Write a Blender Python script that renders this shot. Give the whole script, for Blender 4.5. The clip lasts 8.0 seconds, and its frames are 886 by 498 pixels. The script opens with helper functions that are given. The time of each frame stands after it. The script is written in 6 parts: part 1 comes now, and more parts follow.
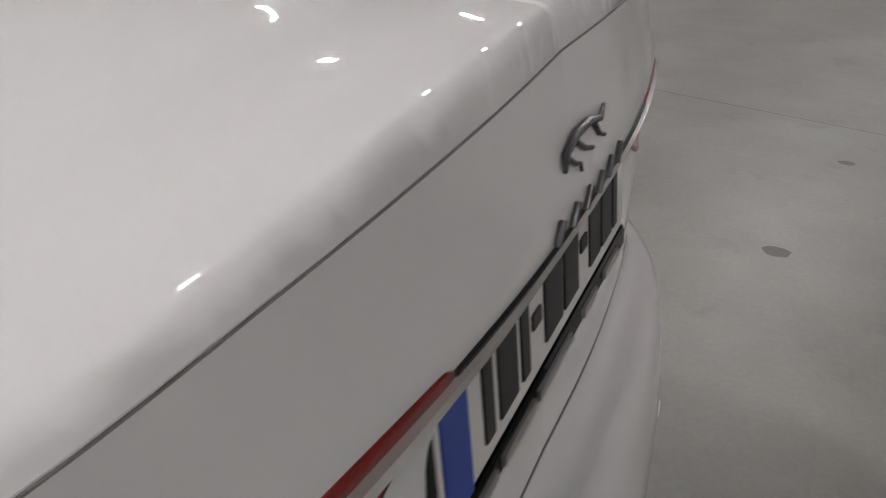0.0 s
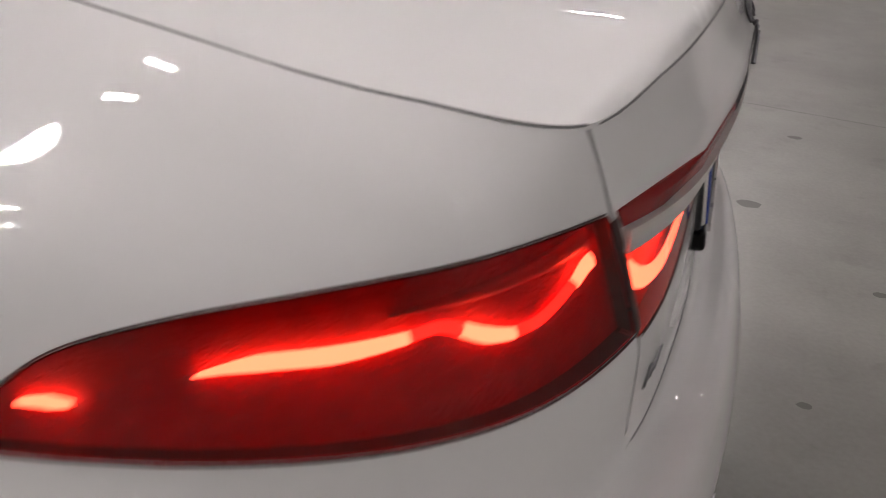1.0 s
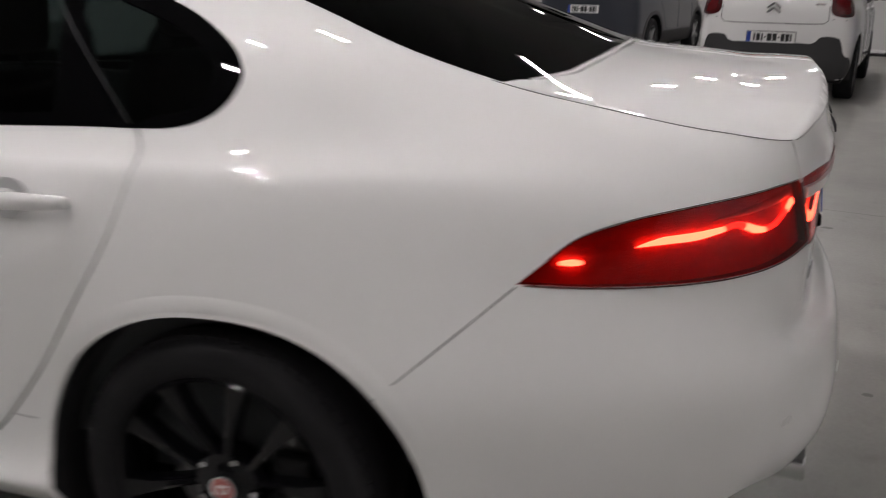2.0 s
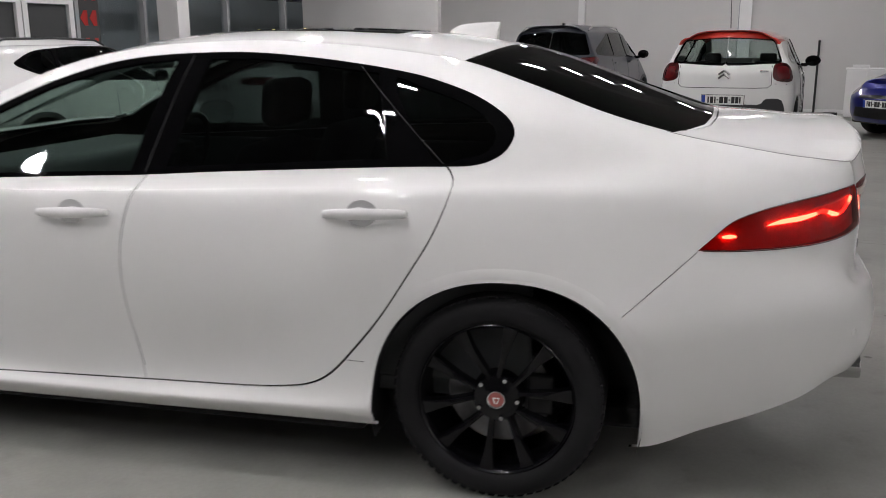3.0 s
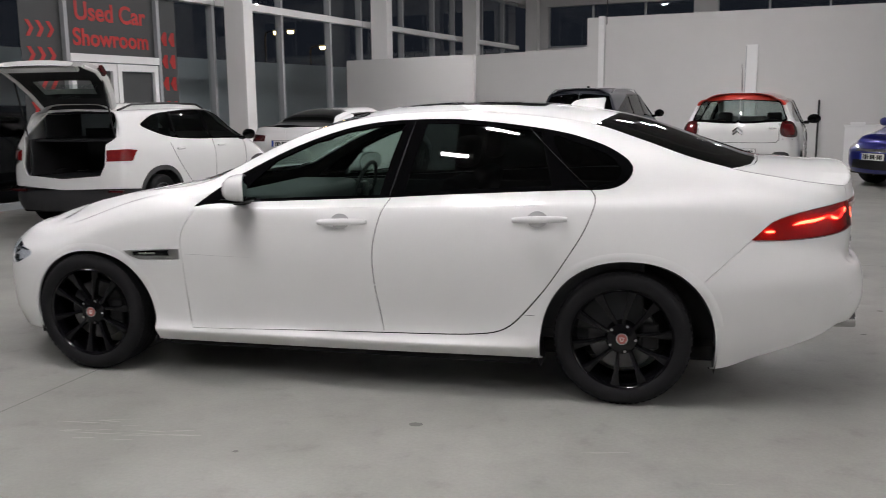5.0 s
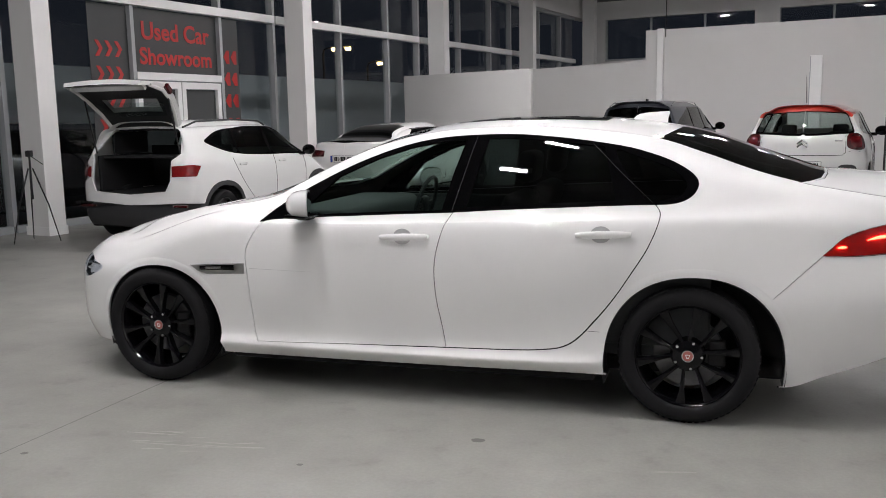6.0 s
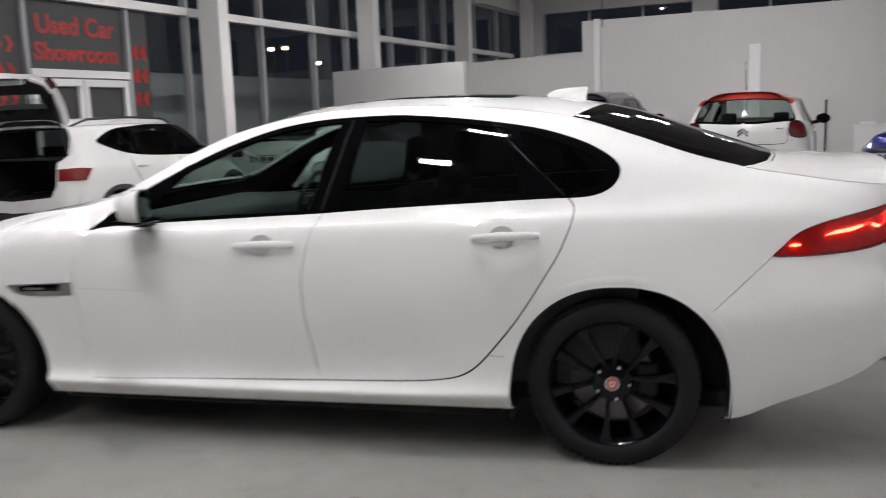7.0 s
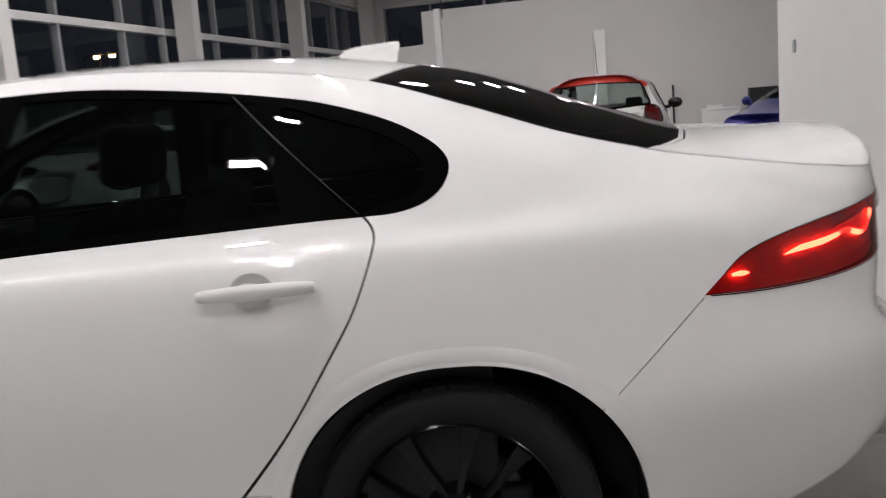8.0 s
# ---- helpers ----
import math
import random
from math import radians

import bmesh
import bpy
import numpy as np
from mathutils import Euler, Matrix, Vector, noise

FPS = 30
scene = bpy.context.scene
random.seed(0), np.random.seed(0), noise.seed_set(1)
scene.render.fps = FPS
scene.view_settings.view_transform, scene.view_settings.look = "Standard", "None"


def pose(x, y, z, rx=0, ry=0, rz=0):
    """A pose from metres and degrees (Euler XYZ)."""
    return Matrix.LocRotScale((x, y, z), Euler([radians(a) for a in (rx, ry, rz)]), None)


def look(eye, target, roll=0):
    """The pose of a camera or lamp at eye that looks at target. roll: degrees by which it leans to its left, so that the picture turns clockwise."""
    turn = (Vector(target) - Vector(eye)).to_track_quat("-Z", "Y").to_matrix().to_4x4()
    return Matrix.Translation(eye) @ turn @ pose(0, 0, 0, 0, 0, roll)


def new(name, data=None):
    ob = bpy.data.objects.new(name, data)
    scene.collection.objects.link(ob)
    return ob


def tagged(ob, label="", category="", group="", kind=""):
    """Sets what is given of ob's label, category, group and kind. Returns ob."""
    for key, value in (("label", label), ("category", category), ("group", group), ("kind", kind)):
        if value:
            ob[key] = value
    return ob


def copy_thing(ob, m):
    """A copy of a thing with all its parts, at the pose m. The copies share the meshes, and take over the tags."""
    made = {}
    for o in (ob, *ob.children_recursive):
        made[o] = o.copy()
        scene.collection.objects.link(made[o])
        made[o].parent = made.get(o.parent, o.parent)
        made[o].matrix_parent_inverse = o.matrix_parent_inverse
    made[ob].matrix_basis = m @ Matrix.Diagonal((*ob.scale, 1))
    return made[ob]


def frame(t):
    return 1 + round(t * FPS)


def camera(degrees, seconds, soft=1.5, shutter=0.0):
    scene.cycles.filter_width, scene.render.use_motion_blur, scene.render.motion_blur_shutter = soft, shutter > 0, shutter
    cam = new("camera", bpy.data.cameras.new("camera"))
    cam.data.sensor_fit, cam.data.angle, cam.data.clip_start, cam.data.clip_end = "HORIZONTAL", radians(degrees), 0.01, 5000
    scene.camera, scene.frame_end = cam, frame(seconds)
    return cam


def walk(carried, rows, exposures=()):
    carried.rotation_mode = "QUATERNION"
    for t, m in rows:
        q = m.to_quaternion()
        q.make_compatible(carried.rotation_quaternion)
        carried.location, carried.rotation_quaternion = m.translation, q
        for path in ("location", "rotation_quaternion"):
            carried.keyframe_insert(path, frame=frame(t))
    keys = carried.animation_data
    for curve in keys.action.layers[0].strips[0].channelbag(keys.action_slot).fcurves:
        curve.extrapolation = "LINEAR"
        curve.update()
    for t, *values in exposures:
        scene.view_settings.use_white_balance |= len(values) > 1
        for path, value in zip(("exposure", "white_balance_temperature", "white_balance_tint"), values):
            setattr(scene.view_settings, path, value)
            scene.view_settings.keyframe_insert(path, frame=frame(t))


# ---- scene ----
cam = camera(53.6, 8.0, soft=0.75, shutter=0.5)
PATH = [
    (0, (1.274, 0.28, 1.312), (0.596, 1.91, 0.372), 1.1),
    (0.2, (1.264, 0.221, 1.307), (0.586, 1.857, 0.377), 0.4),
    (0.4, (1.244, 0.111, 1.268), (0.582, 1.798, 0.422), -0.9),
    (0.6, (1.179, -0.011, 1.267), (0.669, 1.694, 0.355), 3.1),
    (0.8, (1.131, -0.155, 1.268), (0.621, 1.555, 0.366), 2.2),
    (1, (1.094, -0.265, 1.268), (0.578, 1.449, 0.376), 2.9),
    (1.2, (1.08, -0.422, 1.263), (0.549, 1.31, 0.417), 2.7),
    (1.5, (1.054, -0.699, 1.307), (0.49, 1.03, 0.475), 2.1),
    (1.8, (1.000, -1.050, 1.310), (0.395, 0.749, 0.679), 1.9),
    (2, (0.905, -1.300, 1.345), (0.318, 0.516, 0.747), 0.6),
    (2.2, (0.765, -1.575, 1.345), (0.236, 0.284, 0.831), 0.2),
    (3.3, (0.398, -2.814, 1.479), (-0.05, -0.915, 1.04), -0.4),
    (3.5, (0.375, -3.046, 1.509), (-0.058, -1.139, 1.089), -0.4),
    (4, (0.362, -3.516, 1.487), (-0.02, -1.591, 1.105), -0.5),
    (4.5, (0.258, -3.937, 1.497), (-0.169, -2.015, 1.143), -0.3),
    (4.7, (0.183, -4.091, 1.48), (-0.255, -2.169, 1.14), -0.5),
    (5.8, (0.119, -4.258, 1.5), (-0.464, -2.369, 1.195), -0.9),
    (6, (0.112, -4.201, 1.49), (-0.48, -2.314, 1.195), -1.1),
    (6.5, (0.156, -3.891, 1.452), (-0.398, -1.993, 1.151), -1.8),
    (6.9, (0.197, -3.459, 1.43), (-0.312, -1.548, 1.129), -2.2),
    (7, (0.183, -3.306, 1.386), (-0.299, -1.388, 1.089), -2.1),
    (7.5, (0.19, -2.573, 1.371), (-0.075, -0.612, 1.083), -2.0),
    (8, (0.176, -1.839, 1.278), (0.006, 0.13, 0.97), -4.5),
]
walk(cam, [(t, look(eye, target, roll)) for t, eye, target, roll in PATH],
     [(0, -0.02, 6600, 11), (0.5, 0.02, 6800, 14), (1.0, 0.06, 6850, 15), (1.5, -0.03, 6800, 14), (2.0, 0.07, 6700, 12), (3.3, 0.42, 6500, 10), (4.5, 0.52, 6500, 10), (5.8, 0.6, 6500, 10), (7.0, 0.6, 6500, 10), (7.5, 0.55, 6500, 10), (8.0, 0.36, 6600, 11)])

# ==== world, light ====
ROOM_TURN = radians(11)
UX, UY = math.sin(ROOM_TURN), math.cos(ROOM_TURN)


def room(u, v, z=0.0):
    """World place from room axes: u along the glass front, v across to the right."""
    return Vector((u * UX + v * UY, u * UY - v * UX, z))


world = bpy.data.worlds.new("night")
scene.world = world
world.use_nodes = True
world.node_tree.nodes["Background"].inputs["Color"].default_value = (0.006, 0.007, 0.010, 1)
world.node_tree.nodes["Background"].inputs["Strength"].default_value = 1.0
CEIL = 5.6
LAMP_POWER = 385.0

# ==== materials ====


def material(name, color, rough=0.5, metal=0.0, coat=0.0, vary=0.0, scale=8.0, bump=0.0, bump_scale=60.0, spec=0.5, rough_vary=0.0):
    m = bpy.data.materials.new(name)
    m.use_nodes = True
    nt = m.node_tree
    b = nt.nodes["Principled BSDF"]
    b.inputs["Base Color"].default_value = (*color, 1)
    b.inputs["Roughness"].default_value = rough
    b.inputs["Metallic"].default_value = metal
    b.inputs["Coat Weight"].default_value = coat
    b.inputs["Coat Roughness"].default_value = 0.012
    b.inputs["Specular IOR Level"].default_value = spec
    tc = nt.nodes.new("ShaderNodeTexCoord")
    if vary or rough_vary:
        n1 = nt.nodes.new("ShaderNodeTexNoise")
        n1.inputs["Scale"].default_value, n1.inputs["Detail"].default_value = scale, 6.0
        n2 = nt.nodes.new("ShaderNodeTexNoise")
        n2.inputs["Scale"].default_value, n2.inputs["Detail"].default_value = scale * 0.13, 3.0
        nt.links.new(tc.outputs["Object"], n1.inputs["Vector"])
        nt.links.new(tc.outputs["Object"], n2.inputs["Vector"])
        add = nt.nodes.new("ShaderNodeMath")
        add.operation = "ADD"
        nt.links.new(n1.outputs["Fac"], add.inputs[0])
        nt.links.new(n2.outputs["Fac"], add.inputs[1])
        if vary:
            mp = nt.nodes.new("ShaderNodeMapRange")
            mp.inputs[1].default_value, mp.inputs[2].default_value = 0.6, 1.4
            mp.inputs[3].default_value, mp.inputs[4].default_value = 1 - vary, 1 + vary
            nt.links.new(add.outputs[0], mp.inputs[0])
            mul = nt.nodes.new("ShaderNodeVectorMath")
            mul.operation = "SCALE"
            mul.inputs[0].default_value = color
            nt.links.new(mp.outputs[0], mul.inputs["Scale"])
            nt.links.new(mul.outputs[0], b.inputs["Base Color"])
        if rough_vary:
            mr = nt.nodes.new("ShaderNodeMapRange")
            mr.inputs[1].default_value, mr.inputs[2].default_value = 0.6, 1.4
            mr.inputs[3].default_value, mr.inputs[4].default_value = max(0, rough - rough_vary), rough + rough_vary
            nt.links.new(add.outputs[0], mr.inputs[0])
            nt.links.new(mr.outputs[0], b.inputs["Roughness"])
    if bump:
        nb = nt.nodes.new("ShaderNodeTexNoise")
        nb.inputs["Scale"].default_value, nb.inputs["Detail"].default_value = bump_scale, 4.0
        nt.links.new(tc.outputs["Object"], nb.inputs["Vector"])
        bp = nt.nodes.new("ShaderNodeBump")
        bp.inputs["Strength"].default_value, bp.inputs["Distance"].default_value = bump, 0.01
        nt.links.new(nb.outputs["Fac"], bp.inputs["Height"])
        nt.links.new(bp.outputs["Normal"], b.inputs["Normal"])
    return m


def glass_material(name, tint, ior=1.5, rough=0.0):
    """Thin pane: clear tint with a mirror gloss that grows towards grazing angles."""
    m = bpy.data.materials.new(name)
    m.use_nodes = True
    nt = m.node_tree
    nt.nodes.clear()
    out = nt.nodes.new("ShaderNodeOutputMaterial")
    mix = nt.nodes.new("ShaderNodeMixShader")
    tr = nt.nodes.new("ShaderNodeBsdfTransparent")
    tr.inputs["Color"].default_value = (*tint, 1)
    gl = nt.nodes.new("ShaderNodeBsdfGlossy")
    gl.inputs["Roughness"].default_value = rough
    lw = nt.nodes.new("ShaderNodeLayerWeight")
    lw.inputs["Blend"].default_value = 0.5
    pw = nt.nodes.new("ShaderNodeMath")
    pw.operation = "POWER"
    pw.inputs[1].default_value = 5.0
    nt.links.new(lw.outputs["Facing"], pw.inputs[0])
    f0 = ((ior - 1) / (ior + 1)) ** 2
    ma = nt.nodes.new("ShaderNodeMath")
    ma.operation = "MULTIPLY_ADD"
    ma.inputs[1].default_value, ma.inputs[2].default_value = 1 - f0, f0
    nt.links.new(pw.outputs[0], ma.inputs[0])
    nt.links.new(ma.outputs[0], mix.inputs[0])
    nt.links.new(tr.outputs[0], mix.inputs[1])
    nt.links.new(gl.outputs[0], mix.inputs[2])
    nt.links.new(mix.outputs[0], out.inputs["Surface"])
    return m


def glow_material(name, color, strength):
    m = bpy.data.materials.new(name)
    m.use_nodes = True
    nt = m.node_tree
    nt.nodes.clear()
    out = nt.nodes.new("ShaderNodeOutputMaterial")
    em = nt.nodes.new("ShaderNodeEmission")
    em.inputs["Color"].default_value = (*color, 1)
    em.inputs["Strength"].default_value = strength
    nt.links.new(em.outputs[0], out.inputs["Surface"])
    return m


WHITE_PAINT = material("white_car_paint", (0.755, 0.755, 0.748), 0.6, coat=1.0, vary=0.012, scale=3, spec=0.0)
BLACK_TRIM = material("black_gloss_trim", (0.0015, 0.0015, 0.0018), 0.02, spec=0.22)
BLACK_PLASTIC = material("black_plastic", (0.018, 0.018, 0.019), 0.55, spec=0.3, vary=0.15, scale=30, bump=0.1, bump_scale=200)
DARK_VOID = material("dark_inner_steel", (0.008, 0.008, 0.008), 0.9)
RUBBER = material("tyre_rubber", (0.010, 0.010, 0.011), 0.75, spec=0.2, vary=0.2, scale=20, bump=0.1, bump_scale=150)
RIM_BLACK = material("gloss_black_alloy", (0.004, 0.004, 0.005), 0.14, spec=0.28)
CHROME = material("chrome", (0.75, 0.75, 0.76), 0.08, metal=1.0)
SATIN_METAL = material("satin_metal", (0.42, 0.42, 0.42), 0.3, metal=1.0)
STEEL_DARK = material("brake_steel", (0.12, 0.12, 0.125), 0.35, metal=1.0, vary=0.2, scale=40)
GLASS_CLEAR = glass_material("side_glass", (0.52, 0.62, 0.58), 1.42)
GLASS_TINT = glass_material("privacy_glass", (0.065, 0.08, 0.08), 1.45)
GLASS_WINDOW = glass_material("window_glass", (0.93, 0.95, 0.95), 1.45)
RED_LENS = glass_material("red_lens", (0.85, 0.035, 0.04), 1.5)
RED_INNER = material("red_reflector", (0.40, 0.03, 0.03), 0.3, vary=0.35, scale=60, bump=0.4, bump_scale=300)
RED_GLOW = glow_material("red_led", (1.0, 0.95, 0.40), 17.0)
FABRIC = material("dark_seat_leather", (0.018, 0.018, 0.02), 0.5, vary=0.15, scale=40, bump=0.2, bump_scale=300)
DASH = material("dash_plastic", (0.03, 0.032, 0.034), 0.6, bump=0.2, bump_scale=400)
GREY_WALL = material("grey_wall_paint", (0.09, 0.09, 0.09), 0.8, vary=0.05, scale=2.0)
CEILING_GREY = material("grey_ceiling_panel", (0.22, 0.22, 0.217), 0.85, vary=0.04, scale=2.0)
WHITE_WALL = material("white_wall_paint", (0.74, 0.735, 0.725), 0.75, vary=0.025, scale=2.0, bump=0.05, bump_scale=120)
MULLION_GREY = material("pale_grey_aluminium", (0.33, 0.34, 0.35), 0.4, vary=0.05, scale=6)
WHITE_FRAME = material("white_frame_paint", (0.76, 0.76, 0.755), 0.4, vary=0.02, scale=4)
PARTITION = material("off_white_partition_paint", (0.58, 0.575, 0.565), 0.75, vary=0.03, scale=1.5, bump=0.05, bump_scale=120)
GREY_FRAME = material("grey_aluminium_frame", (0.36, 0.38, 0.39), 0.4, vary=0.05, scale=10)
BADGE_RED = material("badge_red", (0.36, 0.10, 0.09), 0.35)
BLUE_PLATE = material("plate_blue", (0.02, 0.06, 0.35), 0.4)
PLATE_WHITE = material("plate_white", (0.72, 0.72, 0.70), 0.35)
INK = material("plate_ink", (0.012, 0.012, 0.012), 0.5)


def floor_material():
    """Power-floated concrete with a thin sealer: soft clouds, fine grain, scuffs and small stains."""
    m = bpy.data.materials.new("polished_concrete")
    m.use_nodes = True
    nt = m.node_tree
    b = nt.nodes["Principled BSDF"]
    tc = nt.nodes.new("ShaderNodeTexCoord")

    def noise_tex(scale, detail, rough=0.5):
        n = nt.nodes.new("ShaderNodeTexNoise")
        n.inputs["Scale"].default_value, n.inputs["Detail"].default_value, n.inputs["Roughness"].default_value = scale, detail, rough
        nt.links.new(tc.outputs["Object"], n.inputs["Vector"])
        return n

    def ramp(src, lo, hi, a, c):
        q = nt.nodes.new("ShaderNodeMapRange")
        q.interpolation_type = "SMOOTHSTEP"
        for i, v in enumerate((lo, hi, a, c)):
            q.inputs[i + 1].default_value = v
        nt.links.new(src, q.inputs[0])
        return q.outputs[0]

    def times(a, c):
        q = nt.nodes.new("ShaderNodeMath")
        q.operation = "MULTIPLY"
        nt.links.new(a, q.inputs[0])
        nt.links.new(c, q.inputs[1])
        return q.outputs[0]
    big = ramp(noise_tex(0.35, 2.0).outputs["Fac"], 0.25, 0.75, 0.88, 1.10)
    mid = ramp(noise_tex(2.2, 5.0, 0.6).outputs["Fac"], 0.25, 0.75, 0.87, 1.09)
    fine = ramp(noise_tex(60.0, 3.0).outputs["Fac"], 0.2, 0.8, 0.95, 1.05)
    smudge = ramp(noise_tex(4.5, 6.0, 0.62).outputs["Fac"], 0.30, 0.44, 0.86, 1.0)
    val = times(times(times(big, mid), fine), smudge)
    col = nt.nodes.new("ShaderNodeVectorMath")
    col.operation = "SCALE"
    col.inputs[0].default_value = (0.256, 0.256, 0.236)
    nt.links.new(val, col.inputs["Scale"])
    nt.links.new(col.outputs[0], b.inputs["Base Color"])
    nt.links.new(ramp(noise_tex(1.4, 4.0).outputs["Fac"], 0.1, 0.9, 0.36, 0.44), b.inputs["Roughness"])
    b.inputs["Specular IOR Level"].default_value = 0.35
    bp = nt.nodes.new("ShaderNodeBump")
    bp.inputs["Strength"].default_value, bp.inputs["Distance"].default_value = 0.04, 0.004
    nt.links.new(noise_tex(25.0, 3.0).outputs["Fac"], bp.inputs["Height"])
    nt.links.new(bp.outputs["Normal"], b.inputs["Normal"])
    return m


CONCRETE = floor_material()

# ==== mesh helpers ====


def mesh_object(name, verts, faces, mat, parent=None, label="", smooth=True, normals=None, mats=None, face_mats=None):
    me = bpy.data.meshes.new(name)
    me.from_pydata([tuple(p) for p in verts], [], [tuple(f) for f in faces])
    for mm in (mats or [mat]):
        me.materials.append(mm)
    if face_mats:
        me.polygons.foreach_set("material_index", face_mats)
    me.polygons.foreach_set("use_smooth", [smooth] * len(me.polygons))
    me.update()
    if normals is not None:
        me.normals_split_custom_set_from_vertices([tuple(n) for n in normals])
    ob = new(name, me)
    if parent is not None:
        ob.parent = parent
    if label:
        tagged(ob, label)
    return ob


def part(name, bm, mat, parent, label="", smooth=False, angle=40):
    """Links a bmesh as one mesh object under a thing or part."""
    me = bpy.data.meshes.new(name)
    bmesh.ops.recalc_face_normals(bm, faces=bm.faces)
    bm.to_mesh(me)
    bm.free()
    me.materials.append(mat)
    if smooth:
        me.polygons.foreach_set("use_smooth", [True] * len(me.polygons))
        me.set_sharp_from_angle(angle=radians(angle))
    ob = new(name, me)
    if parent is not None:
        ob.parent = parent
    if label:
        tagged(ob, label)
    return ob


def box(bm, x0, y0, z0, x1, y1, z1, bevel=0.0, seg=2, m=None):
    """A bevelled box between two corners."""
    r = bmesh.ops.create_cube(bm, size=1.0)
    vs = r["verts"]
    bmesh.ops.transform(bm, matrix=Matrix.Translation(((x0 + x1) / 2, (y0 + y1) / 2, (z0 + z1) / 2)) @ Matrix.Diagonal((abs(x1 - x0), abs(y1 - y0), abs(z1 - z0), 1)), verts=vs)
    if bevel:
        es = list({e for v in vs for e in v.link_edges})
        rr = bmesh.ops.bevel(bm, geom=es, offset=bevel, segments=seg, affect="EDGES", profile=0.5)
        vs = list({v for f in rr["faces"] for v in f.verts} | {v for v in vs if v.is_valid})
    if m is not None:
        bmesh.ops.transform(bm, matrix=m, verts=vs)
    return vs


def tube(bm, pts, r, n=10, caps=True):
    """A round bar along points; r may be a list."""
    rings = []
    P = [Vector(p) for p in pts]
    for i, p in enumerate(P):
        d = (P[min(i + 1, len(P) - 1)] - P[max(i - 1, 0)]).normalized()
        a = d.orthogonal().normalized() if i == 0 else (rings_a - d * rings_a.dot(d)).normalized()
        rings_a = a
        b = d.cross(a)
        rr = r[i] if isinstance(r, (list, tuple)) else r
        rings.append([bm.verts.new(p + (a * math.cos(2 * math.pi * k / n) + b * math.sin(2 * math.pi * k / n)) * rr) for k in range(n)])
    for a, b in zip(rings, rings[1:]):
        for k in range(n):
            bm.faces.new((a[k], a[(k + 1) % n], b[(k + 1) % n], b[k]))
    if caps:
        bm.faces.new(rings[0])
        bm.faces.new(rings[-1][::-1])


def lathe(bm, prof, n=48, axis_m=None):
    """Revolve (radius, along) pairs about the local y axis."""
    rings = []
    M = axis_m or Matrix()
    for rad, y in prof:
        rings.append([bm.verts.new(M @ Vector((rad * math.cos(2 * math.pi * k / n), y, rad * math.sin(2 * math.pi * k / n)))) for k in range(n)])
    for a, b in zip(rings, rings[1:]):
        for k in range(n):
            bm.faces.new((a[k], a[(k + 1) % n], b[(k + 1) % n], b[k]))
    return rings


# ==== curve and shell tools ====


def pchip(pts):
    """Shape-keeping cubic through (x, value, ...) knots; returns a function giving an array."""
    X = np.array([p[0] for p in pts], float)
    Y = np.array([p[1:] for p in pts], float)
    h = np.diff(X)[:, None]
    d = np.diff(Y, axis=0) / h
    m = np.zeros_like(Y)
    m[0], m[-1] = d[0], d[-1]
    for i in range(1, len(X) - 1):
        ok = d[i - 1] * d[i] > 0
        w1, w2 = 2 * h[i] + h[i - 1], h[i] + 2 * h[i - 1]
        with np.errstate(divide="ignore", invalid="ignore"):
            v = (w1 + w2) / (w1 / d[i - 1] + w2 / d[i])
        m[i] = np.where(ok, v, 0)

    def f(x):
        x = np.clip(np.asarray(x, float), X[0], X[-1])
        i = np.clip(np.searchsorted(X, x, side="right") - 1, 0, len(X) - 2)
        hh = (X[i + 1] - X[i])
        t = ((x - X[i]) / hh)[..., None]
        hh = hh[..., None]
        return (2 * t**3 - 3 * t**2 + 1) * Y[i] + (t**3 - 2 * t**2 + t) * hh * m[i] + (-2 * t**3 + 3 * t**2) * Y[i + 1] + (t**3 - t**2) * hh * m[i + 1]
    return f


def spline(pts):
    """Natural cubic spline through (x, value, ...) knots."""
    X = np.array([p[0] for p in pts], float)
    Y = np.array([p[1:] for p in pts], float)
    n = len(X)
    h = np.diff(X)
    A = np.eye(n)
    B = np.zeros_like(Y)
    for i in range(1, n - 1):
        A[i, i - 1:i + 2] = h[i - 1], 2 * (h[i - 1] + h[i]), h[i]
        B[i] = 6 * ((Y[i + 1] - Y[i]) / h[i] - (Y[i] - Y[i - 1]) / h[i - 1])
    M = np.linalg.solve(A, B)

    def f(x):
        x = np.asarray(x, float)
        i = np.clip(np.searchsorted(X, x, side="right") - 1, 0, n - 2)
        a = (X[i + 1] - x)[..., None]
        b = (x - X[i])[..., None]
        hh = h[i][..., None]
        return (M[i] * a**3 + M[i + 1] * b**3) / (6 * hh) + (Y[i] / hh - M[i] * hh / 6) * a + (Y[i + 1] / hh - M[i + 1] * hh / 6) * b
    return f


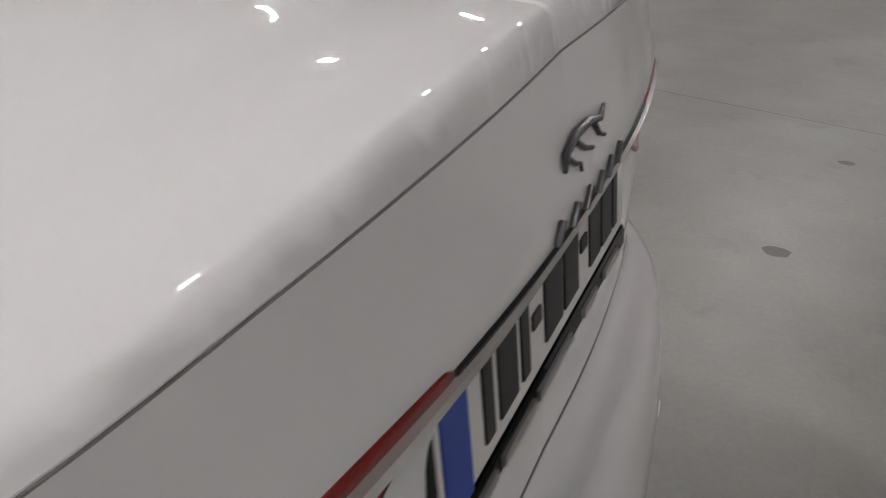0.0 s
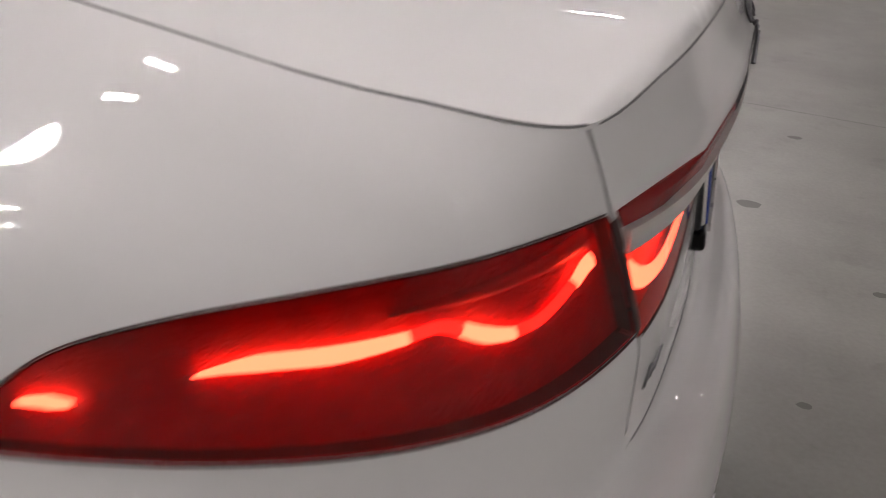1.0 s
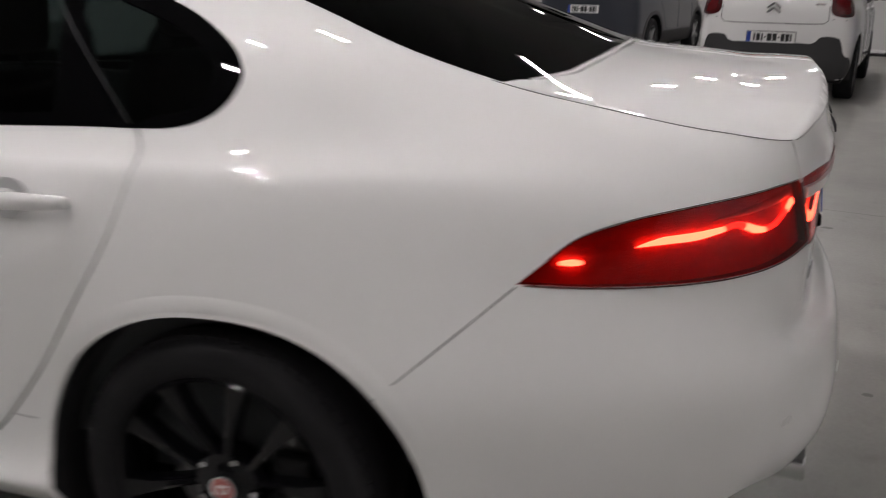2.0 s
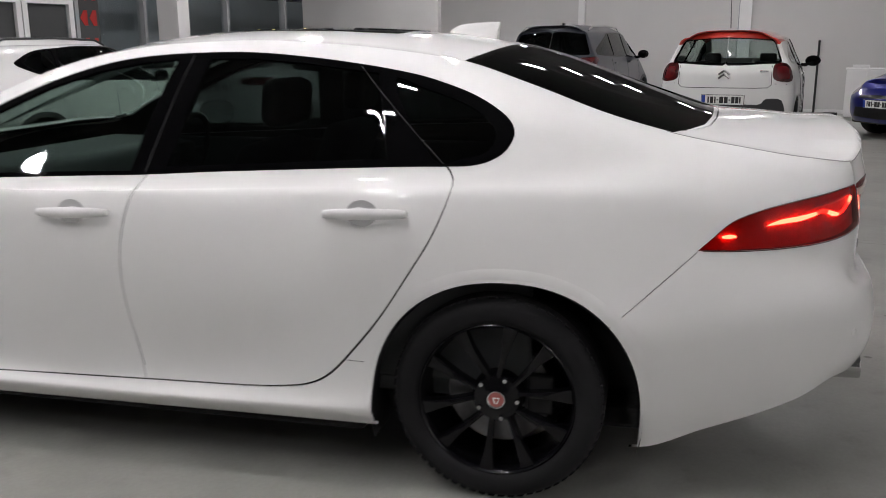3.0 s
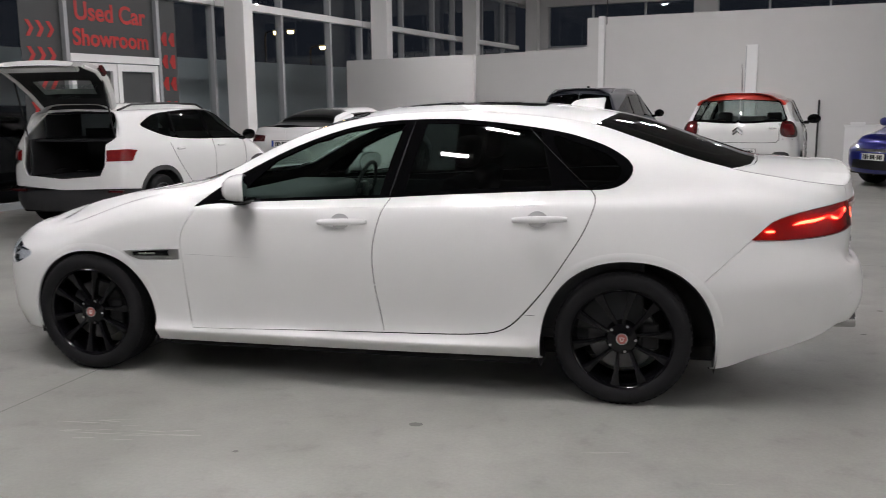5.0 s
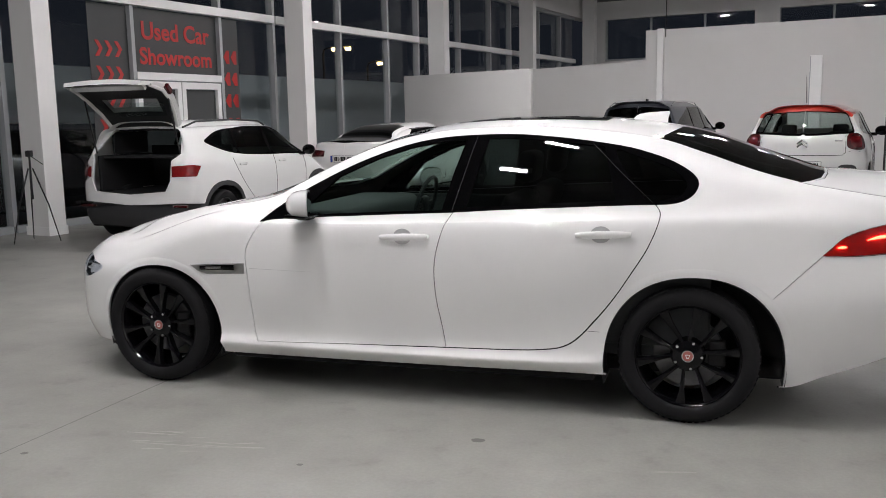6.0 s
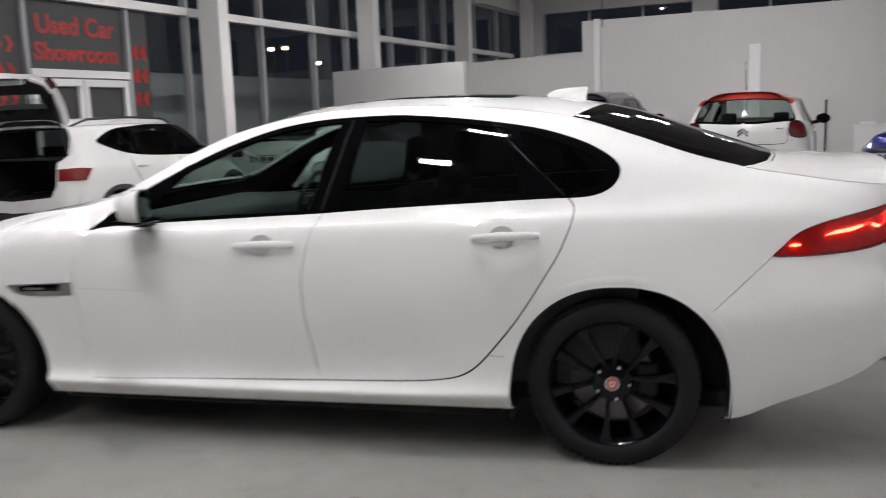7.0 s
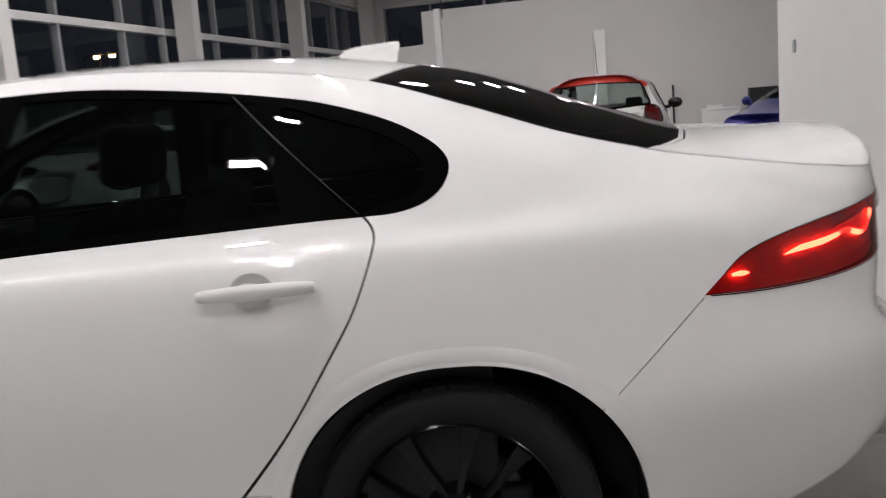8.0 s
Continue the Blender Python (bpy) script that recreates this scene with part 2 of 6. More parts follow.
class Shell:
    """A car's flank: a plan curve swept through height rows, from nose middle round the side to tail middle."""

    def __init__(self, plan, rows, mid):
        self.s0, self.s1, self.mid = plan[0][0], plan[-1][0], mid
        self.plan = spline(plan)
        self.rows = [pchip(r) for r in rows]
        self.k = len(rows)
        n = self.k
        A = np.eye(n)
        for i in range(1, n - 1):
            A[i, i - 1:i + 2] = 1, 4, 1
        self.inv = np.linalg.inv(A)

    def net(self, s):
        s = np.asarray(s, float)
        return np.stack([r(s) for r in self.rows], -2)

    def section(self, s, t):
        """(offset, z) at s and row parameter t."""
        return self.across(*self.curved(s), t)

    def curved(self, s):
        Y = self.net(s)
        B = np.zeros_like(Y)
        B[..., 1:-1, :] = 6 * (Y[..., 2:, :] - 2 * Y[..., 1:-1, :] + Y[..., :-2, :])
        return Y, np.einsum("ij,...jk->...ik", self.inv, B)

    def across(self, Y, M, t):
        t = np.asarray(t, float)
        i = np.clip(np.floor(t).astype(int), 0, self.k - 2)
        g = lambda a, j: np.take_along_axis(a, j[..., None, None].repeat(2, -1), axis=-2)[..., 0, :]
        a, b = (i + 1 - t)[..., None], (t - i)[..., None]
        return (g(M, i) * a**3 + g(M, i + 1) * b**3) / 6 + (g(Y, i) - g(M, i) / 6) * a + (g(Y, i + 1) - g(M, i + 1) / 6) * b

    def point(self, s, t, inset=0.0):
        s, t = np.asarray(s, float), np.asarray(t, float)
        p = self.plan(s)
        e = 1e-3
        d = self.plan(np.minimum(s + e, self.s1)) - self.plan(np.maximum(s - e, self.s0))
        d /= np.linalg.norm(d, axis=-1, keepdims=True)
        oz = self.section(s, t)
        x = p[..., 0] - d[..., 1] * oz[..., 0]
        y = p[..., 1] + d[..., 0] * oz[..., 0]
        q = np.stack([x, np.minimum(y, self.mid), oz[..., 1]], -1)
        return q - self.normal(s, t) * inset if inset else q

    def normal(self, s, t):
        e = 4e-3
        a = self.point(np.minimum(s + e, self.s1), t) - self.point(np.maximum(s - e, self.s0), t)
        b = self.point(s, np.minimum(t + 0.03, self.k - 1)) - self.point(s, np.maximum(t - 0.03, 0))
        n = np.cross(a, b)
        return n / np.maximum(np.linalg.norm(n, axis=-1, keepdims=True), 1e-9)

    def t_of(self, s, z):
        """Row parameter at which the flank has height z."""
        s, z = np.asarray(s, float), np.asarray(z, float)
        lo, hi = np.zeros_like(s), np.full_like(s, self.k - 1)
        net = self.curved(s)
        for _ in range(22):
            m = (lo + hi) / 2
            up = self.across(*net, m)[..., 1] < z
            lo, hi = np.where(up, m, lo), np.where(up, hi, m)
        return (lo + hi) / 2


def inside(poly, p):
    """Which of the points p (n, 2) lie in the polygon."""
    q = np.asarray(poly, float)
    r = np.roll(q, -1, 0)
    x, y = p[:, 0:1], p[:, 1:2]
    c = (q[:, 1] > y) != (r[:, 1] > y)
    with np.errstate(divide="ignore", invalid="ignore"):
        xi = (r[:, 0] - q[:, 0]) * (y - q[:, 1]) / (r[:, 1] - q[:, 1]) + q[:, 0]
    return (np.sum(c & (x < xi), axis=1) % 2) == 1


def near(line, p, d):
    """Which of the points p lie within d of the polyline."""
    q = np.asarray(line, float)
    hit = np.zeros(len(p), bool)
    for a, b in zip(q[:-1], q[1:]):
        ab = b - a
        t = np.clip(((p - a) @ ab) / max(ab @ ab, 1e-12), 0, 1)
        hit |= np.linalg.norm(p - (a + t[:, None] * ab), axis=1) < d
    return hit


def smooth_line(pts, n=6, closed=False):
    """Catmull-Rom through 2D points."""
    P = [np.array(p, float) for p in pts]
    out = []
    m = len(P)
    for i in range(m if closed else m - 1):
        a, b, c, d = (P[(i + j - 1) % m] if closed else P[min(max(i + j - 1, 0), m - 1)] for j in range(4))
        for k in range(n):
            t = k / n
            out.append(0.5 * ((2 * b) + (c - a) * t + (2 * a - 5 * b + 4 * c - d) * t * t + (3 * b - a - 3 * c + d) * t**3))
    if not closed:
        out.append(P[-1])
    return np.array(out)


def buffer_sides(line, d):
    q = np.asarray(line, float)
    t = np.gradient(q, axis=0)
    t /= np.maximum(np.linalg.norm(t, axis=1, keepdims=True), 1e-9)
    n = np.stack([-t[:, 1], t[:, 0]], 1) * d
    return np.concatenate([q + n, (q - n)[::-1]])


from mathutils.geometry import delaunay_2d_cdt


def triangulate(grid, loops):
    """Constrained triangulation of free points and closed outlines; returns points and triangles."""
    verts = [Vector((float(a), float(b))) for a, b in grid]
    edges = []
    for lp in loops:
        i0 = len(verts)
        verts += [Vector((float(a), float(b))) for a, b in lp]
        n = len(lp)
        edges += [(i0 + i, i0 + (i + 1) % n) for i in range(n)]
    v, _, f, *_ = delaunay_2d_cdt(verts, edges, [], 0, 1e-5)
    tri = []
    for face in f:
        for i in range(1, len(face) - 1):
            tri.append((face[0], face[i], face[i + 1]))
    return np.array([(p.x, p.y) for p in v]), np.array(tri)


def region_mesh(name, P, N, tri, mat, parent, label="", depth=0.012, flip=False, mid=0.94):
    """A panel from chosen triangles of a shell, with its edges turned inwards by depth."""
    used, inv = np.unique(tri, return_inverse=True)
    t = inv.reshape(-1, 3)
    V, W = P[used], N[used]
    e = {}
    for a, b, c in t:
        for i, j in ((a, b), (b, c), (c, a)):
            e[(i, j)] = e.get((i, j), 0) + 1
    border = [(i, j) for i, j in e if (j, i) not in e]
    verts, norms, faces = [V], [W], [tuple(x) for x in t]
    n = len(V)
    if depth:
        ring = sorted({i for b in border for i in b})
        pos = {i: k for k, i in enumerate(ring)}
        m = len(ring)
        verts += [V[ring], V[ring] - W[ring] * depth]
        side = np.zeros((len(ring), 3))
        for i, j in border:
            d = np.cross(V[j] - V[i], W[i])
            side[pos[i]] += d
            side[pos[j]] += d
        side /= np.maximum(np.linalg.norm(side, axis=1, keepdims=True), 1e-9)
        norms += [side, side]
        faces += [(n + pos[j], n + pos[i], n + m + pos[i], n + m + pos[j]) for i, j in border]
    V2, N2 = np.concatenate(verts), np.concatenate(norms)
    if flip:
        V2 = V2 * (1, -1, 1) + (0, 2 * mid, 0)
        N2 = N2 * (1, -1, 1)
        faces = [f[::-1] for f in faces]
    return mesh_object(name, V2, faces, mat, parent, label, normals=N2)

# ==== the showroom ====
ASPHALT = material("asphalt", (0.04, 0.04, 0.042), 0.85, vary=0.2, scale=6)
def slab(name, corners, z0, z1, mat, label="", category="", kind="structure"):
    """Upright prism over a ground outline in room axes."""
    bm = bmesh.new()
    lo = [bm.verts.new(room(u, v, z0)) for u, v in corners]
    hi = [bm.verts.new(room(u, v, z1)) for u, v in corners]
    n = len(corners)
    for i in range(n):
        bm.faces.new((lo[i], lo[(i + 1) % n], hi[(i + 1) % n], hi[i]))
    bm.faces.new(lo[::-1])
    bm.faces.new(hi)
    ob = part(name, bm, mat, None)
    return tagged(ob, label, category, kind=kind)


def rect(u0, v0, u1, v1):
    return [(u0, v0), (u1, v0), (u1, v1), (u0, v1)]


U0, U1, VL, VR = -9.0, 28.0, -10.27, 9.0
slab("floor", rect(U0 - 1, VL - 0.1, U1 + 1, VR + 1), -0.2, 0.0, CONCRETE, "grey polished concrete showroom floor")
slab("ceiling", rect(U0 - 1, VL - 1, U1 + 1, VR + 1), CEIL, CEIL + 0.2, CEILING_GREY, "pale grey ceiling")
slab("ground", rect(U0 - 40, VL - 60, U1 + 40, VL - 0.1), -0.25, -0.05, ASPHALT, "dark asphalt forecourt outside at night")
# Unseen closing wall, made dark so the saloon's side glass reflects little.
slab("wall_south", rect(U0 - 0.3, VL - .3, U0, VR + .3), 0, CEIL, GREY_WALL, "unseen end wall, dark grey to keep glass reflections dark")
slab("wall_east", rect(U0, VR, U1, VR + 0.3), 0, CEIL, WHITE_WALL, "white far side wall")
# facade: head above the glass, columns, glazing
slab("wall_west_head", rect(U0, VL - .2, U1, VL + .25), 4.95, CEIL, WHITE_WALL, "white bulkhead over the glass front")
COLS = [-7.9, -2.0, 3.82, 9.69, 15.33, 21.0, 26.7]
for cu in COLS:
    slab("column", rect(cu - .03, VL + .38, cu + .25, VL + .82), 0, CEIL, WHITE_WALL, "white boxed showroom column")
    slab("column_plinth", rect(cu - .045, VL + .365, cu + .265, VL + .835), 0, 0.12, WHITE_FRAME, "white skirting round a column")
# tall partition, low partition, right partition
slab("partition_tall", rect(17.3, -5.0, 17.5, VR), 0, 3.48, PARTITION, "tall white partition wall")
slab("partition_right", rect(2.6, 1.46, 8.04, 1.66), 0, CEIL, WHITE_WALL, "white partition wall beside the aisle")
slab("partition_low", [(14.35, -10.05), (14.5, -10.05), (13.72, -6.45), (13.57, -6.45)], 0, 2.5, PARTITION, "low white partition wall")


def sloped_wall(name, a, b, z_a, z_b, thick, label):
    """A wall between two room places with its own height at each end."""
    bm = bmesh.new()
    lo = [bm.verts.new(room(*q, 0)) for q in (a, b, (b[0] + thick, b[1]), (a[0] + thick, a[1]))]
    hi = [bm.verts.new(room(*q)) for q in ((*a, z_a), (*b, z_b), (b[0] + thick, b[1], z_b), (a[0] + thick, a[1], z_a))]
    for i in range(4):
        bm.faces.new((lo[i], lo[(i + 1) % 4], hi[(i + 1) % 4], hi[i]))
    bm.faces.new(lo[::-1])
    bm.faces.new(hi)
    return tagged(part(name, bm, PARTITION, None), label, kind="structure")


sloped_wall("partition_step", (17.42, -8.6), (17.42, -5.0), 2.68, 2.79, 0.15, "lower white partition wall")
slab("partition_edge", rect(17.21, -4.70, 17.3, -4.56), 0, 3.5, WHITE_FRAME, "white edge trim of the partition")
# glazing bars and panes of the front
MULL = []
for a, b in zip(COLS, COLS[1:]):
    MULL.append([a + (b - a) * f for f in (0.4, 0.745)])
for bay, (a, b) in enumerate(zip(COLS, COLS[1:])):
    xs = [a + .03] + MULL[bay] + [b - .03]
    slab("glazing_transom", rect(a + .03, VL - .05, b - .03, VL + .13), 3.36, 3.50, WHITE_FRAME, "white horizontal glazing bar")
    slab("glazing_sill", rect(a + .03, VL - .05, b - .03, VL + .08), 0.0, 0.10, GREY_FRAME, "grey metal window sill")
    slab("glazing_head", rect(a + .03, VL - .05, b - .03, VL + .08), 4.88, 4.95, GREY_FRAME, "grey metal window head")
    for q in MULL[bay] + [a]:
        slab("glazing_mullion", rect(q - .035, VL - .06, q + .035, VL + .09), 0.1, 4.88, MULLION_GREY, "pale grey upright glazing bar")
    for q, r in zip(xs, xs[1:]):
        for z0, z1 in ((0.1, 3.36), (3.5, 4.88)):
            g = slab("window_pane", rect(q, VL - .01, r, VL), z0, z1, GLASS_WINDOW, "tall dark showroom window pane")
# back wall with clerestory windows
slab("wall_north", rect(U1, VL, U1 + .3, VR), 0, 3.45, WHITE_WALL, "white back wall below the high windows")
slab("wall_north_head", rect(U1, VL, U1 + .3, VR), 4.95, CEIL, WHITE_WALL, "white bulkhead over the high windows")
BACK_PIERS = [-10.27, -4.2, 1.8, 8.0]
for v in BACK_PIERS:
    slab("wall_pier", rect(U1 - .05, v, U1 + .3, v + .8), 3.45, 4.95, WHITE_WALL, "white pier between high windows")
for v0, v1 in zip(BACK_PIERS, BACK_PIERS[1:]):
    slab("high_window_sill", rect(U1 - .02, v0 + .8, U1 + .2, v1), 3.45, 3.52, GREY_FRAME, "grey sill of a high window")
    for f in (0.32, 0.68):
        q = v0 + .8 + (v1 - v0 - .8) * f
        slab("high_window_bar", rect(U1 + .02, q - .03, U1 + .12, q + .03), 3.52, 4.95, GREY_FRAME, "grey bar of a high window")
    slab("high_window_pane", rect(U1 + .08, v0 + .8, U1 + .09, v1), 3.52, 4.95, GLASS_WINDOW, "dark high window pane")
slab("ground_north", rect(U1 + .3, VL - 1, U1 + 60, VR + 30), -0.25, -0.05, ASPHALT, "dark asphalt yard outside at night")


# ceiling lamps: flat LED panels hung under the ceiling
def ceiling_lamp(u, v, glow, word):
    th = new("ceiling_lamp")
    th.matrix_world = Matrix.Translation(room(u, v, CEIL - 0.35)) @ Matrix.Rotation(-ROOM_TURN, 4, "Z")
    tagged(th, word + " lit rectangular panel lamp hung below the ceiling", "lamp", "ceiling lamps")
    bm = bmesh.new()
    box(bm, -.18, -.11, 0.0, .18, .11, .10, 0.02)
    part("housing", bm, WHITE_FRAME, th)
    bm = bmesh.new()
    box(bm, -.14, -.08, -.012, .14, .08, -.002, 0.003, 1)
    part("diffuser", bm, glow, th, "bright white light panel")
    for y in (-.08, .08):
        bm = bmesh.new()
        tube(bm, [(y, 0, .1), (y, 0, .35)], .006, 6)
        part("hanger", bm, GREY_FRAME, th)
    return th


LAMP_GLOW = glow_material("lamp_glow", (1.0, 0.965, 0.985), LAMP_POWER)
LAMP_GLOW_DIM = glow_material("lamp_glow_dim", (1.0, 0.965, 0.985), LAMP_POWER * 0.55)
LAMP_GLOW_HIGH = glow_material("lamp_glow_high", (1.0, 0.965, 0.985), LAMP_POWER * 1.6)
# Lamps at v = 7.9 are unseen, added to brighten the saloon's tail.
LAMP_ROWS = (
    (LAMP_GLOW_HIGH, "bright", [(-0.6, -1.05), (8.3, -6.0), (12.6, -6.0), (12.9, -0.9), (-1.8, 7.9), (1.6, 7.9)]),
    (LAMP_GLOW, "white", [(-2.5, -1.4), (-4.6, -1.0), (-4.6, -6.0), (-0.4, -6.0), (4.0, -6.0), (10.6, -0.9), (-5.2, 7.9)]),
    (LAMP_GLOW_DIM, "dimmer", [(-6.7, -0.9), (2.3, -0.9), (6.2, -0.9), (8.4, -0.9), (19.8, -0.9), (24.0, -0.9), (19.8, -6.0), (24.0, -6.0), (11.5, 5.2), (24.0, 5.2)]),
)
for glow, word, places in LAMP_ROWS:
    first_lamp = ceiling_lamp(*places[0], glow, word)
    for u, v in places[1:]:
        copy_thing(first_lamp, Matrix.Translation(room(u, v, CEIL - 0.35)) @ Matrix.Rotation(-ROOM_TURN, 4, "Z"))

# ==== the white saloon car ====
MID = 0.94
PLAN = [(-4.55, -3.83, 0.94), (-4.2, -3.80, 0.62), (-3.9, -3.73, 0.40), (-3.65, -3.59, 0.22), (-3.4, -3.4, 0.105), (-3.2, -3.2, 0.055), (-2.9, -2.9, 0.026), (-2.2, -2.2, 0.011),
        (-1.2, -1.2, 0.004), (-0.4, -0.4, 0.004), (0.0, 0.0, 0.008), (0.25, 0.25, 0.022), (0.5, 0.5, 0.06), (0.7, 0.7, 0.105), (0.85, 0.85, 0.15), (0.97, 0.97, 0.21),
        (1.09, 1.065, 0.295), (1.2, 1.12, 0.40), (1.35, 1.152, 0.545), (1.55, 1.172, 0.75), (1.74, 1.178, 0.94)]
# each row: (along, inset, height), from the sill up to the roof and boot edge
ROWS = [
    [(-4.55, .06, .20), (-3.35, .05, .20), (-2.5, .05, .20), (-1.2, .05, .208), (-.4, .035, .22), (.45, .06, .195), (.65, .065, .255), (.94, .06, .345), (1.1, .045, .40), (1.3, .02, .40), (1.74, .02, .40)],
    [(-4.55, .01, .32), (-3.35, .01, .30), (-2.5, .002, .264), (-1.2, -.004, .268), (-.45, -.002, .28), (.0, .0, .33), (.45, .03, .33), (.65, .03, .37), (.94, .03, .44), (1.1, .01, .475), (1.3, -.012, .47), (1.74, -.02, .47)],
    [(-4.55, 0, .42), (-3.35, 0, .40), (-2.5, .024, .322), (-1.2, .024, .326), (-.45, .012, .350), (0, 0, .44), (.45, .012, .46), (.94, .01, .53), (1.1, -.002, .56), (1.3, -.02, .56), (1.74, -.028, .56)],
    [(-4.55, 0, .52), (-3.35, 0, .52), (-2.5, .015, .50), (-1.2, .013, .52), (-.4, .008, .55), (0, 0, .58), (.45, .0, .58), (.94, 0, .62), (1.15, -.006, .635), (1.3, -.012, .635), (1.74, -.015, .635)],
    [(-4.55, .01, .60), (-3.35, .005, .60), (-2.5, .004, .66), (-1.2, .002, .68), (-.4, 0, .70), (0, .006, .72), (.45, .014, .70), (.8, .012, .70), (1.0, .012, .70), (1.15, .01, .69), (1.74, .012, .69)],
    [(-4.55, .03, .66), (-3.35, .02, .66), (-2.5, .006, .80), (-1.2, .004, .82), (-.4, .006, .84), (0, .018, .85), (.45, .034, .82), (.8, .034, .80), (1.0, .032, .78), (1.15, .045, .722), (1.74, .060, .712)],
    [(-4.55, .07, .70), (-3.35, .045, .70), (-2.5, .018, .90), (-1.2, .014, .92), (-.4, .02, .94), (0, .035, .95), (.45, .053, .93), (.8, .042, .89), (1.0, .036, .86), (1.15, .045, .84), (1.74, .075, .84)],
    [(-4.55, .12, .73), (-3.35, .075, .74), (-2.5, .05, .95), (-2.2, .035, .945), (-1.2, .03, .965), (-.4, .04, .99), (0, .055, 1.0), (.45, .08, 1.005), (.8, .06, .975), (1.0, .043, .95), (1.15, .05, .94), (1.74, .075, .95)],
    [(-4.55, .20, .76), (-3.35, .11, .78), (-2.5, .10, .985), (-2.2, .07, .965), (-1.2, .065, 1.01), (-.4, .085, 1.05), (0, .10, 1.06), (.45, .14, 1.06), (.8, .095, 1.035), (1.0, .056, 1.015), (1.15, .052, 1.003), (1.35, .046, 1.01), (1.74, .043, 1.02)],
    [(-4.55, .30, .79), (-3.35, .16, .81), (-2.5, .16, 1.01), (-2.2, .13, 1.04), (-1.9, .18, 1.15), (-1.5, .20, 1.24), (-1.2, .203, 1.265), (-.4, .212, 1.265), (0, .203, 1.22), (.45, .20, 1.125), (.8, .13, 1.08), (1.0, .072, 1.05), (1.09, .055, 1.042), (1.2, .058, 1.048), (1.35, .056, 1.058), (1.74, .062, 1.07)],
    [(-4.55, .45, .82), (-3.35, .22, .83), (-3.0, .20, .945), (-2.67, .19, 1.01), (-2.4, .185, 1.04), (-2.25, .20, 1.075), (-2.1, .235, 1.15), (-1.82, .28, 1.285), (-1.63, .31, 1.355), (-1.44, .33, 1.40), (-1.2, .345, 1.43),
     (-.9, .35, 1.44), (-.6, .355, 1.425), (-.4, .36, 1.405), (-.18, .375, 1.371), (.08, .355, 1.29), (.34, .295, 1.207), (.5, .25, 1.165), (.6, .22, 1.142), (.8, .167, 1.108), (.95, .115, 1.087), (1.09, .062, 1.075), (1.2, .066, 1.099), (1.35, .068, 1.118), (1.55, .075, 1.127), (1.74, .083, 1.130)],
]
SHELL = Shell(PLAN, ROWS, MID)
TS = 0.1  # scale of the row parameter in the flat layout


def flat(line):
    """(along, height) outline into the flank's flat layout."""
    q = np.asarray(line, float)
    return np.stack([q[:, 0], SHELL.t_of(q[:, 0], q[:, 1]) * TS], 1)


def arch(cx, cz, a, b, p=2.25, n=40):
    th = [math.pi * k / n for k in range(n + 1)]
    q = [(cx + a * abs(math.cos(t)) ** (2 / p) * (1 if math.cos(t) > 0 else -1), cz + b * abs(math.sin(t)) ** (2 / p)) for t in th]
    return [(cx + a, 0.05)] + q + [(cx - a, 0.05)]


ARCH_R, ARCH_F = arch(0.025, 0.27, 0.425, 0.455), arch(-2.935, 0.27, 0.40, 0.42)
DLO = smooth_line([(-2.27, .957), (-2.10, 1.085), (-1.85, 1.217), (-1.64, 1.303), (-1.45, 1.36), (-1.27, 1.389), (-1.07, 1.40), (-.88, 1.40), (-.68, 1.384), (-.50, 1.362), (-.35, 1.338), (-.24, 1.313),
                   (-.11, 1.27), (-.02, 1.224), (.025, 1.186), (.036, 1.149), (.014, 1.107), (-.03, 1.078), (-.09, 1.063), (-.17, 1.059), (-.32, 1.055), (-.87, 1.03), (-1.19, 1.011), (-1.44, 1.0), (-2.02, .972), (-2.2, .96)], 4, True)
SEAM_DOOR = smooth_line([(-.165, 1.062), (-.14, 1.007), (-.19, .868), (-.27, .734), (-.36, .597), (-.45, .484), (-.53, .397), (-.60, .354), (-.69, .335), (-.85, .323), (-1.21, .313), (-1.74, .30), (-2.24, .286), (-2.31, .30), (-2.33, .422), (-2.34, .615), (-2.35, .775), (-2.31, .871), (-2.25, .951)], 5)
SEAM_B = smooth_line([(-1.17, 1.016), (-1.21, .945), (-1.25, .806), (-1.26, .694), (-1.25, .554), (-1.23, .441), (-1.21, .318)], 5)
SEAM_BUMPER = smooth_line([(.59, .824), (.50, .744), (.415, .668), (.33, .592)], 6)
SEAM_BOOT = smooth_line([(1.0915, 1.0715), (1.122, 1.003), (1.186, .876), (1.20, .84), (1.21, .75)], 4)
LAMP_O = np.concatenate([smooth_line([(.592, .829), (.642, .872), (.696, .914), (.777, .944), (.876, .967), (.96, .984), (1.04, .996), (1.117, 1.003)], 4),
                         smooth_line([(1.18, .877), (1.10, .866), (1.01, .853), (.921, .841), (.804, .832), (.696, .828)], 4)])
LAMP_I = np.concatenate([smooth_line([(1.145, .963), (1.28, .974), (1.43, .984)], 4), smooth_line([(1.418, .965), (1.385, .932), (1.32, .899), (1.25, .879), (1.189, .869)], 4)])
BAR_I = np.array([(1.129, 1.004), (1.3, 1.012), (1.455, 1.016), (1.47, 1.008), (1.462, .999), (1.3, .995), (1.137, .989)])
GLASS_F = np.array([(-2.05, .995), (-1.85, 1.188), (-1.64, 1.28), (-1.45, 1.338), (-1.28, 1.366), (-1.15, 1.378), (-1.235, 1.022), (-1.6, 1.008), (-2.03, .985)])
GLASS_R = np.array([(-1.03, 1.38), (-.88, 1.379), (-.68, 1.363), (-.43, 1.333), (-.355, 1.078), (-.7, 1.06), (-1.105, 1.038)])
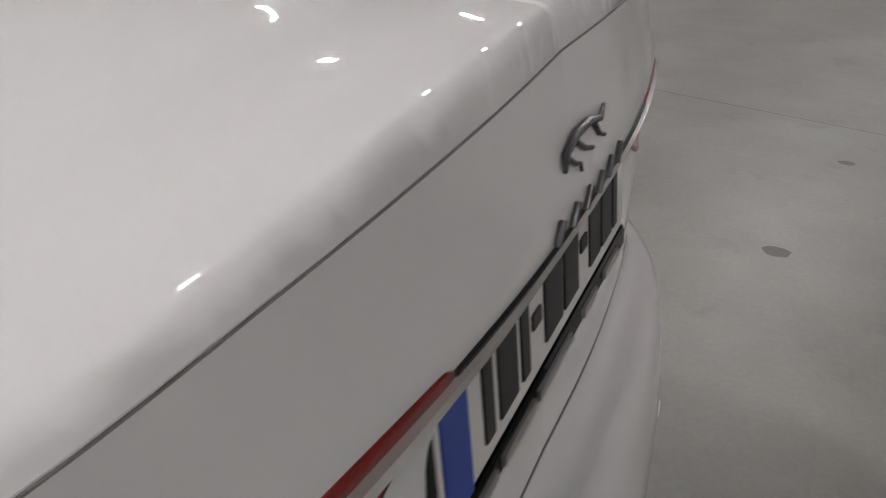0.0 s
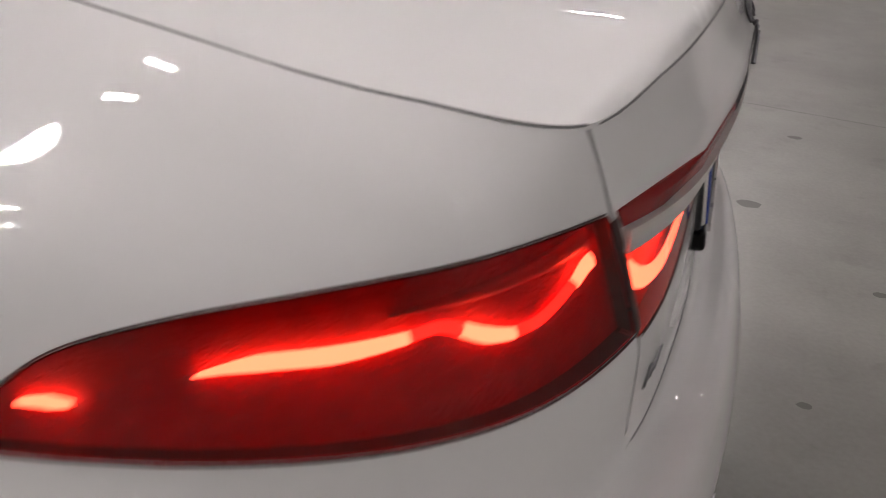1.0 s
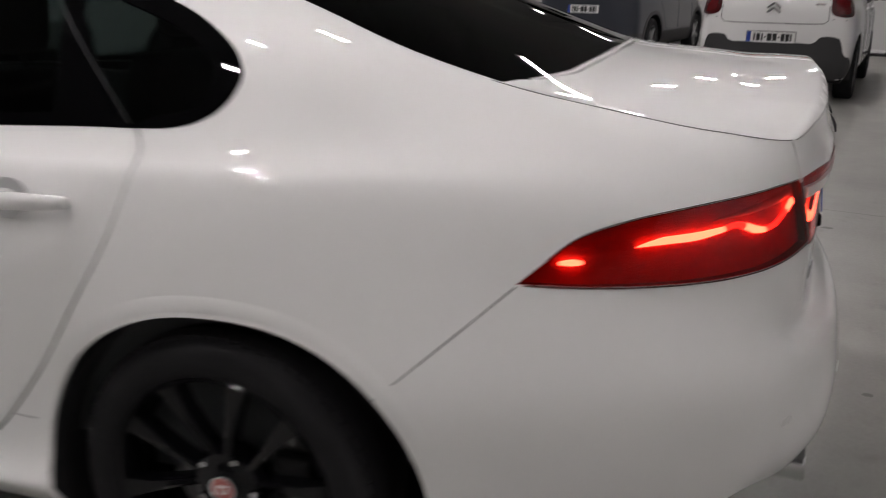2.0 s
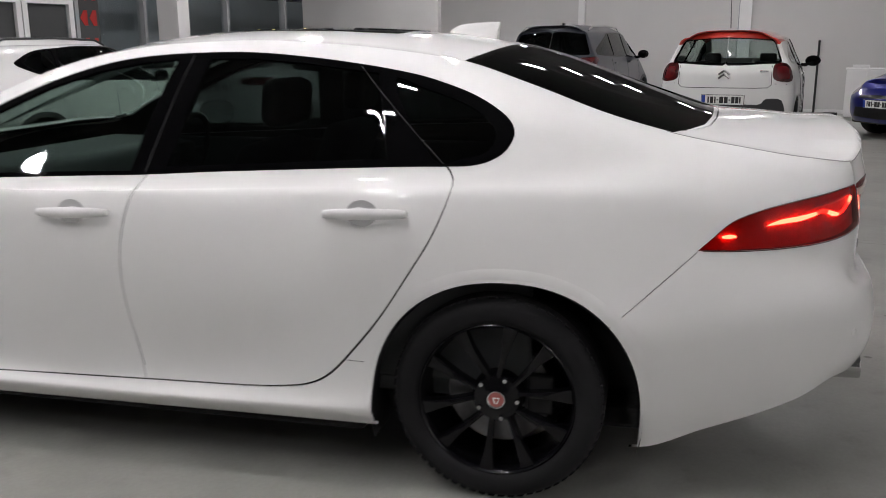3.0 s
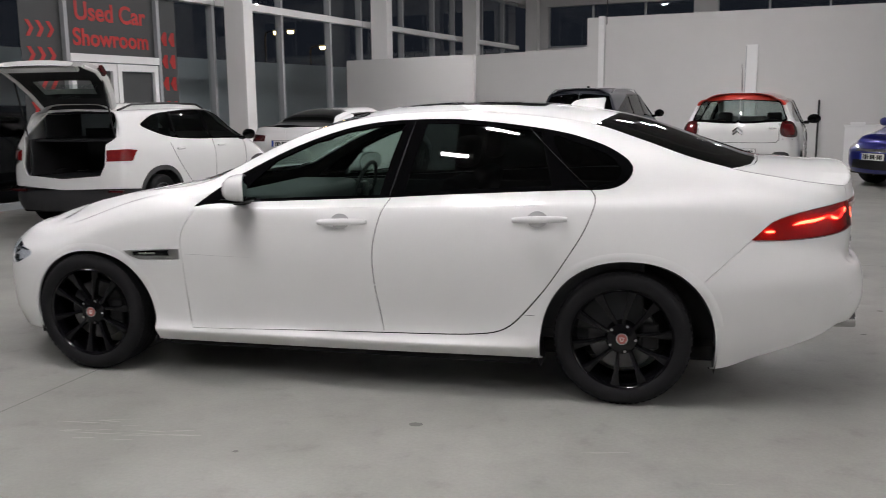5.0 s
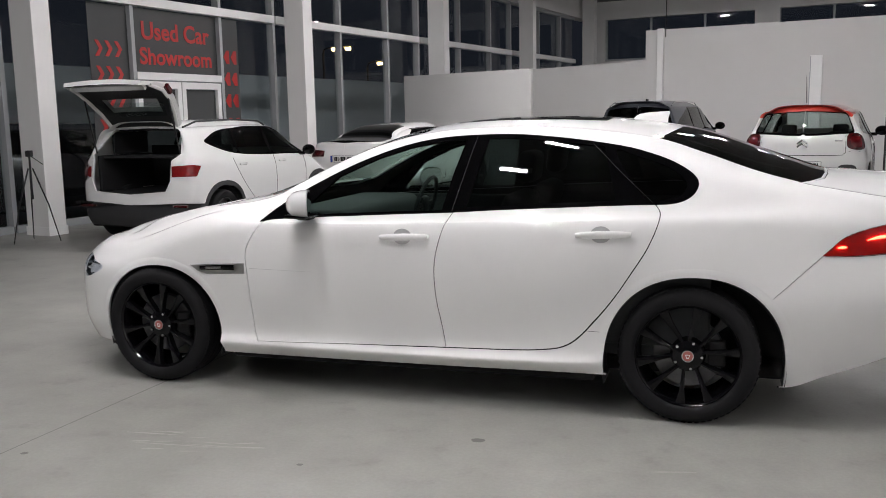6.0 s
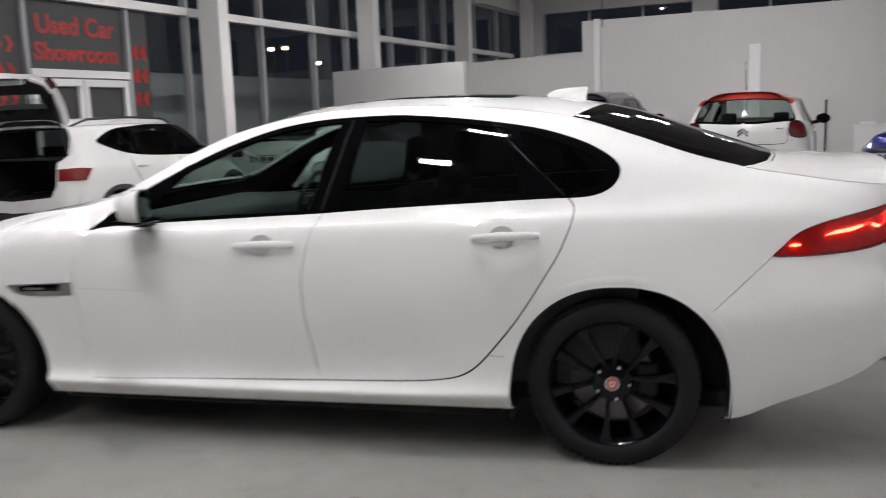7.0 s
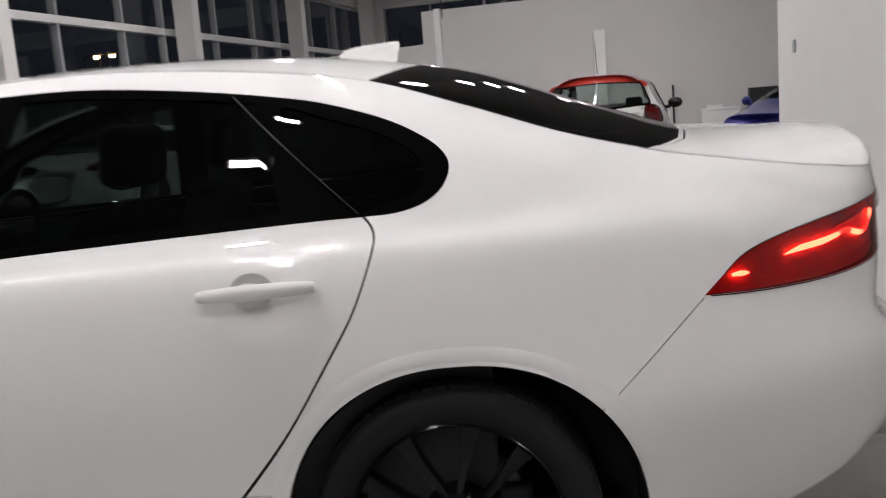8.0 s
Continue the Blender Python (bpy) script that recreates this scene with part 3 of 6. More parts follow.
GLASS_Q = smooth_line([(-.37, 1.306), (-.26, 1.285), (-.12, 1.238), (-.045, 1.19), (-.02, 1.145), (-.05, 1.10), (-.12, 1.083), (-.21, 1.08)], 4, True)
VENT = np.array([(-2.705, .702), (-2.36, .722), (-2.36, .663), (-2.60, .655), (-2.66, .672)])
HEADLAMP = smooth_line([(-3.735, .61), (-3.70, .70), (-3.62, .705), (-3.50, .685), (-3.37, .655), (-3.46, .605), (-3.60, .58)], 4, True)

car = new("saloon_car")
tagged(car, "white four-door saloon car with black wheels and lit red tail lamps", "car")


def build_flank(flip):
    sg = np.linspace(SHELL.s0, SHELL.s1, 211)
    tg = np.arange(0, SHELL.k - 0.999, 0.25) * TS
    grid = np.array([(min(s, SHELL.s1), t) for s in sg for t in tg])
    loops = {"arch_r": flat(ARCH_R), "arch_f": flat(ARCH_F), "dlo": flat(DLO), "lamp_o": flat(LAMP_O), "lamp_i": flat(LAMP_I), "bar": flat(BAR_I),
             "gf": flat(GLASS_F), "gr": flat(GLASS_R), "gq": flat(GLASS_Q), "vent": flat(VENT), "head": flat(HEADLAMP)}
    seams = {k: flat(v) for k, v in (("door", SEAM_DOOR), ("b", SEAM_B), ("bump", SEAM_BUMPER), ("boot", SEAM_BOOT))}
    WIDE = {"door": 0.0024, "b": 0.0027, "bump": 0.0011, "boot": 0.0022}
    uv, tri = triangulate(grid, list(loops.values()) + [buffer_sides(v, WIDE[k]) for k, v in seams.items()])
    ok = (uv[tri][:, :, 1].max(1) <= (SHELL.k - 1) * TS + 1e-6) & (uv[tri][:, :, 1].min(1) >= -1e-6)
    tri = tri[ok]
    s, t = np.clip(uv[:, 0], SHELL.s0, SHELL.s1), np.clip(uv[:, 1] / TS, 0, SHELL.k - 1)
    P, N = SHELL.point(s, t), SHELL.normal(s, t)
    a = P[tri]
    area = np.linalg.norm(np.cross(a[:, 1] - a[:, 0], a[:, 2] - a[:, 0]), axis=1)
    tri = tri[area > 1e-10]
    c = uv[tri].mean(1)
    inn = {k: inside(v, c) for k, v in loops.items()}
    seam = np.zeros(len(tri), bool)
    for k, v in seams.items():
        seam |= near(v, c, WIDE[k] * 1.02)
    hole = inn["arch_r"] | inn["arch_f"]
    seam &= ~(inn["lamp_o"] | inn["lamp_i"] | inn["dlo"])
    inside_door = inside(np.concatenate([seams["door"], flat(np.array([(-2.1, .975), (-1.19, 1.02), (-.3, 1.065)]))]), c)
    ub = seams["b"]
    bx = np.interp(c[:, 1], ub[::-1, 1], ub[::-1, 0])
    glassy = inn["gf"] | inn["gr"] | inn["gq"]
    lamps = inn["lamp_o"] | inn["lamp_i"] | inn["bar"] | inn["head"] | inn["vent"]
    free = ~hole & ~seam & ~inn["dlo"] & ~lamps
    bootx = np.interp(c[:, 1], seams["boot"][::-1, 1], seams["boot"][::-1, 0])
    zc = SHELL.section(c[:, 0], c[:, 1] / TS)[:, 1]
    bumpline = np.interp(c[:, 0], [0.33, 0.415, 0.50, 0.59], [0.592, 0.668, 0.744, 0.824])
    boot = free & (c[:, 0] > np.maximum(bootx, 1.08)) & (zc > 0.735)
    bumper = free & ~boot & (((c[:, 0] > 0.33) & (c[:, 0] < .6) & (zc < bumpline)) | ((c[:, 0] >= .6) & (zc < np.where(c[:, 0] < 1.2, 0.86, .76))))
    fr_door = free & inside_door & (c[:, 0] < bx)
    rr_door = free & inside_door & (c[:, 0] >= bx)
    skirt = free & ~inside_door & (zc < 0.315) & (c[:, 0] > -2.6) & (c[:, 0] < -0.3)
    fender = free & ~inside_door & ~skirt & (c[:, 0] < -2.25) & (c[:, 0] > -3.38)
    front_bumper = free & ~fender & (c[:, 0] <= -3.38)
    quarter = free & ~(boot | bumper | fr_door | rr_door | skirt | fender | front_bumper)
    out = {}

    def put(name, mask, mat, parent, label="", depth=0.012, inset=0.0):
        if mask.sum() == 0:
            return None
        Q = P - N * inset if inset else P
        out[name] = region_mesh(name, Q, N, tri[mask], mat, parent, label, depth, flip, MID)
        return out[name]
    put("quarter_panel", quarter, WHITE_PAINT, car)
    put("front_fender", fender, WHITE_PAINT, car)
    put("side_skirt", skirt, WHITE_PAINT, car)
    put("front_door", fr_door, WHITE_PAINT, car)
    put("rear_door", rr_door, WHITE_PAINT, car)
    put("boot_face", boot, WHITE_PAINT, car)
    put("rear_bumper", bumper, WHITE_PAINT, car)
    put("front_bumper", front_bumper, WHITE_PAINT, car)
    put("window_trim", inn["dlo"] & ~glassy, BLACK_TRIM, car, "gloss black window surround", 0.01, -0.001)
    put("front_window", inn["gf"], GLASS_CLEAR, out["front_door"], "clear side window", 0, 0.002)
    put("rear_window", inn["gr"], GLASS_TINT, out["rear_door"], "dark privacy glass", 0, 0.002)
    put("quarter_window", inn["gq"], GLASS_TINT, out["quarter_panel"], "dark privacy glass", 0, 0.002)
    put("tail_lamp_lens", inn["lamp_o"], RED_LENS, car, "red tail lamp, lit", 0.004, -0.001)
    put("boot_lamp_lens", inn["lamp_i"], RED_LENS, car, "red inner tail lamp, lit", 0.004, -0.001)
    put("boot_lamp_bar", inn["bar"], RED_BAR, car, "dark red strip reflector", 0.006, -0.002)
    put("headlamp_lens", inn["head"], GLASS_HEAD, car, "clear headlamp", 0.03, -0.002)
    put("headlamp_bowl", inn["head"], PALE_BOWL, out["headlamp_lens"], "", 0, 0.035)
    put("tail_lamp_bowl", inn["lamp_o"], RED_INNER, out["tail_lamp_lens"], "", 0, 0.0155)
    put("boot_lamp_bowl", inn["lamp_i"], RED_INNER, out["boot_lamp_lens"], "", 0, 0.0155)
    put("fender_vent", inn["vent"], SATIN_METAL, car, "satin grey side vent", 0.012, -0.003)
    body = ~hole & ~inn["dlo"] & ~inn["lamp_o"] & ~inn["lamp_i"] & ~inn["head"]
    put("inner_shell", body, DARK_VOID, car, "", 0, 0.013)
    return out


RED_BAR = material("dark_red_reflector", (0.24, 0.004, 0.006), 0.25, coat=0.15, bump=0.1, bump_scale=500)
PALE_BOWL = material("pale_lamp_bowl", (0.8, 0.82, 0.85), 0.25, metal=0.1, bump=0.3, bump_scale=90)
GLASS_HEAD = glass_material("headlamp_glass", (0.9, 0.92, 0.95), 1.5)
left = build_flank(False)
right = build_flank(True)

# ---- bonnet, screens, roof, boot lid ----
ZC = pchip([(-3.86, .74), (-3.6, .82), (-3.2, .925), (-2.8, 1.0), (-2.5, 1.06), (-2.25, 1.155), (-2.0, 1.265), (-1.75, 1.365), (-1.55, 1.428), (-1.4, 1.457), (-1.2, 1.478), (-.98, 1.488), (-.73, 1.488), (-.48, 1.478), (-.25, 1.456),
            (-.07, 1.425), (.07, 1.392), (.21, 1.345), (.35, 1.294), (.49, 1.244), (.62, 1.20), (.70, 1.184), (.8, 1.178), (.91, 1.168), (1.02, 1.156), (1.16, 1.150)])
_s = np.linspace(SHELL.s0, SHELL.s1, 900)
_E = SHELL.point(_s, np.full_like(_s, SHELL.k - 1.0))
_side = (_s > -4.3) & (_s < 1.06)
_tail = _s >= 1.06


def deck(x, y):
    """Height of the upper body over the plan."""
    xs = np.clip(x, -3.7, 1.0)
    ye = np.interp(xs, _E[_side][:, 0], _E[_side][:, 1])
    ze = np.interp(xs, _E[_side][:, 0], _E[_side][:, 2])
    w = np.clip((y - ye) / (MID - ye), 0, 1)
    zc = ZC(x)[..., 0]
    base = ze + (zc - ze) * (1 - (1 - w) ** 2.3)
    xr = np.interp(y, _E[_tail][:, 1], _E[_tail][:, 0])
    zr = np.interp(y, _E[_tail][:, 1], _E[_tail][:, 2])
    q = np.clip((0.18 - (xr - x)) / 0.11, 0, 1)
    lip = 0.010 * q * q * (3 - 2 * q) * np.clip((y - 0.36) / 0.10, 0, 1)
    d = np.clip((xr - x) / 0.022, 0, 1)
    edge = zr + (base + lip - zr) * np.sqrt(np.clip(1 - (1 - d) ** 2, 0, 1))
    return np.where((x > 0.85) & (y > 0.3), edge, base)


def deck_normal(x, y):
    e = 0.003
    yy = np.clip(y, 0, MID)
    gx = (deck(x + e, yy) - deck(x - e, yy)) / (2 * e)
    mirror = lambda v: np.where(v > MID, 2 * MID - v, v)
    gy = (deck(x, mirror(yy + e)) - deck(x, yy - e)) / (2 * e)
    n = np.stack([-gx, -gy, np.ones_like(gx)], -1)
    return n / np.linalg.norm(n, axis=-1, keepdims=True)


def ye_at(x):
    return np.interp(x, _E[_side][:, 0], _E[_side][:, 1])


SCREEN_X0 = lambda y: -2.27 - 0.27 * (1 - ((MID - y) / 0.7) ** 2)
sx = np.linspace(-2.22, -1.45, 16)
WINDSCREEN = np.array([(x, ye_at(x) + 0.028) for x in sx] + [(-1.40 + 0.0 * k, y) for k, y in enumerate(np.linspace(0.40, MID, 10))] + [(float(SCREEN_X0(y)), y) for y in np.linspace(MID, 0.27, 14)])
rx = np.linspace(-.17, .50, 16)
REARGLASS = np.array([(x, ye_at(x) + 0.004) for x in rx] + [(.55, .36), (.60, .45), (.63, .6), (.645, .78), (.65, MID)] + [(-.055, MID), (-.07, .75), (-.105, .58), (-.145, .45)])
SUNROOF = np.array([(-1.22, .62), (-1.24, .8), (-1.25, MID), (-.44, MID), (-.44, .8), (-.46, .62)])
COWL = np.array([(float(SCREEN_X0(y)) - 0.09, y) for y in np.linspace(MID, 0.30, 12)] + [(-2.28, .262), (-2.24, .262)] + [(float(SCREEN_X0(y)) - 0.004, y) for y in np.linspace(0.28, MID, 14)])
BOOTLINE = np.array([(.51, .325), (.56, .36), (.615, .45), (.645, .6), (.66, .78), (.665, MID)])


def build_upper(flip):
    ring = np.concatenate([_E[::3, :2], [[_E[-1, 0], MID], [_E[0, 0], MID]]])
    bz = {tuple(np.round(p[:2], 4)): p for p in _E[::3]}
    gx = np.arange(-3.85, 1.17, 0.03)
    gy = np.arange(0.12, MID + 0.001, 0.04)
    grid = np.array([(x, y) for x in gx for y in gy] + [(x, MID) for x in gx] + [(x, y) for x in np.arange(1.0, 1.15, 0.012) for y in gy]
                    + [(p[0] - k, p[1]) for p in _E[_tail][::4] for k in (.002, .005, .009, .014, .020, .026, .034, .052, .07, .09, .11, .135, .16, .19)])
    keep = inside(ring, grid)
    W = 0.003
    loops = [ring, WINDSCREEN, REARGLASS, SUNROOF, COWL, buffer_sides(BOOTLINE, W)]
    uv, tri = triangulate(grid[keep], loops)
    c = uv[tri].mean(1)
    good = inside(ring, c)
    tri, c = tri[good], c[good]
    P = np.column_stack([uv, deck(uv[:, 0], uv[:, 1])])
    N = deck_normal(uv[:, 0], uv[:, 1])
    for i, p in enumerate(uv):
        k = tuple(np.round(p, 4))
        if k in bz:
            P[i] = bz[k]
    screen, rear, sun = inside(WINDSCREEN, c), inside(REARGLASS, c), inside(SUNROOF, c)
    seam = near(BOOTLINE, c, W * 1.02) & ~rear
    cowl = inside(COWL, c)
    hood = (c[:, 0] < np.where(c[:, 1] > .3, SCREEN_X0(c[:, 1]) - 0.05, -2.3)) & ~screen & ~cowl
    bootlid = (c[:, 0] > np.interp(c[:, 1], BOOTLINE[:, 1], BOOTLINE[:, 0])) & (c[:, 0] > .5) & ~rear & ~seam
    roof = ~(screen | rear | sun | hood | bootlid | seam | cowl)
    out = {}

    def put(name, mask, mat, label="", depth=0.012, inset=0.0, parent=car):
        out[name] = region_mesh(name, P - N * inset, N, tri[mask], mat, parent, label, depth, flip, MID)
    put("bonnet", hood, WHITE_PAINT)
    put("roof_panel", roof, WHITE_PAINT)
    put("boot_lid", bootlid, WHITE_PAINT)
    put("windscreen", screen, GLASS_CLEAR, "clear windscreen", 0, 0.004)
    put("rear_screen", rear, GLASS_REAR, "dark tinted rear screen", 0.006, -0.001)
    put("cowl_panel", cowl, BLACK_PLASTIC, "black cowl below the windscreen", .01, .006)
    put("sunroof", sun, BLACK_TRIM, "black glass sunroof", 0.006, -0.001)
    put("roof_lining", roof | sun, DARK_VOID, "", 0, 0.02, out["roof_panel"])
    put("boot_lining", bootlid | seam, DARK_VOID, "", 0, 0.014, out["boot_lid"])
    return out


GLASS_REAR = glass_material("rear_screen_glass", (0.02, 0.02, 0.022), 1.26)
upper = build_upper(False)
build_upper(True)


# ---- wheels ----
def build_wheel(x, y, sign):
    """A tyre on a black ten-spoke alloy; sign -1 faces -y."""
    M = Matrix.Translation((x, y, 0.335)) @ (Matrix() if sign < 0 else Matrix.Rotation(math.pi, 4, "Z"))
    wheel = new("wheel")
    wheel.parent = car
    wheel.matrix_local = M
    tagged(wheel, "black ten-spoke alloy wheel with low tyre")
    bm = bmesh.new()
    prof = [(0.245, 0.0), (0.253, -0.012), (0.268, -0.02), (0.30, -0.022), (0.318, -0.012), (0.328, 0.004)]
    for k in range(1, 5):
        gx = 0.008 + k * 0.045
        prof += [(0.336, gx - 0.034), (0.337, gx - 0.006), (0.329, gx - 0.004), (0.329, gx + 0.002)]
    prof += [(0.336, 0.19), (0.328, 0.205), (0.30, 0.22), (0.24, 0.21)]
    lathe(bm, prof, 72)
    for k in range(66):
        box(bm, .320, .005, -.0105, .3345, .034, .0105, m=Matrix.Rotation(2 * math.pi * k / 66, 4, "Y") @ Matrix.Rotation(.12, 4, "X"))
    part("tyre", bm, RUBBER, wheel, smooth=True, angle=35)
    bm = bmesh.new()
    lathe(bm, [(0.251, 0.002), (0.252, -0.007), (0.246, -0.011), (0.240, -0.006), (0.237, 0.01), (0.226, 0.05), (0.222, 0.2)], 72)
    part("rim", bm, RIM_BLACK, wheel, smooth=True)
    spoke = bmesh.new()
    for i in range(10):
        a0 = 2 * math.pi * i / 10 + 0.16
        w = 1 if i % 2 else -1
        pts = []
        for r, wl, wr, yy, ang in ((0.045, .010, .010, .016, a0 - w * .10), (0.085, .0085, .0085, .010, a0 - w * .06), (0.13, .010, .010, .004, a0 - w * .01), (0.18, .014, .014, -.001, a0 + w * .02), (0.238, .025, .025, -.004, a0 + w * .03)):
            d = Vector((math.cos(ang), 0, math.sin(ang)))
            n = Vector((-math.sin(ang), 0, math.cos(ang)))
            c = d * r + Vector((0, yy, 0))
            pts.append([c - n * wl + Vector((0, .014, 0)), c - n * wl * .9 + Vector((0, .004, 0)), c + n * (wr * .15 * w), c + n * wr * .9 + Vector((0, .004, 0)), c + n * wr + Vector((0, .014, 0)), c + n * wr * .8 + Vector((0, .045, 0)), c - n * wl * .8 + Vector((0, .045, 0))])
        rings = [[spoke.verts.new(p) for p in q] for q in pts]
        for a, b in zip(rings, rings[1:]):
            for k in range(7):
                spoke.faces.new((a[k], a[(k + 1) % 7], b[(k + 1) % 7], b[k]))
    part("spokes", spoke, RIM_BLACK, wheel, smooth=True, angle=30)
    bm = bmesh.new()
    lathe(bm, [(0.001, 0.004), (0.034, 0.004), (0.042, 0.008), (0.072, 0.014), (0.082, 0.03), (0.085, 0.06)], 40)
    part("hub", bm, RIM_BLACK, wheel, smooth=True)
    bm = bmesh.new()
    lathe(bm, [(0.001, -0.001), (0.024, -0.001), (0.025, 0.003)], 32)
    badge = part("centre_badge", bm, BADGE_RED, wheel, "small red round badge", smooth=True)
    bm = bmesh.new()
    tube(bm, [(-.010, -.0015, .006), (.010, -.0015, .006), (.004, -.0015, -.011), (-.004, -.0015, -.011), (-.010, -.0015, .006)], .0022, 6)
    part("badge_mark", bm, PLATE_WHITE, badge, "pale plain mark on the badge")
    bm = bmesh.new()
    lathe(bm, [(0.024, -0.001), (0.026, -0.003), (0.029, -0.003), (0.0305, 0.003)], 32)
    part("badge_ring", bm, CHROME, wheel, "pale metal ring", smooth=True)
    for i in range(5):
        a = 2 * math.pi * i / 5 + 1.17
        bm = bmesh.new()
        lathe(bm, [(0.001, 0.006), (0.007, 0.006), (0.009, 0.010), (0.009, 0.03)], 6, Matrix.Translation((0.066 * math.cos(a), 0, 0.066 * math.sin(a))))
        part("wheel_nut", bm, CHROME, wheel, smooth=True)
    bm = bmesh.new()
    lathe(bm, [(0.06, 0.075), (0.165, 0.075), (0.17, 0.08), (0.17, 0.10), (0.06, 0.10)], 48)
    part("brake_disc", bm, STEEL_DARK, wheel, "dull steel brake disc", smooth=True)
    bm = bmesh.new()
    box(bm, 0.09, 0.045, -0.06, 0.175, 0.11, 0.07, 0.012)
    part("brake_caliper", bm, BLACK_PLASTIC, wheel)
    return wheel


for wx in (0.0, -2.96):
    build_wheel(wx, 0.052, -1)
    build_wheel(wx, 2 * MID - 0.052, 1)

# wheel housings, floor pan
for wx in (0.02, -2.945):
    for side in (0, 1):
        bm = bmesh.new()
        r0 = 0.43 if wx > -1 else 0.405
        rings = []
        for yy in (0.035, 0.38):
            arc = [(a, yy if yy > .1 else .03 + float(np.interp(wx + r0 * math.cos(a), [p[1] for p in PLAN], [p[2] for p in PLAN]))) for a in np.linspace(-0.25, math.pi + 0.25, 30)]
            rings.append([bm.verts.new((wx + r0 * math.cos(a), y if side == 0 else 2 * MID - y, 0.285 + (r0 + 0.01) * math.sin(a))) for a, y in arc])
        for k in range(29):
            bm.faces.new((rings[0][k], rings[0][k + 1], rings[1][k + 1], rings[1][k]))
        bm.faces.new(rings[1])
        part("wheel_housing", bm, BLACK_PLASTIC, car, smooth=True)
bm = bmesh.new()
box(bm, -3.4, 0.24, 0.19, 0.45, 2 * MID - 0.24, 0.27, 0.02)
box(bm, -2.50, 0.09, 0.165, -0.45, 2 * MID - 0.075, 0.26, 0.02)
box(bm, 0.4, 0.45, 0.30, 0.9, 2 * MID - 0.45, 0.36, 0.02)
part("underbody", bm, DARK_VOID, car)

# ---- handles, mirror, fin, exhausts ----
def surf(s, z, out=0.0):
    """Point on the near flank, and its outward normal."""
    t = SHELL.t_of(np.array([s]), np.array([z]))
    p, n = SHELL.point(np.array([s]), t)[0], SHELL.normal(np.array([s]), t)[0]
    return Vector(p + n * out), Vector(n)


def mirror_bm(bm):
    bmesh.ops.transform(bm, matrix=Matrix.Translation((0, 2 * MID, 0)) @ Matrix.Diagonal((1, -1, 1, 1)), verts=bm.verts)


def handle(s0, z0, side, door):
    bm = bmesh.new()
    n = 22
    rings = []
    for i in range(n + 1):
        f = i / n
        s = s0 + 0.265 * f
        z = z0 + 0.008 * f
        p, nn = surf(s, z)
        lift = 0.034 * (math.sin(math.pi * min(max(f, 0.02), .98))) ** 0.35
        h = 0.011 + 0.008 * math.sin(math.pi * f) ** 0.5
        up = Vector((0, 0, 1))
        ring = []
        for k in range(10):
            a = 2 * math.pi * k / 10
            ring.append(bm.verts.new(p + nn * (lift + 0.010 * math.cos(a)) + up * h * math.sin(a)))
        rings.append(ring)
    for a, b in zip(rings, rings[1:]):
        for k in range(10):
            bm.faces.new((a[k], a[(k + 1) % 10], b[(k + 1) % 10], b[k]))
    bm.faces.new(rings[0])
    bm.faces.new(rings[-1])
    if side:
        mirror_bm(bm)
    h = part("door_handle", bm, WHITE_PAINT, door, smooth=True)
    # Near-flush disc behind the handle; the recess's shade is put into its grey.
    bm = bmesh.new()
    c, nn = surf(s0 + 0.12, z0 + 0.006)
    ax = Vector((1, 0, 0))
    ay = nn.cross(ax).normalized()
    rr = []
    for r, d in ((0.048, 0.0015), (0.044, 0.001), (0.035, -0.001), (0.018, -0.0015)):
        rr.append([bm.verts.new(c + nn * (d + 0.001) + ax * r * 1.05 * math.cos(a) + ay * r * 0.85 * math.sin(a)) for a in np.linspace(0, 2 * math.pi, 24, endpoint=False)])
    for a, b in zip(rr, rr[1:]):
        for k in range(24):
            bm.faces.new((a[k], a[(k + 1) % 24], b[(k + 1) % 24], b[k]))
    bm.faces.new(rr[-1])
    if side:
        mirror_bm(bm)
    part("handle_cup_shade", bm, SHADE_GREY, door, "finger recess, its shade painted grey", smooth=True)


# Grey for the painted recess shade and the reflection line on the door.
SHADE_GREY = material("shade_reflection_grey", (0.40, 0.40, 0.40), 0.3, coat=0.6)
for side, doors in ((0, left), (1, right)):
    handle(-1.55, 0.884, side, doors["front_door"])
    handle(-0.535, 0.914, side, doors["rear_door"])


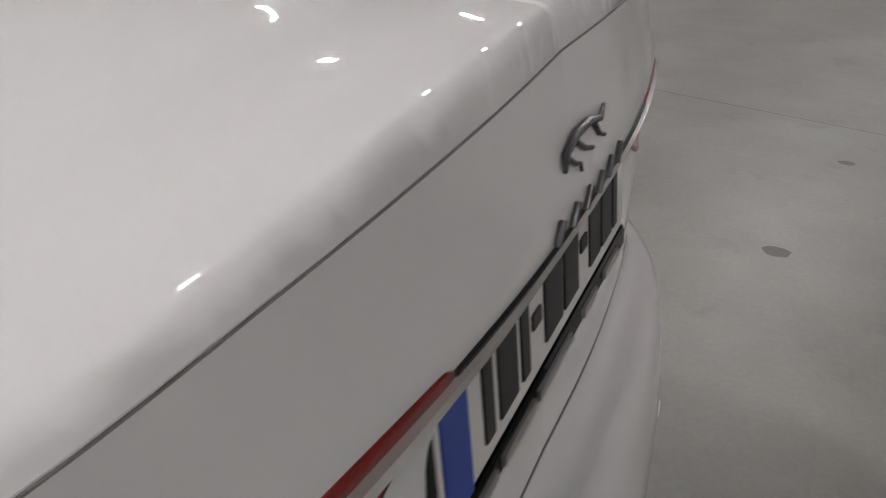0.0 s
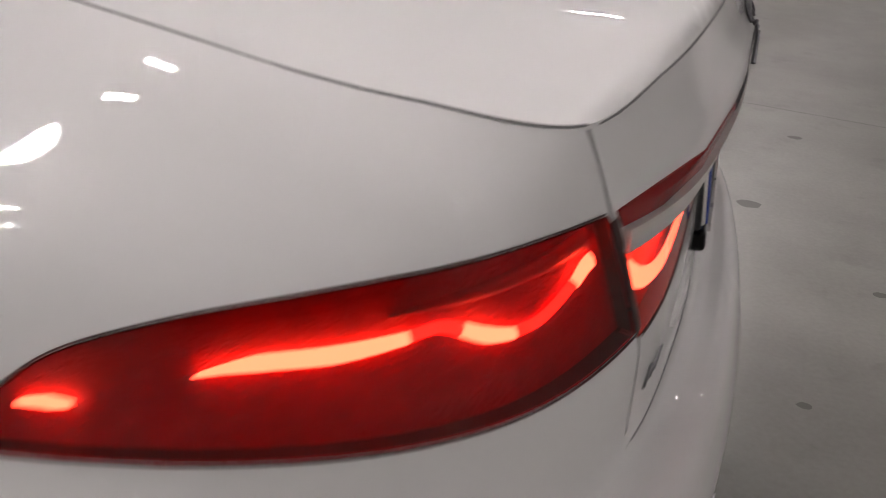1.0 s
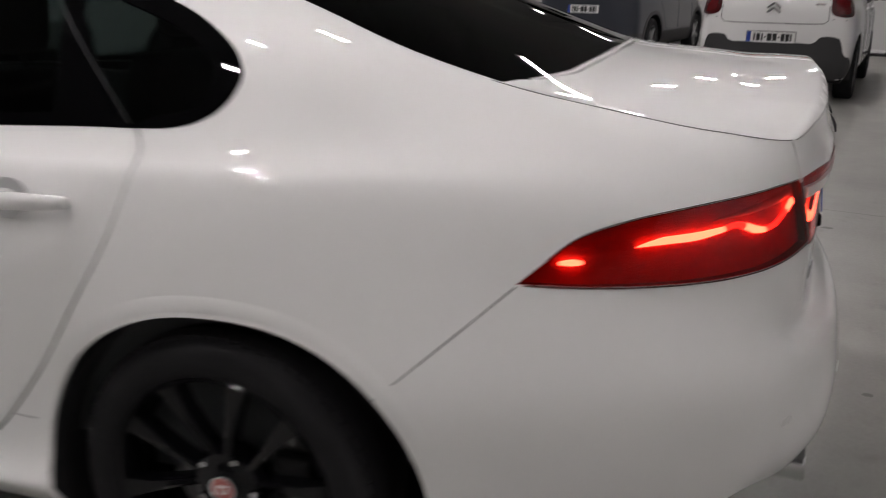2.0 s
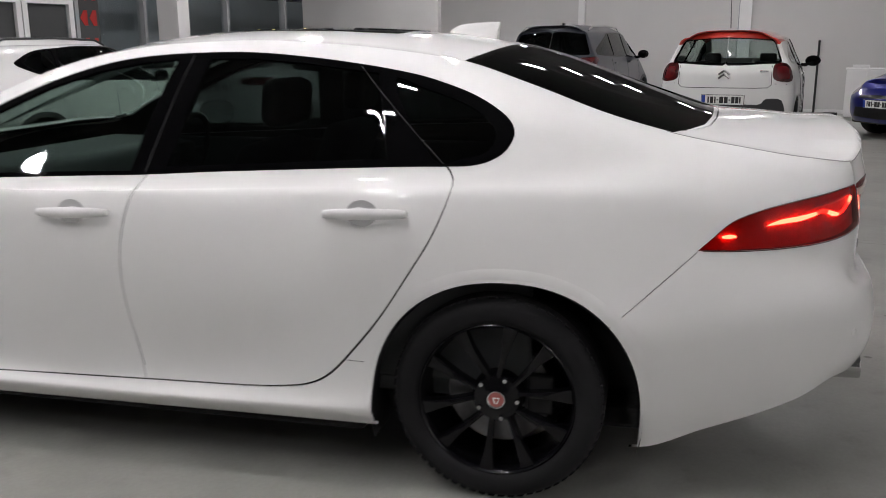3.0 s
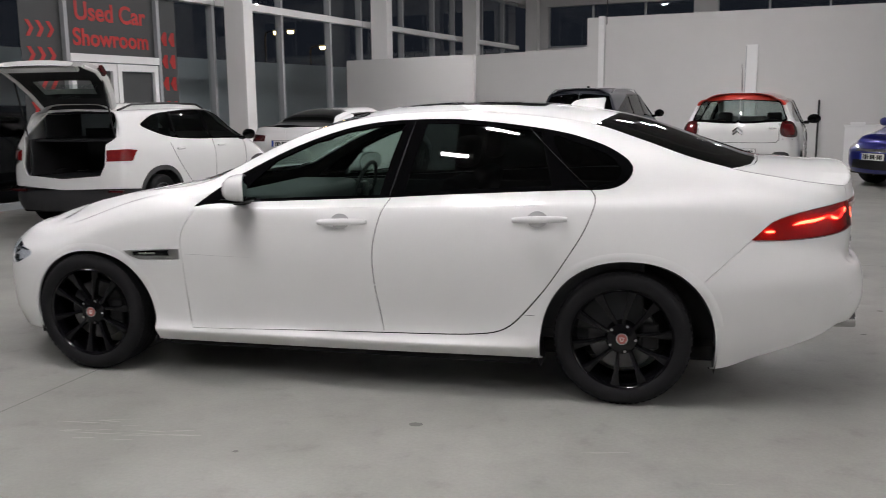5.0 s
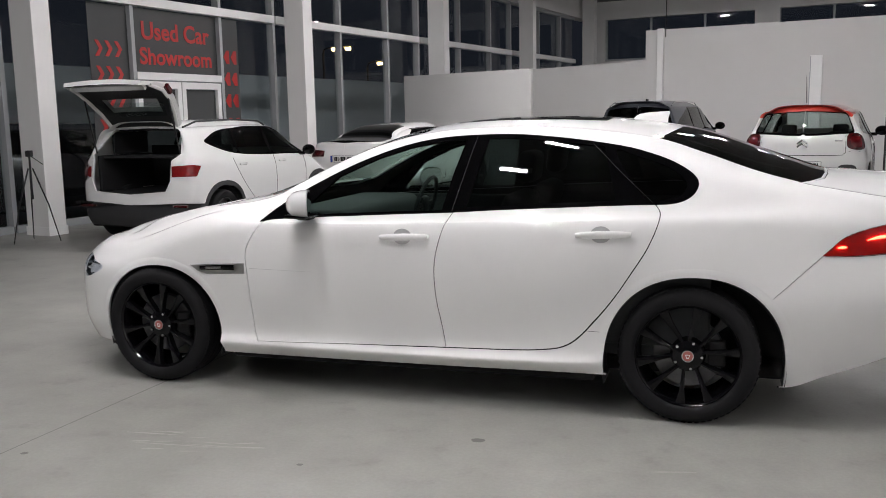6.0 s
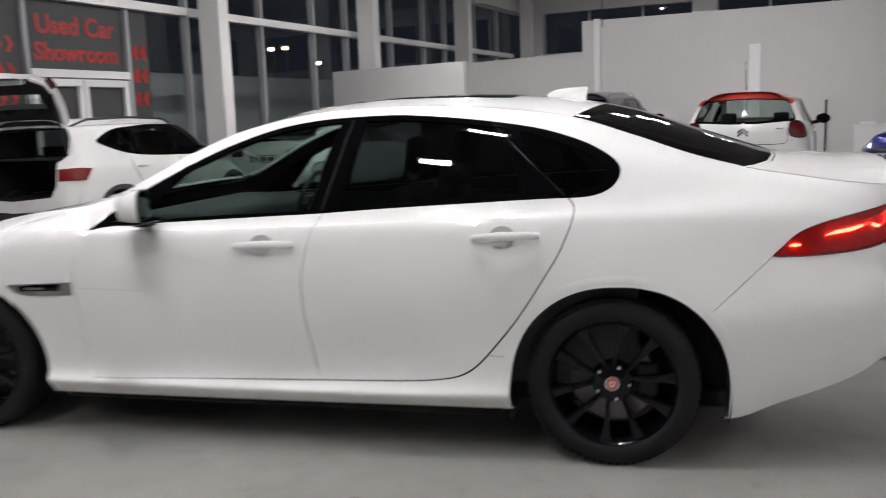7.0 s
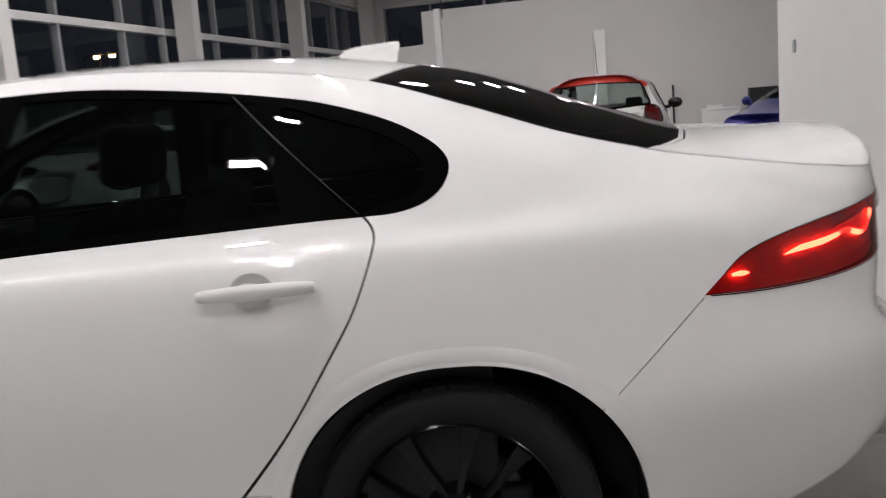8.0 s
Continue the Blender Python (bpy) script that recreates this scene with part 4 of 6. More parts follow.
def wing_mirror(side):
    bm = bmesh.new()
    stations = [(-2.05, .03, 1.045, .02, .02), (-2.035, .0, 1.055, .065, .045), (-2.0, -.03, 1.06, .10, .062), (-1.95, -.05, 1.066, .118, .068), (-1.905, -.055, 1.068, .122, .068)]
    rings = []
    for (x, y, z, wy, hz), lean in zip(stations, (0, .1, .24, .36, .38)):
        ring = []
        for k in range(20):
            a = 2 * math.pi * k / 20
            ca, sa = math.cos(a), math.sin(a)
            dy = wy * abs(ca) ** 0.75 * (1 if ca > 0 else -1)
            ring.append(bm.verts.new((x - lean * dy, y - 0.03 + dy, z + hz * abs(sa) ** 0.75 * (1 if sa > 0 else -1))))
        rings.append(ring)
    for a, b in zip(rings, rings[1:]):
        for k in range(20):
            bm.faces.new((a[k], a[(k + 1) % 20], b[(k + 1) % 20], b[k]))
    bm.faces.new(rings[0])
    last = rings[-1]
    if side:
        mirror_bm(bm)
    body = part("wing_mirror", bm, WHITE_PAINT, car, "white door mirror on black foot", smooth=True)
    bm = bmesh.new()
    v = []
    for k in range(20):
        a = 2 * math.pi * k / 20
        ca, sa = math.cos(a), math.sin(a)
        dy = .112 * abs(ca) ** 0.75 * (1 if ca > 0 else -1)
        v.append(bm.verts.new((-1.903 - .38 * dy, -.085 + dy, 1.068 + .060 * abs(sa) ** 0.75 * (1 if sa > 0 else -1))))
    bm.faces.new(v)
    if side:
        mirror_bm(bm)
    part("mirror_glass", bm, MIRROR, body, "mirror glass")
    bm = bmesh.new()
    box(bm, -2.03, -.13, .988, -1.905, .05, 1.008, 0.008)
    box(bm, -2.02, .0, .965, -1.95, .09, 1.0, 0.008)
    if side:
        mirror_bm(bm)
    part("mirror_foot", bm, BLACK_TRIM, body, "gloss black mirror foot", smooth=True)


MIRROR = material("mirror_silver", (0.5, 0.52, 0.52), 0.02, metal=1.0)
wing_mirror(0)
wing_mirror(1)

# shark fin aerial on the roof
FIN = smooth_line([(-.358, 1.430), (-.348, 1.462), (-.325, 1.486), (-.28, 1.498), (-.21, 1.503), (-.158, 1.505), (-.150, 1.499), (-.157, 1.47), (-.16, 1.425)], 4)
bm = bmesh.new()
rows = []
for y in (-1, -.8, 0, .8, 1):
    rows.append([bm.verts.new((x, MID + y * (.005 + .030 * min(1, max(0, (1.505 - z) / .07)) ** .8), z - (.004 if abs(y) == 1 else 0))) for x, z in FIN])
for a, b in zip(rows, rows[1:]):
    for k in range(len(FIN) - 1):
        bm.faces.new((a[k], a[k + 1], b[k + 1], b[k]))
bm.faces.new(rows[0])
bm.faces.new(rows[-1][::-1])
part("fin_aerial", bm, WHITE_PAINT, car, "white shark fin aerial", smooth=True)

for side in (0, 1):
    bm = bmesh.new()
    lathe(bm, [(0.038, -0.10), (0.043, -0.09), (0.045, 0.0), (0.043, 0.004), (0.039, 0.0), (0.037, -0.10)], 32, Matrix.Translation((1.125, 0.46, 0.395)) @ Matrix.Rotation(radians(-95), 4, "Z") @ Matrix.Rotation(radians(4), 4, "X"))
    if side:
        mirror_bm(bm)
    part("exhaust_tip", bm, CHROME, car, "round chrome exhaust tip", smooth=True)
bm = bmesh.new()
box(bm, 0.75, 0.40, 0.36, 1.035, 2 * MID - 0.40, 0.52, 0.03)
part("diffuser", bm, BLACK_PLASTIC, car, "black lower rear valance")

# boot strip, plate, emblem
def tail_strip(name, y0, y1, z0, z1, out, mat, label="", depth=0.008, n=30):
    """A moulding that follows the curved tail between two offsets."""
    bm = bmesh.new()
    V = []
    ss = np.linspace(y0, y1, n)
    for f in (0, 1):
        row = []
        for s in list(ss) + [2 * SHELL.s1 - q for q in ss[::-1]]:
            m = s > SHELL.s1
            sa = 2 * SHELL.s1 - s if m else s
            zz = (z1 if f else z0)((sa - y0) / (y1 - y0))
            p, nn = surf(sa, zz, out)
            q, _ = surf(sa, zz, -depth)
            if m:
                p.y, q.y = 2 * MID - p.y, 2 * MID - q.y
            row.append((bm.verts.new(p), bm.verts.new(q)))
        V.append(row)
    for i in range(len(V[0]) - 1):
        a, b, c, d = V[0][i], V[0][i + 1], V[1][i + 1], V[1][i]
        bm.faces.new((a[0], b[0], c[0], d[0]))
        bm.faces.new((a[1], b[1], b[0], a[0]))
        bm.faces.new((d[0], c[0], c[1], d[1]))
    for i in (0, -1):
        bm.faces.new((V[0][i][0], V[1][i][0], V[1][i][1], V[0][i][1]))
    bmesh.ops.remove_doubles(bm, verts=bm.verts, dist=1e-5)
    return part(name, bm, mat, car, label, smooth=True)


STRIP = material("boot_strip_finish", (0.62, 0.60, 0.57), 0.3, metal=0.15, coat=0.5)
tail_strip("boot_strip", 1.142, SHELL.s1, lambda f: .967 + .018 * min(1, 1.8 * f), lambda f: .987 + .016 * min(1, 1.8 * f), 0.007, STRIP, "satin strip across the boot")

# ==== the other cars ====
def simple_wheel(parent, x, y, r, sign, rim_mat):
    wheel = new("wheel")
    wheel.parent = parent
    wheel.matrix_local = Matrix.Translation((x, y, r)) @ (Matrix() if sign < 0 else Matrix.Rotation(math.pi, 4, "Z"))
    bm = bmesh.new()
    lathe(bm, [(r * .68, 0), (r * .75, -.015), (r * .92, -.018), (r * .98, 0), (r, .02), (r, .17), (r * .96, .19), (r * .7, .2)], 40)
    part("tyre", bm, RUBBER, wheel, smooth=True)
    bm = bmesh.new()
    lathe(bm, [(r * .69, .0), (r * .66, -.006), (r * .63, .01), (r * .6, .05), (.03, .07)], 40)
    part("rim", bm, STEEL_DARK, wheel, smooth=True)
    bm = bmesh.new()
    for i in range(5):
        a = 2 * math.pi * i / 5 + .3
        box(bm, .02, .0, -.028, r * .66, .03, .028, .008, 1, Matrix.Rotation(a, 4, "Y"))
    part("spokes", bm, rim_mat, wheel, smooth=True)


def islands(tri):
    """Splits triangles into connected pieces, the largest first."""
    up = {}

    def root(i):
        while up.setdefault(i, i) != i:
            up[i] = up[up[i]]
            i = up[i]
        return i
    for a, b, c in tri.tolist():
        up[root(a)] = root(b)
        up[root(b)] = root(c)
    r = np.array([root(t[0]) for t in tri.tolist()])
    keys, n = np.unique(r, return_counts=True)
    return [tri[r == k] for k in keys[np.argsort(-n)] if (r == k).sum() > 2]


class SmallCar:
    """A parked car built from a flank shell; local +x is its tail, its left flank at y = 0."""

    def __init__(self, name, label, length, width, height, paint, belt=0.98, tail_lean=0.30, hood=1.0, roof_paint=None, saloon=False, lower=None):
        self.L, self.W, self.H = length, width, height
        L2, mid = length / 2, width / 2
        self.mid = mid
        plan = [(-L2 - .5, -L2, mid), (-L2 - .15, -L2 + .05, mid * .45), (-L2 + .15, -L2 + .2, mid * .14), (-L2 + .6, -L2 + .6, .02), (-.2, -.2, 0.0), (L2 - .8, L2 - .8, .01), (L2 - .35, L2 - .35, .045),
                (L2 - .1, L2 - .12, .13), (L2 + .12, L2 - .02, mid * .45), (L2 + .45, L2, mid)]
        self.s0, self.s1 = plan[0][0], plan[-1][0]
        s0, s1, H = self.s0, self.s1, height
        cowl, top = -L2 + hood, -L2 + hood + .78
        tr = L2 - (1.15 if saloon else 0.25)  # where the roof ends
        deckz = belt + .12

        def row(off, z):
            return [(s0, off, z), (-L2 + .3, off, z), (0, off, z), (L2 - .3, off, z), (s1, off, z)]
        up = lambda f, off: [(s0, .35 + f * .15, .70 + f * .08), (-L2 + .35, .10 + .08 * f, .76 + f * .08), (cowl, .08 + .1 * f, belt - .03 + .06 * f), (cowl + .25, .07 + off * f * .8, belt + f * .16), (top, off * f + .05, belt + f * (H - .11 - belt)),
                             (0, off * f + .05, belt + f * (H - .085 - belt))]
        if saloon:
            end = lambda f, off: [(tr - .25, off * f + .05, belt + f * (H - .12 - belt)), (tr + .25, .1 + off * f * .7, belt + f * .24), (tr + .5, .07 + .12 * f, belt + .02 + f * .1), (L2 - .1, .06 + .04 * f, belt - .02 + f * .1), (s1, .05 + .03 * f, belt + f * .1)]
        else:
            end = lambda f, off: [(tr, off * f + .05, belt + f * (H - .105 - belt)), (L2 - .05, .05 + (off + .08) * f, belt + f * (H - .125 - belt)), (s1, .04 + tail_lean * f, belt + f * (H - .105 - belt))]
        rows = [row(.06, .24), row(.01, .36), row(0, .52), row(.0, .70), [(s0, .04, .62), (-L2 + .3, .03, .68), (cowl, .01, .86), (0, .01, .86), (L2 - .2, .015, .86), (s1, .01, .84)]]
        rows[3] = [(s0, .0, .52 + .04), (-L2 + .3, .0, .58), (cowl, .0, .70), (0, 0, .70), (s1, 0, .70)]
        rows[2] = [(s0, .0, .47), (-L2 + .3, .0, .48), (cowl, .0, .52), (s1, 0, .54)]
        rows += [up(0, .2) + end(0, .2), up(.5, .2) + end(.5, .2), up(.9, .2) + end(.9, .2), up(1, .28) + end(1, .28)]
        self.sh = Shell(plan, rows, mid)
        self.thing = new(name)
        tagged(self.thing, label, "car")
        self.paint, self.roof_paint, self.lower, self.belt = paint, roof_paint or paint, lower, belt
        self.front_glass = self.rear_glass = GLASS_DARKCAR

    def flat(self, line):
        q = np.asarray(line, float)
        return np.stack([q[:, 0], self.sh.t_of(q[:, 0], q[:, 1]) * .1], 1)

    def build(self, regions, arches, rear_open=None):
        """regions: (name, outline, material, inset, both sides?, label); arches: wheel positions."""
        sh = self.sh
        grid = np.array([(s, t) for s in np.linspace(sh.s0, sh.s1, 90) for t in np.arange(0, sh.k - .99, .5) * .1])
        r = self.wheel_r = 0.33
        outl = [self.flat(q[1]) for q in regions]
        arch_l = [self.flat(arch(x, .3, .40, .40)) for x in arches]
        if self.lower is not None:
            regions = regions + [("arch_cladding", arch(x, .3, .455, .455), self.lower, -.008, "dark wheel arch cladding", None) for x in arches]
            outl = [self.flat(q[1]) for q in regions]
        hole = self.flat(rear_open) if rear_open is not None else None
        uv, tri = triangulate(grid, outl + arch_l + ([hole] if hole is not None else []))
        s, t = np.clip(uv[:, 0], sh.s0, sh.s1), np.clip(uv[:, 1] / .1, 0, sh.k - 1)
        ok = (uv[tri][:, :, 1].max(1) <= (sh.k - 1) * .1 + 1e-6) & (uv[tri][:, :, 1].min(1) >= -1e-6)
        tri = tri[ok]
        P, N = sh.point(s, t), sh.normal(s, t)
        c = uv[tri].mean(1)
        free = np.ones(len(tri), bool)
        for a in arch_l:
            free &= ~inside(a, c)
        if hole is not None:
            free &= ~inside(hole, c)
        zc = sh.section(c[:, 0], np.clip(c[:, 1] / .1, 0, sh.k - 1))[:, 1]
        for flip in (False, True):
            rest = free.copy()
            taken = np.zeros(len(tri), bool)
            for (name, _, mat, inset, label, back), o in zip(regions, outl):
                m = inside(o, c) & free & ~taken
                taken |= m
                rest &= ~m
                ob = region_mesh(name, P - N * inset, N, tri[m], mat, self.thing, label, 0.0 if "glass" in mat.name else .01, flip, self.mid)
                if back is not None:
                    region_mesh(name + "_backing", P - N * (inset + .03), N, tri[m], back, ob, "", 0, flip, self.mid)
            if self.lower is not None:
                low = rest & (zc < .42)
                region_mesh("lower_cladding", P, N, tri[low], self.lower, self.thing, "dark lower cladding", .02, flip, self.mid)
                rest &= ~low
            for k, piece in enumerate(islands(tri[rest])):
                region_mesh("body" if k == 0 else "body_panel", P, N, piece, self.paint, self.thing, "", .02, flip, self.mid)
        # roof, bonnet
        ss = np.linspace(sh.s0, sh.s1, 240)
        E = sh.point(ss, np.full_like(ss, sh.k - 1.0))
        V, F, fm = [], [], []
        M = 14
        for p, sv in zip(E, ss):
            for k in range(M + 1):
                w = k / M
                bow = (.085 if p[2] > self.H - .28 else .06) * (1 - (1 - w) ** 4.5)
                V.append((p[0], p[1] + (2 * self.mid - 2 * p[1]) * w / 2, p[2] + bow * min(1, (self.mid - p[1]) / .35)))
        n = M + 1
        for i in range(len(E) - 1):
            for k in range(M):
                F.append((i * n + k, (i + 1) * n + k, (i + 1) * n + k + 1, i * n + k + 1))
                zm, xm = (E[i][2] + E[i + 1][2]) / 2, (E[i][0] + E[i + 1][0]) / 2
                glass = self.belt + .03 < zm < self.H - .125 and E[i + 1][2] != E[i][2] and (xm < 0 or self.L > 4.3 and xm > .6) and k > 1
                fm.append((2 if xm < 0 else 3) if glass else (1 if zm >= self.H - .17 else (4 if xm > 0 else 0)))
        for flip in (False, True):
            VV = [(x, 2 * self.mid - y, z) for x, y, z in V] if flip else V
            FF = [f[::-1] for f in F] if flip else F
            for idx, nm, mat, lab in ((0, "bonnet", self.paint, ""), (1, "roof", self.roof_paint, ""), (4, "boot_lid", self.paint, ""), (2, "windscreen", self.front_glass, "windscreen glass"), (3, "rear_screen", self.rear_glass, "dark rear screen glass")):
                fs = [f for f, m in zip(FF, fm) if m == idx]
                if fs:
                    used = sorted({i for f in fs for i in f})
                    pos = {i: k for k, i in enumerate(used)}
                    mesh_object(nm, [VV[i] for i in used], [[pos[i] for i in f] for f in fs], mat, self.thing, lab)
        bm = bmesh.new()
        box(bm, -self.L / 2 + .25, .12, .2, self.L / 2 - .2, self.W - .12, .34, .03)
        part("underbody", bm, DARK_VOID, self.thing)
        for x in arches:
            for y, sg in ((.03, -1), (self.W - .03, 1)):
                simple_wheel(self.thing, x, y, .32, sg, self.rim)
                bm = bmesh.new()
                ring = [[bm.verts.new((x + .39 * math.cos(a), (.04 if sg < 0 else self.W - .04) + (0 if q == 0 else (.3 if sg < 0 else -.3)), .31 + .39 * math.sin(a))) for a in np.linspace(-.2, math.pi + .2, 20)] for q in (0, 1)]
                for k in range(19):
                    bm.faces.new((ring[0][k], ring[0][k + 1], ring[1][k + 1], ring[1][k]))
                bm.faces.new(ring[1])
                part("wheel_housing", bm, BLACK_PLASTIC, self.thing)

    def on(self, s, z, out=0.0):
        t = self.sh.t_of(np.array([s]), np.array([z]))
        return Vector(self.sh.point(np.array([s]), t)[0] + self.sh.normal(np.array([s]), t)[0] * out)

    def mirrors(self, x, z, mat):
        for y, d in ((.04, -1), (self.W - .04, 1)):
            bm = bmesh.new()
            bmesh.ops.create_uvsphere(bm, u_segments=16, v_segments=10, radius=1, matrix=Matrix.Translation((x, y + d * .13, z + .07)) @ Matrix.Rotation(-d * .25, 4, "Z") @ Matrix.Diagonal((.06, .115, .075, 1)))
            box(bm, x - .03, y - d * .04, z - .01, x + .02, y + d * .06, z + .04, .01)
            part("wing_mirror", bm, mat, self.thing, smooth=True)

    def plate(self, z, x_out=0.012, tail=True, y=None):
        x = (self.L / 2 + x_out) * (1 if tail else -1)
        y = self.mid if y is None else y
        th = new("number_plate")
        th.parent = self.thing
        th.matrix_local = Matrix.Translation((x, y, z)) @ Matrix.Rotation(math.pi / 2 if tail else -math.pi / 2, 4, "Z")
        plate_parts(th, .52, .11)

    def place(self, tail_x, tail_y, heading, nose=False, tall=1.0):
        """Puts the middle of the tail (or nose) at a world place, pointing heading degrees right of +y."""
        a = radians(-heading - 90)
        R = Matrix.Rotation(a, 4, "Z")
        off = R @ Vector(((-1 if nose else 1) * self.L / 2, self.mid, 0))
        self.thing.matrix_world = Matrix.Translation((tail_x - off.x, tail_y - off.y, 0)) @ R @ Matrix.Diagonal((1, 1, tall, 1))


def plate_parts(th, w, h):
    """A plate facing local -y (x to its right), with plain bars for its characters."""
    bm = bmesh.new()
    box(bm, -w / 2 - .006, -.004, -h / 2 - .006, w / 2 + .006, .012, h / 2 + .006, .004)
    part("plate_frame", bm, BLACK_PLASTIC, th, "black plate surround")
    bm = bmesh.new()
    box(bm, -w / 2, -.008, -h / 2, w / 2, 0, h / 2, .002, 1)
    part("plate_face", bm, PLATE_WHITE, th, "white reflective plate")
    bm = bmesh.new()
    box(bm, -w / 2 + .002, -.0105, -h / 2 + .002, -w / 2 + .045, -.007, h / 2 - .002)
    part("plate_band", bm, BLUE_PLATE, th, "blue end band")
    x = -w / 2 + .075
    for wd, hh, gap in ((.018, .075, .022), (.04, .075, .02), (.018, .075, .018), (.022, .014, .018), (.05, .075, .014), (.045, .075, .018), (.022, .014, .018), (.04, .075, .013), (.04, .075, .013), (.018, .075, .02)):
        bm = bmesh.new()
        box(bm, x, -.0105, -hh / 2, x + wd, -.007, hh / 2)
        part("plate_bar", bm, INK, th)
        x += wd + gap * (w / .52) * .62


GLASS_DARKCAR = glass_material("car_glass_dark", (0.08, 0.09, 0.09), 1.33)
GLASS_BLACKCAR = glass_material("car_glass_black", (0.004, 0.004, 0.005), 1.25, 0.35)
GLASS_LIGHTCAR = glass_material("car_glass_clear", (0.66, 0.72, 0.70), 1.45)
RED_PAINT = material("red_roof_paint", (0.55, 0.035, 0.02), 0.3, coat=1.0)
GREY_PAINT = material("dark_grey_blue_paint", (0.016, 0.020, 0.030), 0.3, coat=0.5)
BLUE_PAINT = material("deep_blue_paint", (0.010, 0.013, 0.15), 0.3, metal=0.3, coat=1.0)
DARK_PAINT = material("black_car_paint", (0.012, 0.012, 0.014), 0.25, coat=1.0)
RED_LAMP = material("red_lamp_plastic", (0.055, 0.003, 0.004), 0.15, coat=0.3, vary=0.25, scale=30)
SILVER_RIM = material("silver_alloy", (0.45, 0.45, 0.46), 0.3, metal=0.9)
RED_CORE = material("red_lamp_core", (0.09, 0.004, 0.006), 0.15, coat=0.4, vary=0.3, scale=40)
RED_LAMP_BRIGHT = material("bright_red_lamp_plastic", (0.17, 0.006, 0.007), 0.15, coat=0.4, vary=0.25, scale=30)
DARK_TRIM = material("dark_cladding", (0.03, 0.03, 0.032), 0.6, bump=0.15, bump_scale=250)


def side_windows(c, x0, x1, belt, top, front_mat, rear_mat, split=(-.1, .75)):
    """Side window outlines between two places along the car."""
    a, b = split
    H = top
    q = [("front_window", [(x0, belt + .02), (x0 + .52, H), (a - .04, H + .01), (a - .04, belt + .03)], front_mat, .004, "side window", None),
         ("rear_window", [(a + .05, belt + .03), (a + .05, H + .01), (b, H), (b + .06, belt + .04)], rear_mat, .004, "side window", None),
         ("quarter_window", [(b + .13, belt + .05), (b + .09, H - .005), (b + .22, H - .03), (x1, belt + .09)], rear_mat, .004, "small side window", None)]
    o = smooth_line([(x0 - .06, belt + .0), (x0 + .2, belt + .18), (x0 + .49, H + .01), (a, H + .028), (b + .1, H + .018), (b + .26, H - .02), (x1 + .01, belt + .16), (x1 + .05, belt + .085), (x1 - .06, belt + .058), (b, belt + .022), (a, belt + .012)], 4, True)
    q.append(("window_trim", o, BLACK_TRIM, -.002, "black window surround", None))
    return q


def door_lines(c, xs, belt, z0=.34, handle_mat=None):
    """Shut lines and pull handles of the doors on both flanks."""
    for flip in (False, True):
        def put(name, bm, mat, label=""):
            if flip:
                bmesh.ops.transform(bm, matrix=Matrix.Translation((0, c.W, 0)) @ Matrix.Diagonal((1, -1, 1, 1)), verts=bm.verts)
            part(name, bm, mat, c.thing, label, smooth=True)
        for k, x in enumerate(xs):
            bm = bmesh.new()
            lean = (.05, .02, -.16)[k]
            tube(bm, [c.on(x + (lean * (1 - f) ** 2 if k < 2 else -.42 * (1 - f) ** 1.6), z0 + (belt - z0) * f, .001) for f in np.linspace(0, 1, 12)], .003, 5)
            put("door_gap", bm, DARK_TRIM)
            if k:
                bm = bmesh.new()
                p = c.on(x - .17, belt - .09, .018)
                box(bm, p.x - .09, p.y - .012, p.z - .014, p.x + .09, p.y + .012, p.z + .014, .009)
                put("door_handle", bm, handle_mat or c.paint)
        bm = bmesh.new()
        tube(bm, [c.on(x, z0, .001) for x in np.linspace(xs[0] + .05, xs[2] - .42, 16)], .003, 5)
        put("door_gap", bm, DARK_TRIM)


